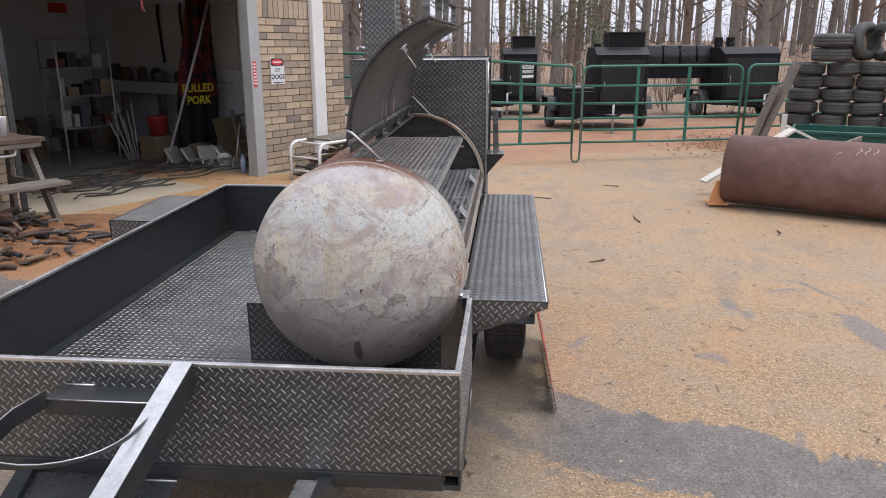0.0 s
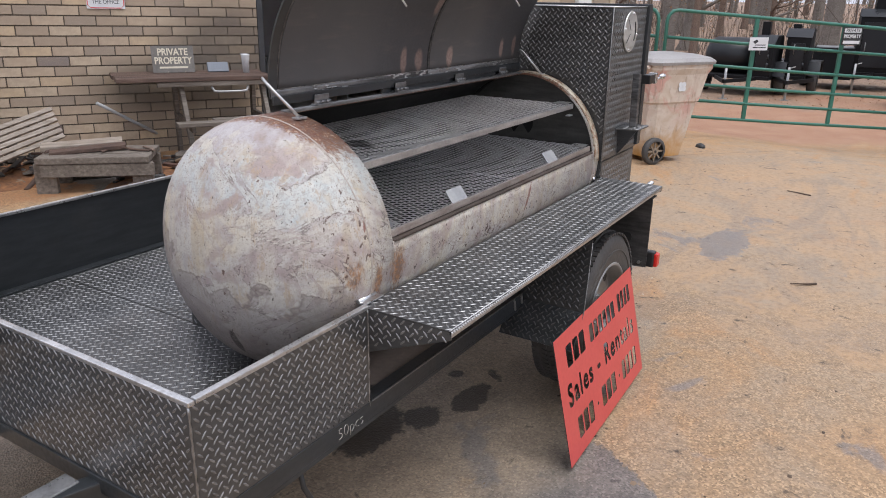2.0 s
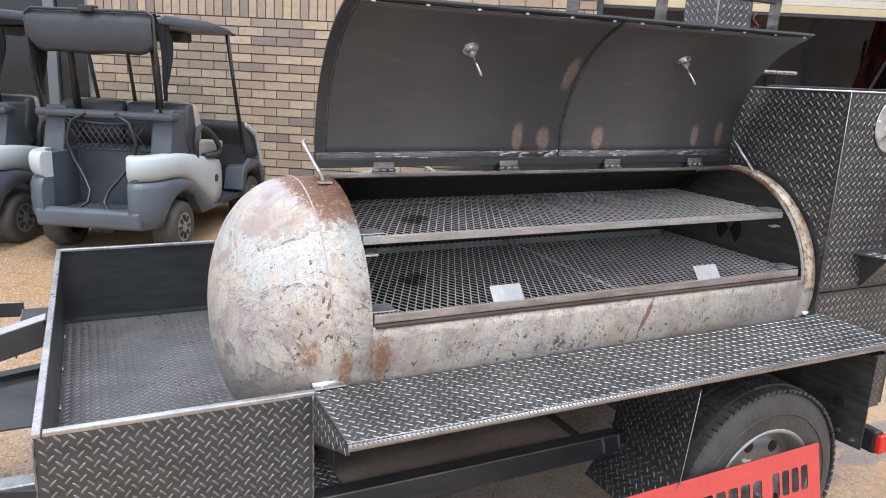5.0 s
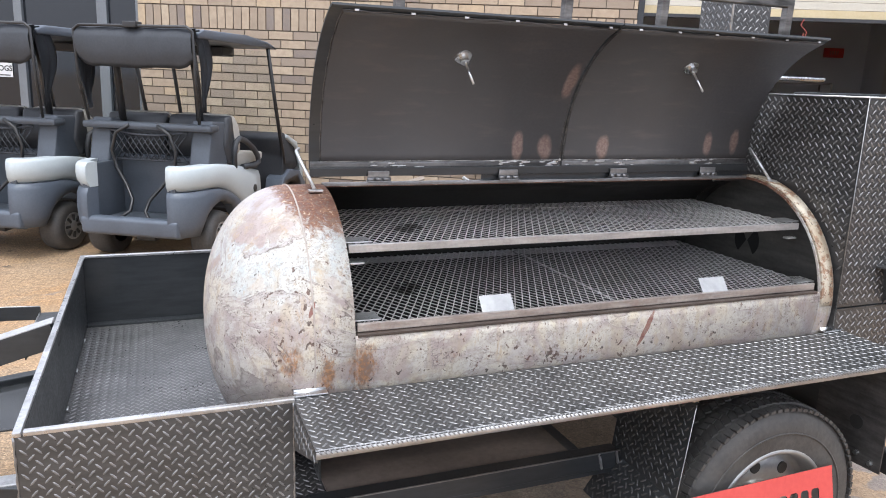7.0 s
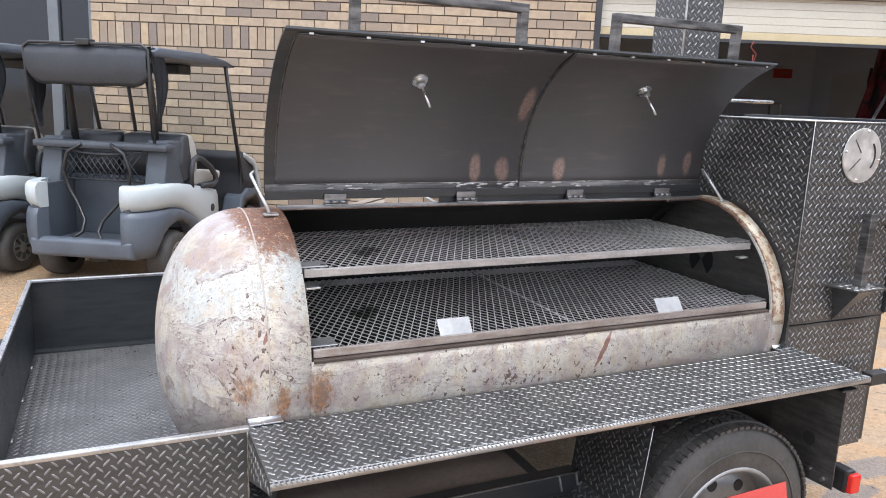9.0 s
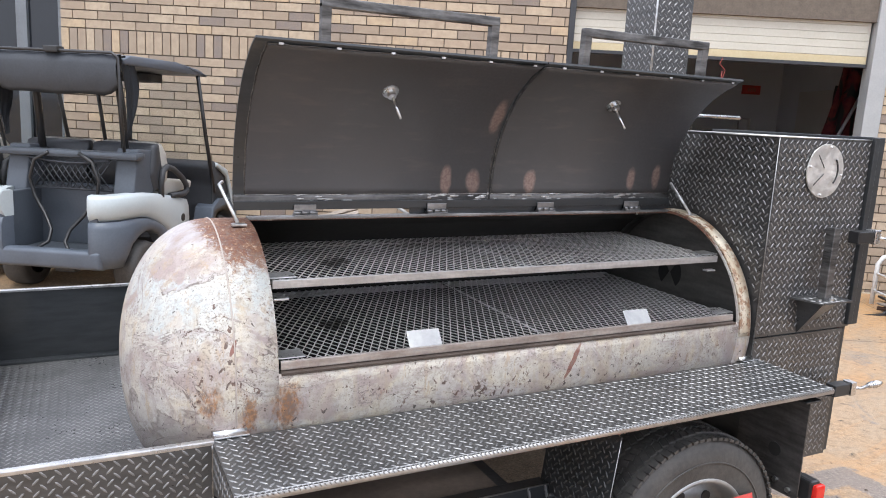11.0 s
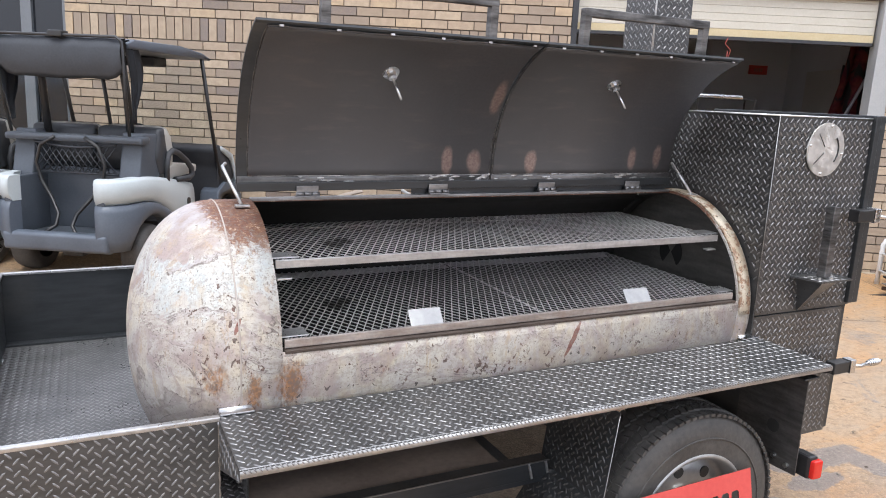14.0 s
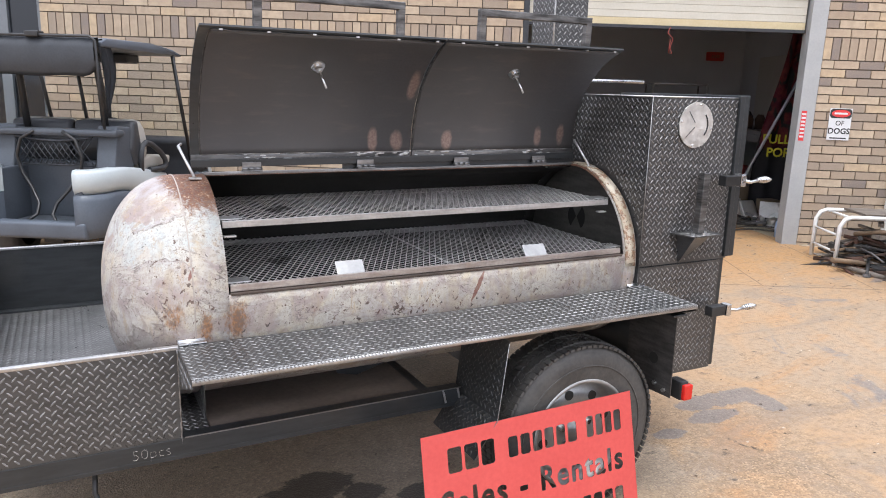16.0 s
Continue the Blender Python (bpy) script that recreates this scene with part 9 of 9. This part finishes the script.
# ---- chips and grit strewn over the yard ----
rnd = random.Random(91)
verts, faces = [], []
for _ in range(1300):
    x, y = rnd.uniform(-2.5, 9.5), rnd.uniform(-5.5, 3.5)
    if 0 < x < 3 and 0 < y < 1.9:
        continue
    z, sz, h = fall(x, y), rnd.uniform(0.003, 0.011) * (1.8 if rnd.random() < 0.06 else 1), rnd.uniform(0.002, 0.006)
    a = rnd.uniform(0, 6.28)
    k = len(verts)
    ring = [(x + sz * rnd.uniform(0.6, 1.5) * math.cos(a + t), y + sz * rnd.uniform(0.5, 1.0) * math.sin(a + t), z) for t in (0, 1.2, 2.5, 3.7, 5.0)]
    verts.extend(ring)
    verts.append((x, y, z + h))
    faces.extend((k + i, k + (i + 1) % 5, k + 5) for i in range(5))
GRIT = Nodes("yard_chips", 0.85)
GRIT.colour(GRIT.ramp(GRIT.island(), (0.0, (0.05, 0.035, 0.025)), (0.4, (0.11, 0.075, 0.05)), (0.75, (0.28, 0.2, 0.13)), (1.0, (0.5, 0.43, 0.34))))
me = bpy.data.meshes.new("grit")
me.from_pydata(verts, [], faces)
me.materials.append(GRIT.mat)
tagged(new("grit", me), "small dark chips and pale grit strewn on the yard", "grit", kind="stuff")
TWIG = plain("dry_twig", (0.05, 0.032, 0.022), (0.10, 0.065, 0.045), 20, 0.9)
for x, y, ln in ((6.3, -0.6, 0.22), (5.2, -1.4, 0.30), (7.4, -1.5, 0.2), (3.9, -0.9, 0.16), (4.95, -2.6, 0.18)):
    bm = bmesh.new()
    tube(bm, [(0, 0, 0.006), (ln * 0.5, 0.02, 0.012), (ln, -0.01, 0.006)], (0.007, 0.006, 0.003), 5)
    single("twig", bm, TWIG, pose(x, y, fall(x, y), 0, 0, rnd.uniform(0, 180)), "thin dry brown twig lying on the yard", "twig", "twigs on the yard")
for x, y in ((8.45, 0.88),):
    bm = bmesh.new()
    lathe(bm, [(0.0, 0.001), (0.0, 0.07), (0.03, 0.06), (0.05, 0.02), (0.055, 0.001)], "z", (0, 0, 0), 9)
    single("rag", bm, SCRAP[1], pose(x, y, fall(x, y), 0, 0, 30) @ Matrix.Diagonal((1.5, 0.8, 1, 1)), "small dark rag dropped on the yard", "rag", "rags on the yard")
# chalk strokes on the rusty pipe
pipe_m = pose(6.26, -2.50, 0.0, 0, 0, -119)
for x, a0, a1 in ((1.22, 118, 134), (1.29, 114, 132), (1.36, 117, 133), (1.05, 128, 134)):
    bm = bmesh.new()
    tube(bm, [(x + 0.02 * math.sin(i), -0.3665 * math.cos(math.radians(180 - (a0 + (a1 - a0) * i / 6))), 0.365 + 0.3665 * math.sin(math.radians(a0 + (a1 - a0) * i / 6))) for i in range(7)], 0.004, 5)
    single("chalk_mark", bm, CHALK, pipe_m, "pale chalk stroke on the rusty pipe", "chalk mark", "chalk on the pipe")


# ---- bricks ----
def brick_mesh(w, h):
    bm = bmesh.new()
    box(bm, (-w / 2, -0.002, -h / 2), (w / 2, 0.03, h / 2), 0)
    me = bpy.data.meshes.new("brick")
    solid(bm).to_mesh(me)
    bm.free()
    me.materials.append(BRICK)
    return me


def lay(wall, s0, s1, keep):
    """Running bond with one soldier course; bricks inside keep are objects of their own."""
    full, half_, soldier = brick_mesh(LONG - 0.011, COURSE - 0.012), brick_mesh(LONG / 2 - 0.011, COURSE - 0.012), brick_mesh(COURSE - 0.012, 0.222)
    rest = bmesh.new()
    spots = []
    zs = [2.04 - COURSE * (k + 0.5) for k in range(26)] + [2.275 + COURSE * (k + 0.5) for k in range(12)]
    for z in zs:
        shift = LONG / 2 if round((z - 2.04) / COURSE - 0.5) % 2 else 0.0
        if z > 2.2:
            shift = LONG / 2 if round((z - 2.275) / COURSE - 0.5) % 2 else 0.0
        s = s0 - shift
        while s < s1 - 0.02:
            a, b = max(s, s0), min(s + LONG, s1)
            if b - a > 0.03:
                spots.append(((a + b) / 2, z, b - a - 0.011, COURSE - 0.012))
            s += LONG
    s = s0
    while s < s1 - 0.03:
        spots.append((s + COURSE / 2, 2.1575, COURSE - 0.012, 0.222))
        s += COURSE
    rnd = random.Random(int(s0 * 10))
    made = 0
    for s, z, w, h in spots:
        out = rnd.uniform(-0.0015, 0.0015)
        if keep(s, z) and made < 300:
            whole = abs(w - LONG + 0.011) < 0.002
            me = soldier if h > 0.2 else full if whole else brick_mesh(w, h)
            ob = new("brick", me)
            ob.parent = wall
            ob.matrix_basis = Matrix.Translation((s, out, z))
            made += 1
        else:
            box(rest, (s - w / 2, out - 0.002, z - h / 2), (s + w / 2, 0.03, z + h / 2))
    ob = part("brick_rest", rest, BRICK, wall)
    ob["kind"] = "stuff"


lay(west, -1.2, GAR_L, lambda s, z: 0.6 < s < 3.1 and 0.35 < z < 2.3)
lay(east, GAR_R + 0.17, 8.87, lambda s, z: 0.2 < z < 2.4)
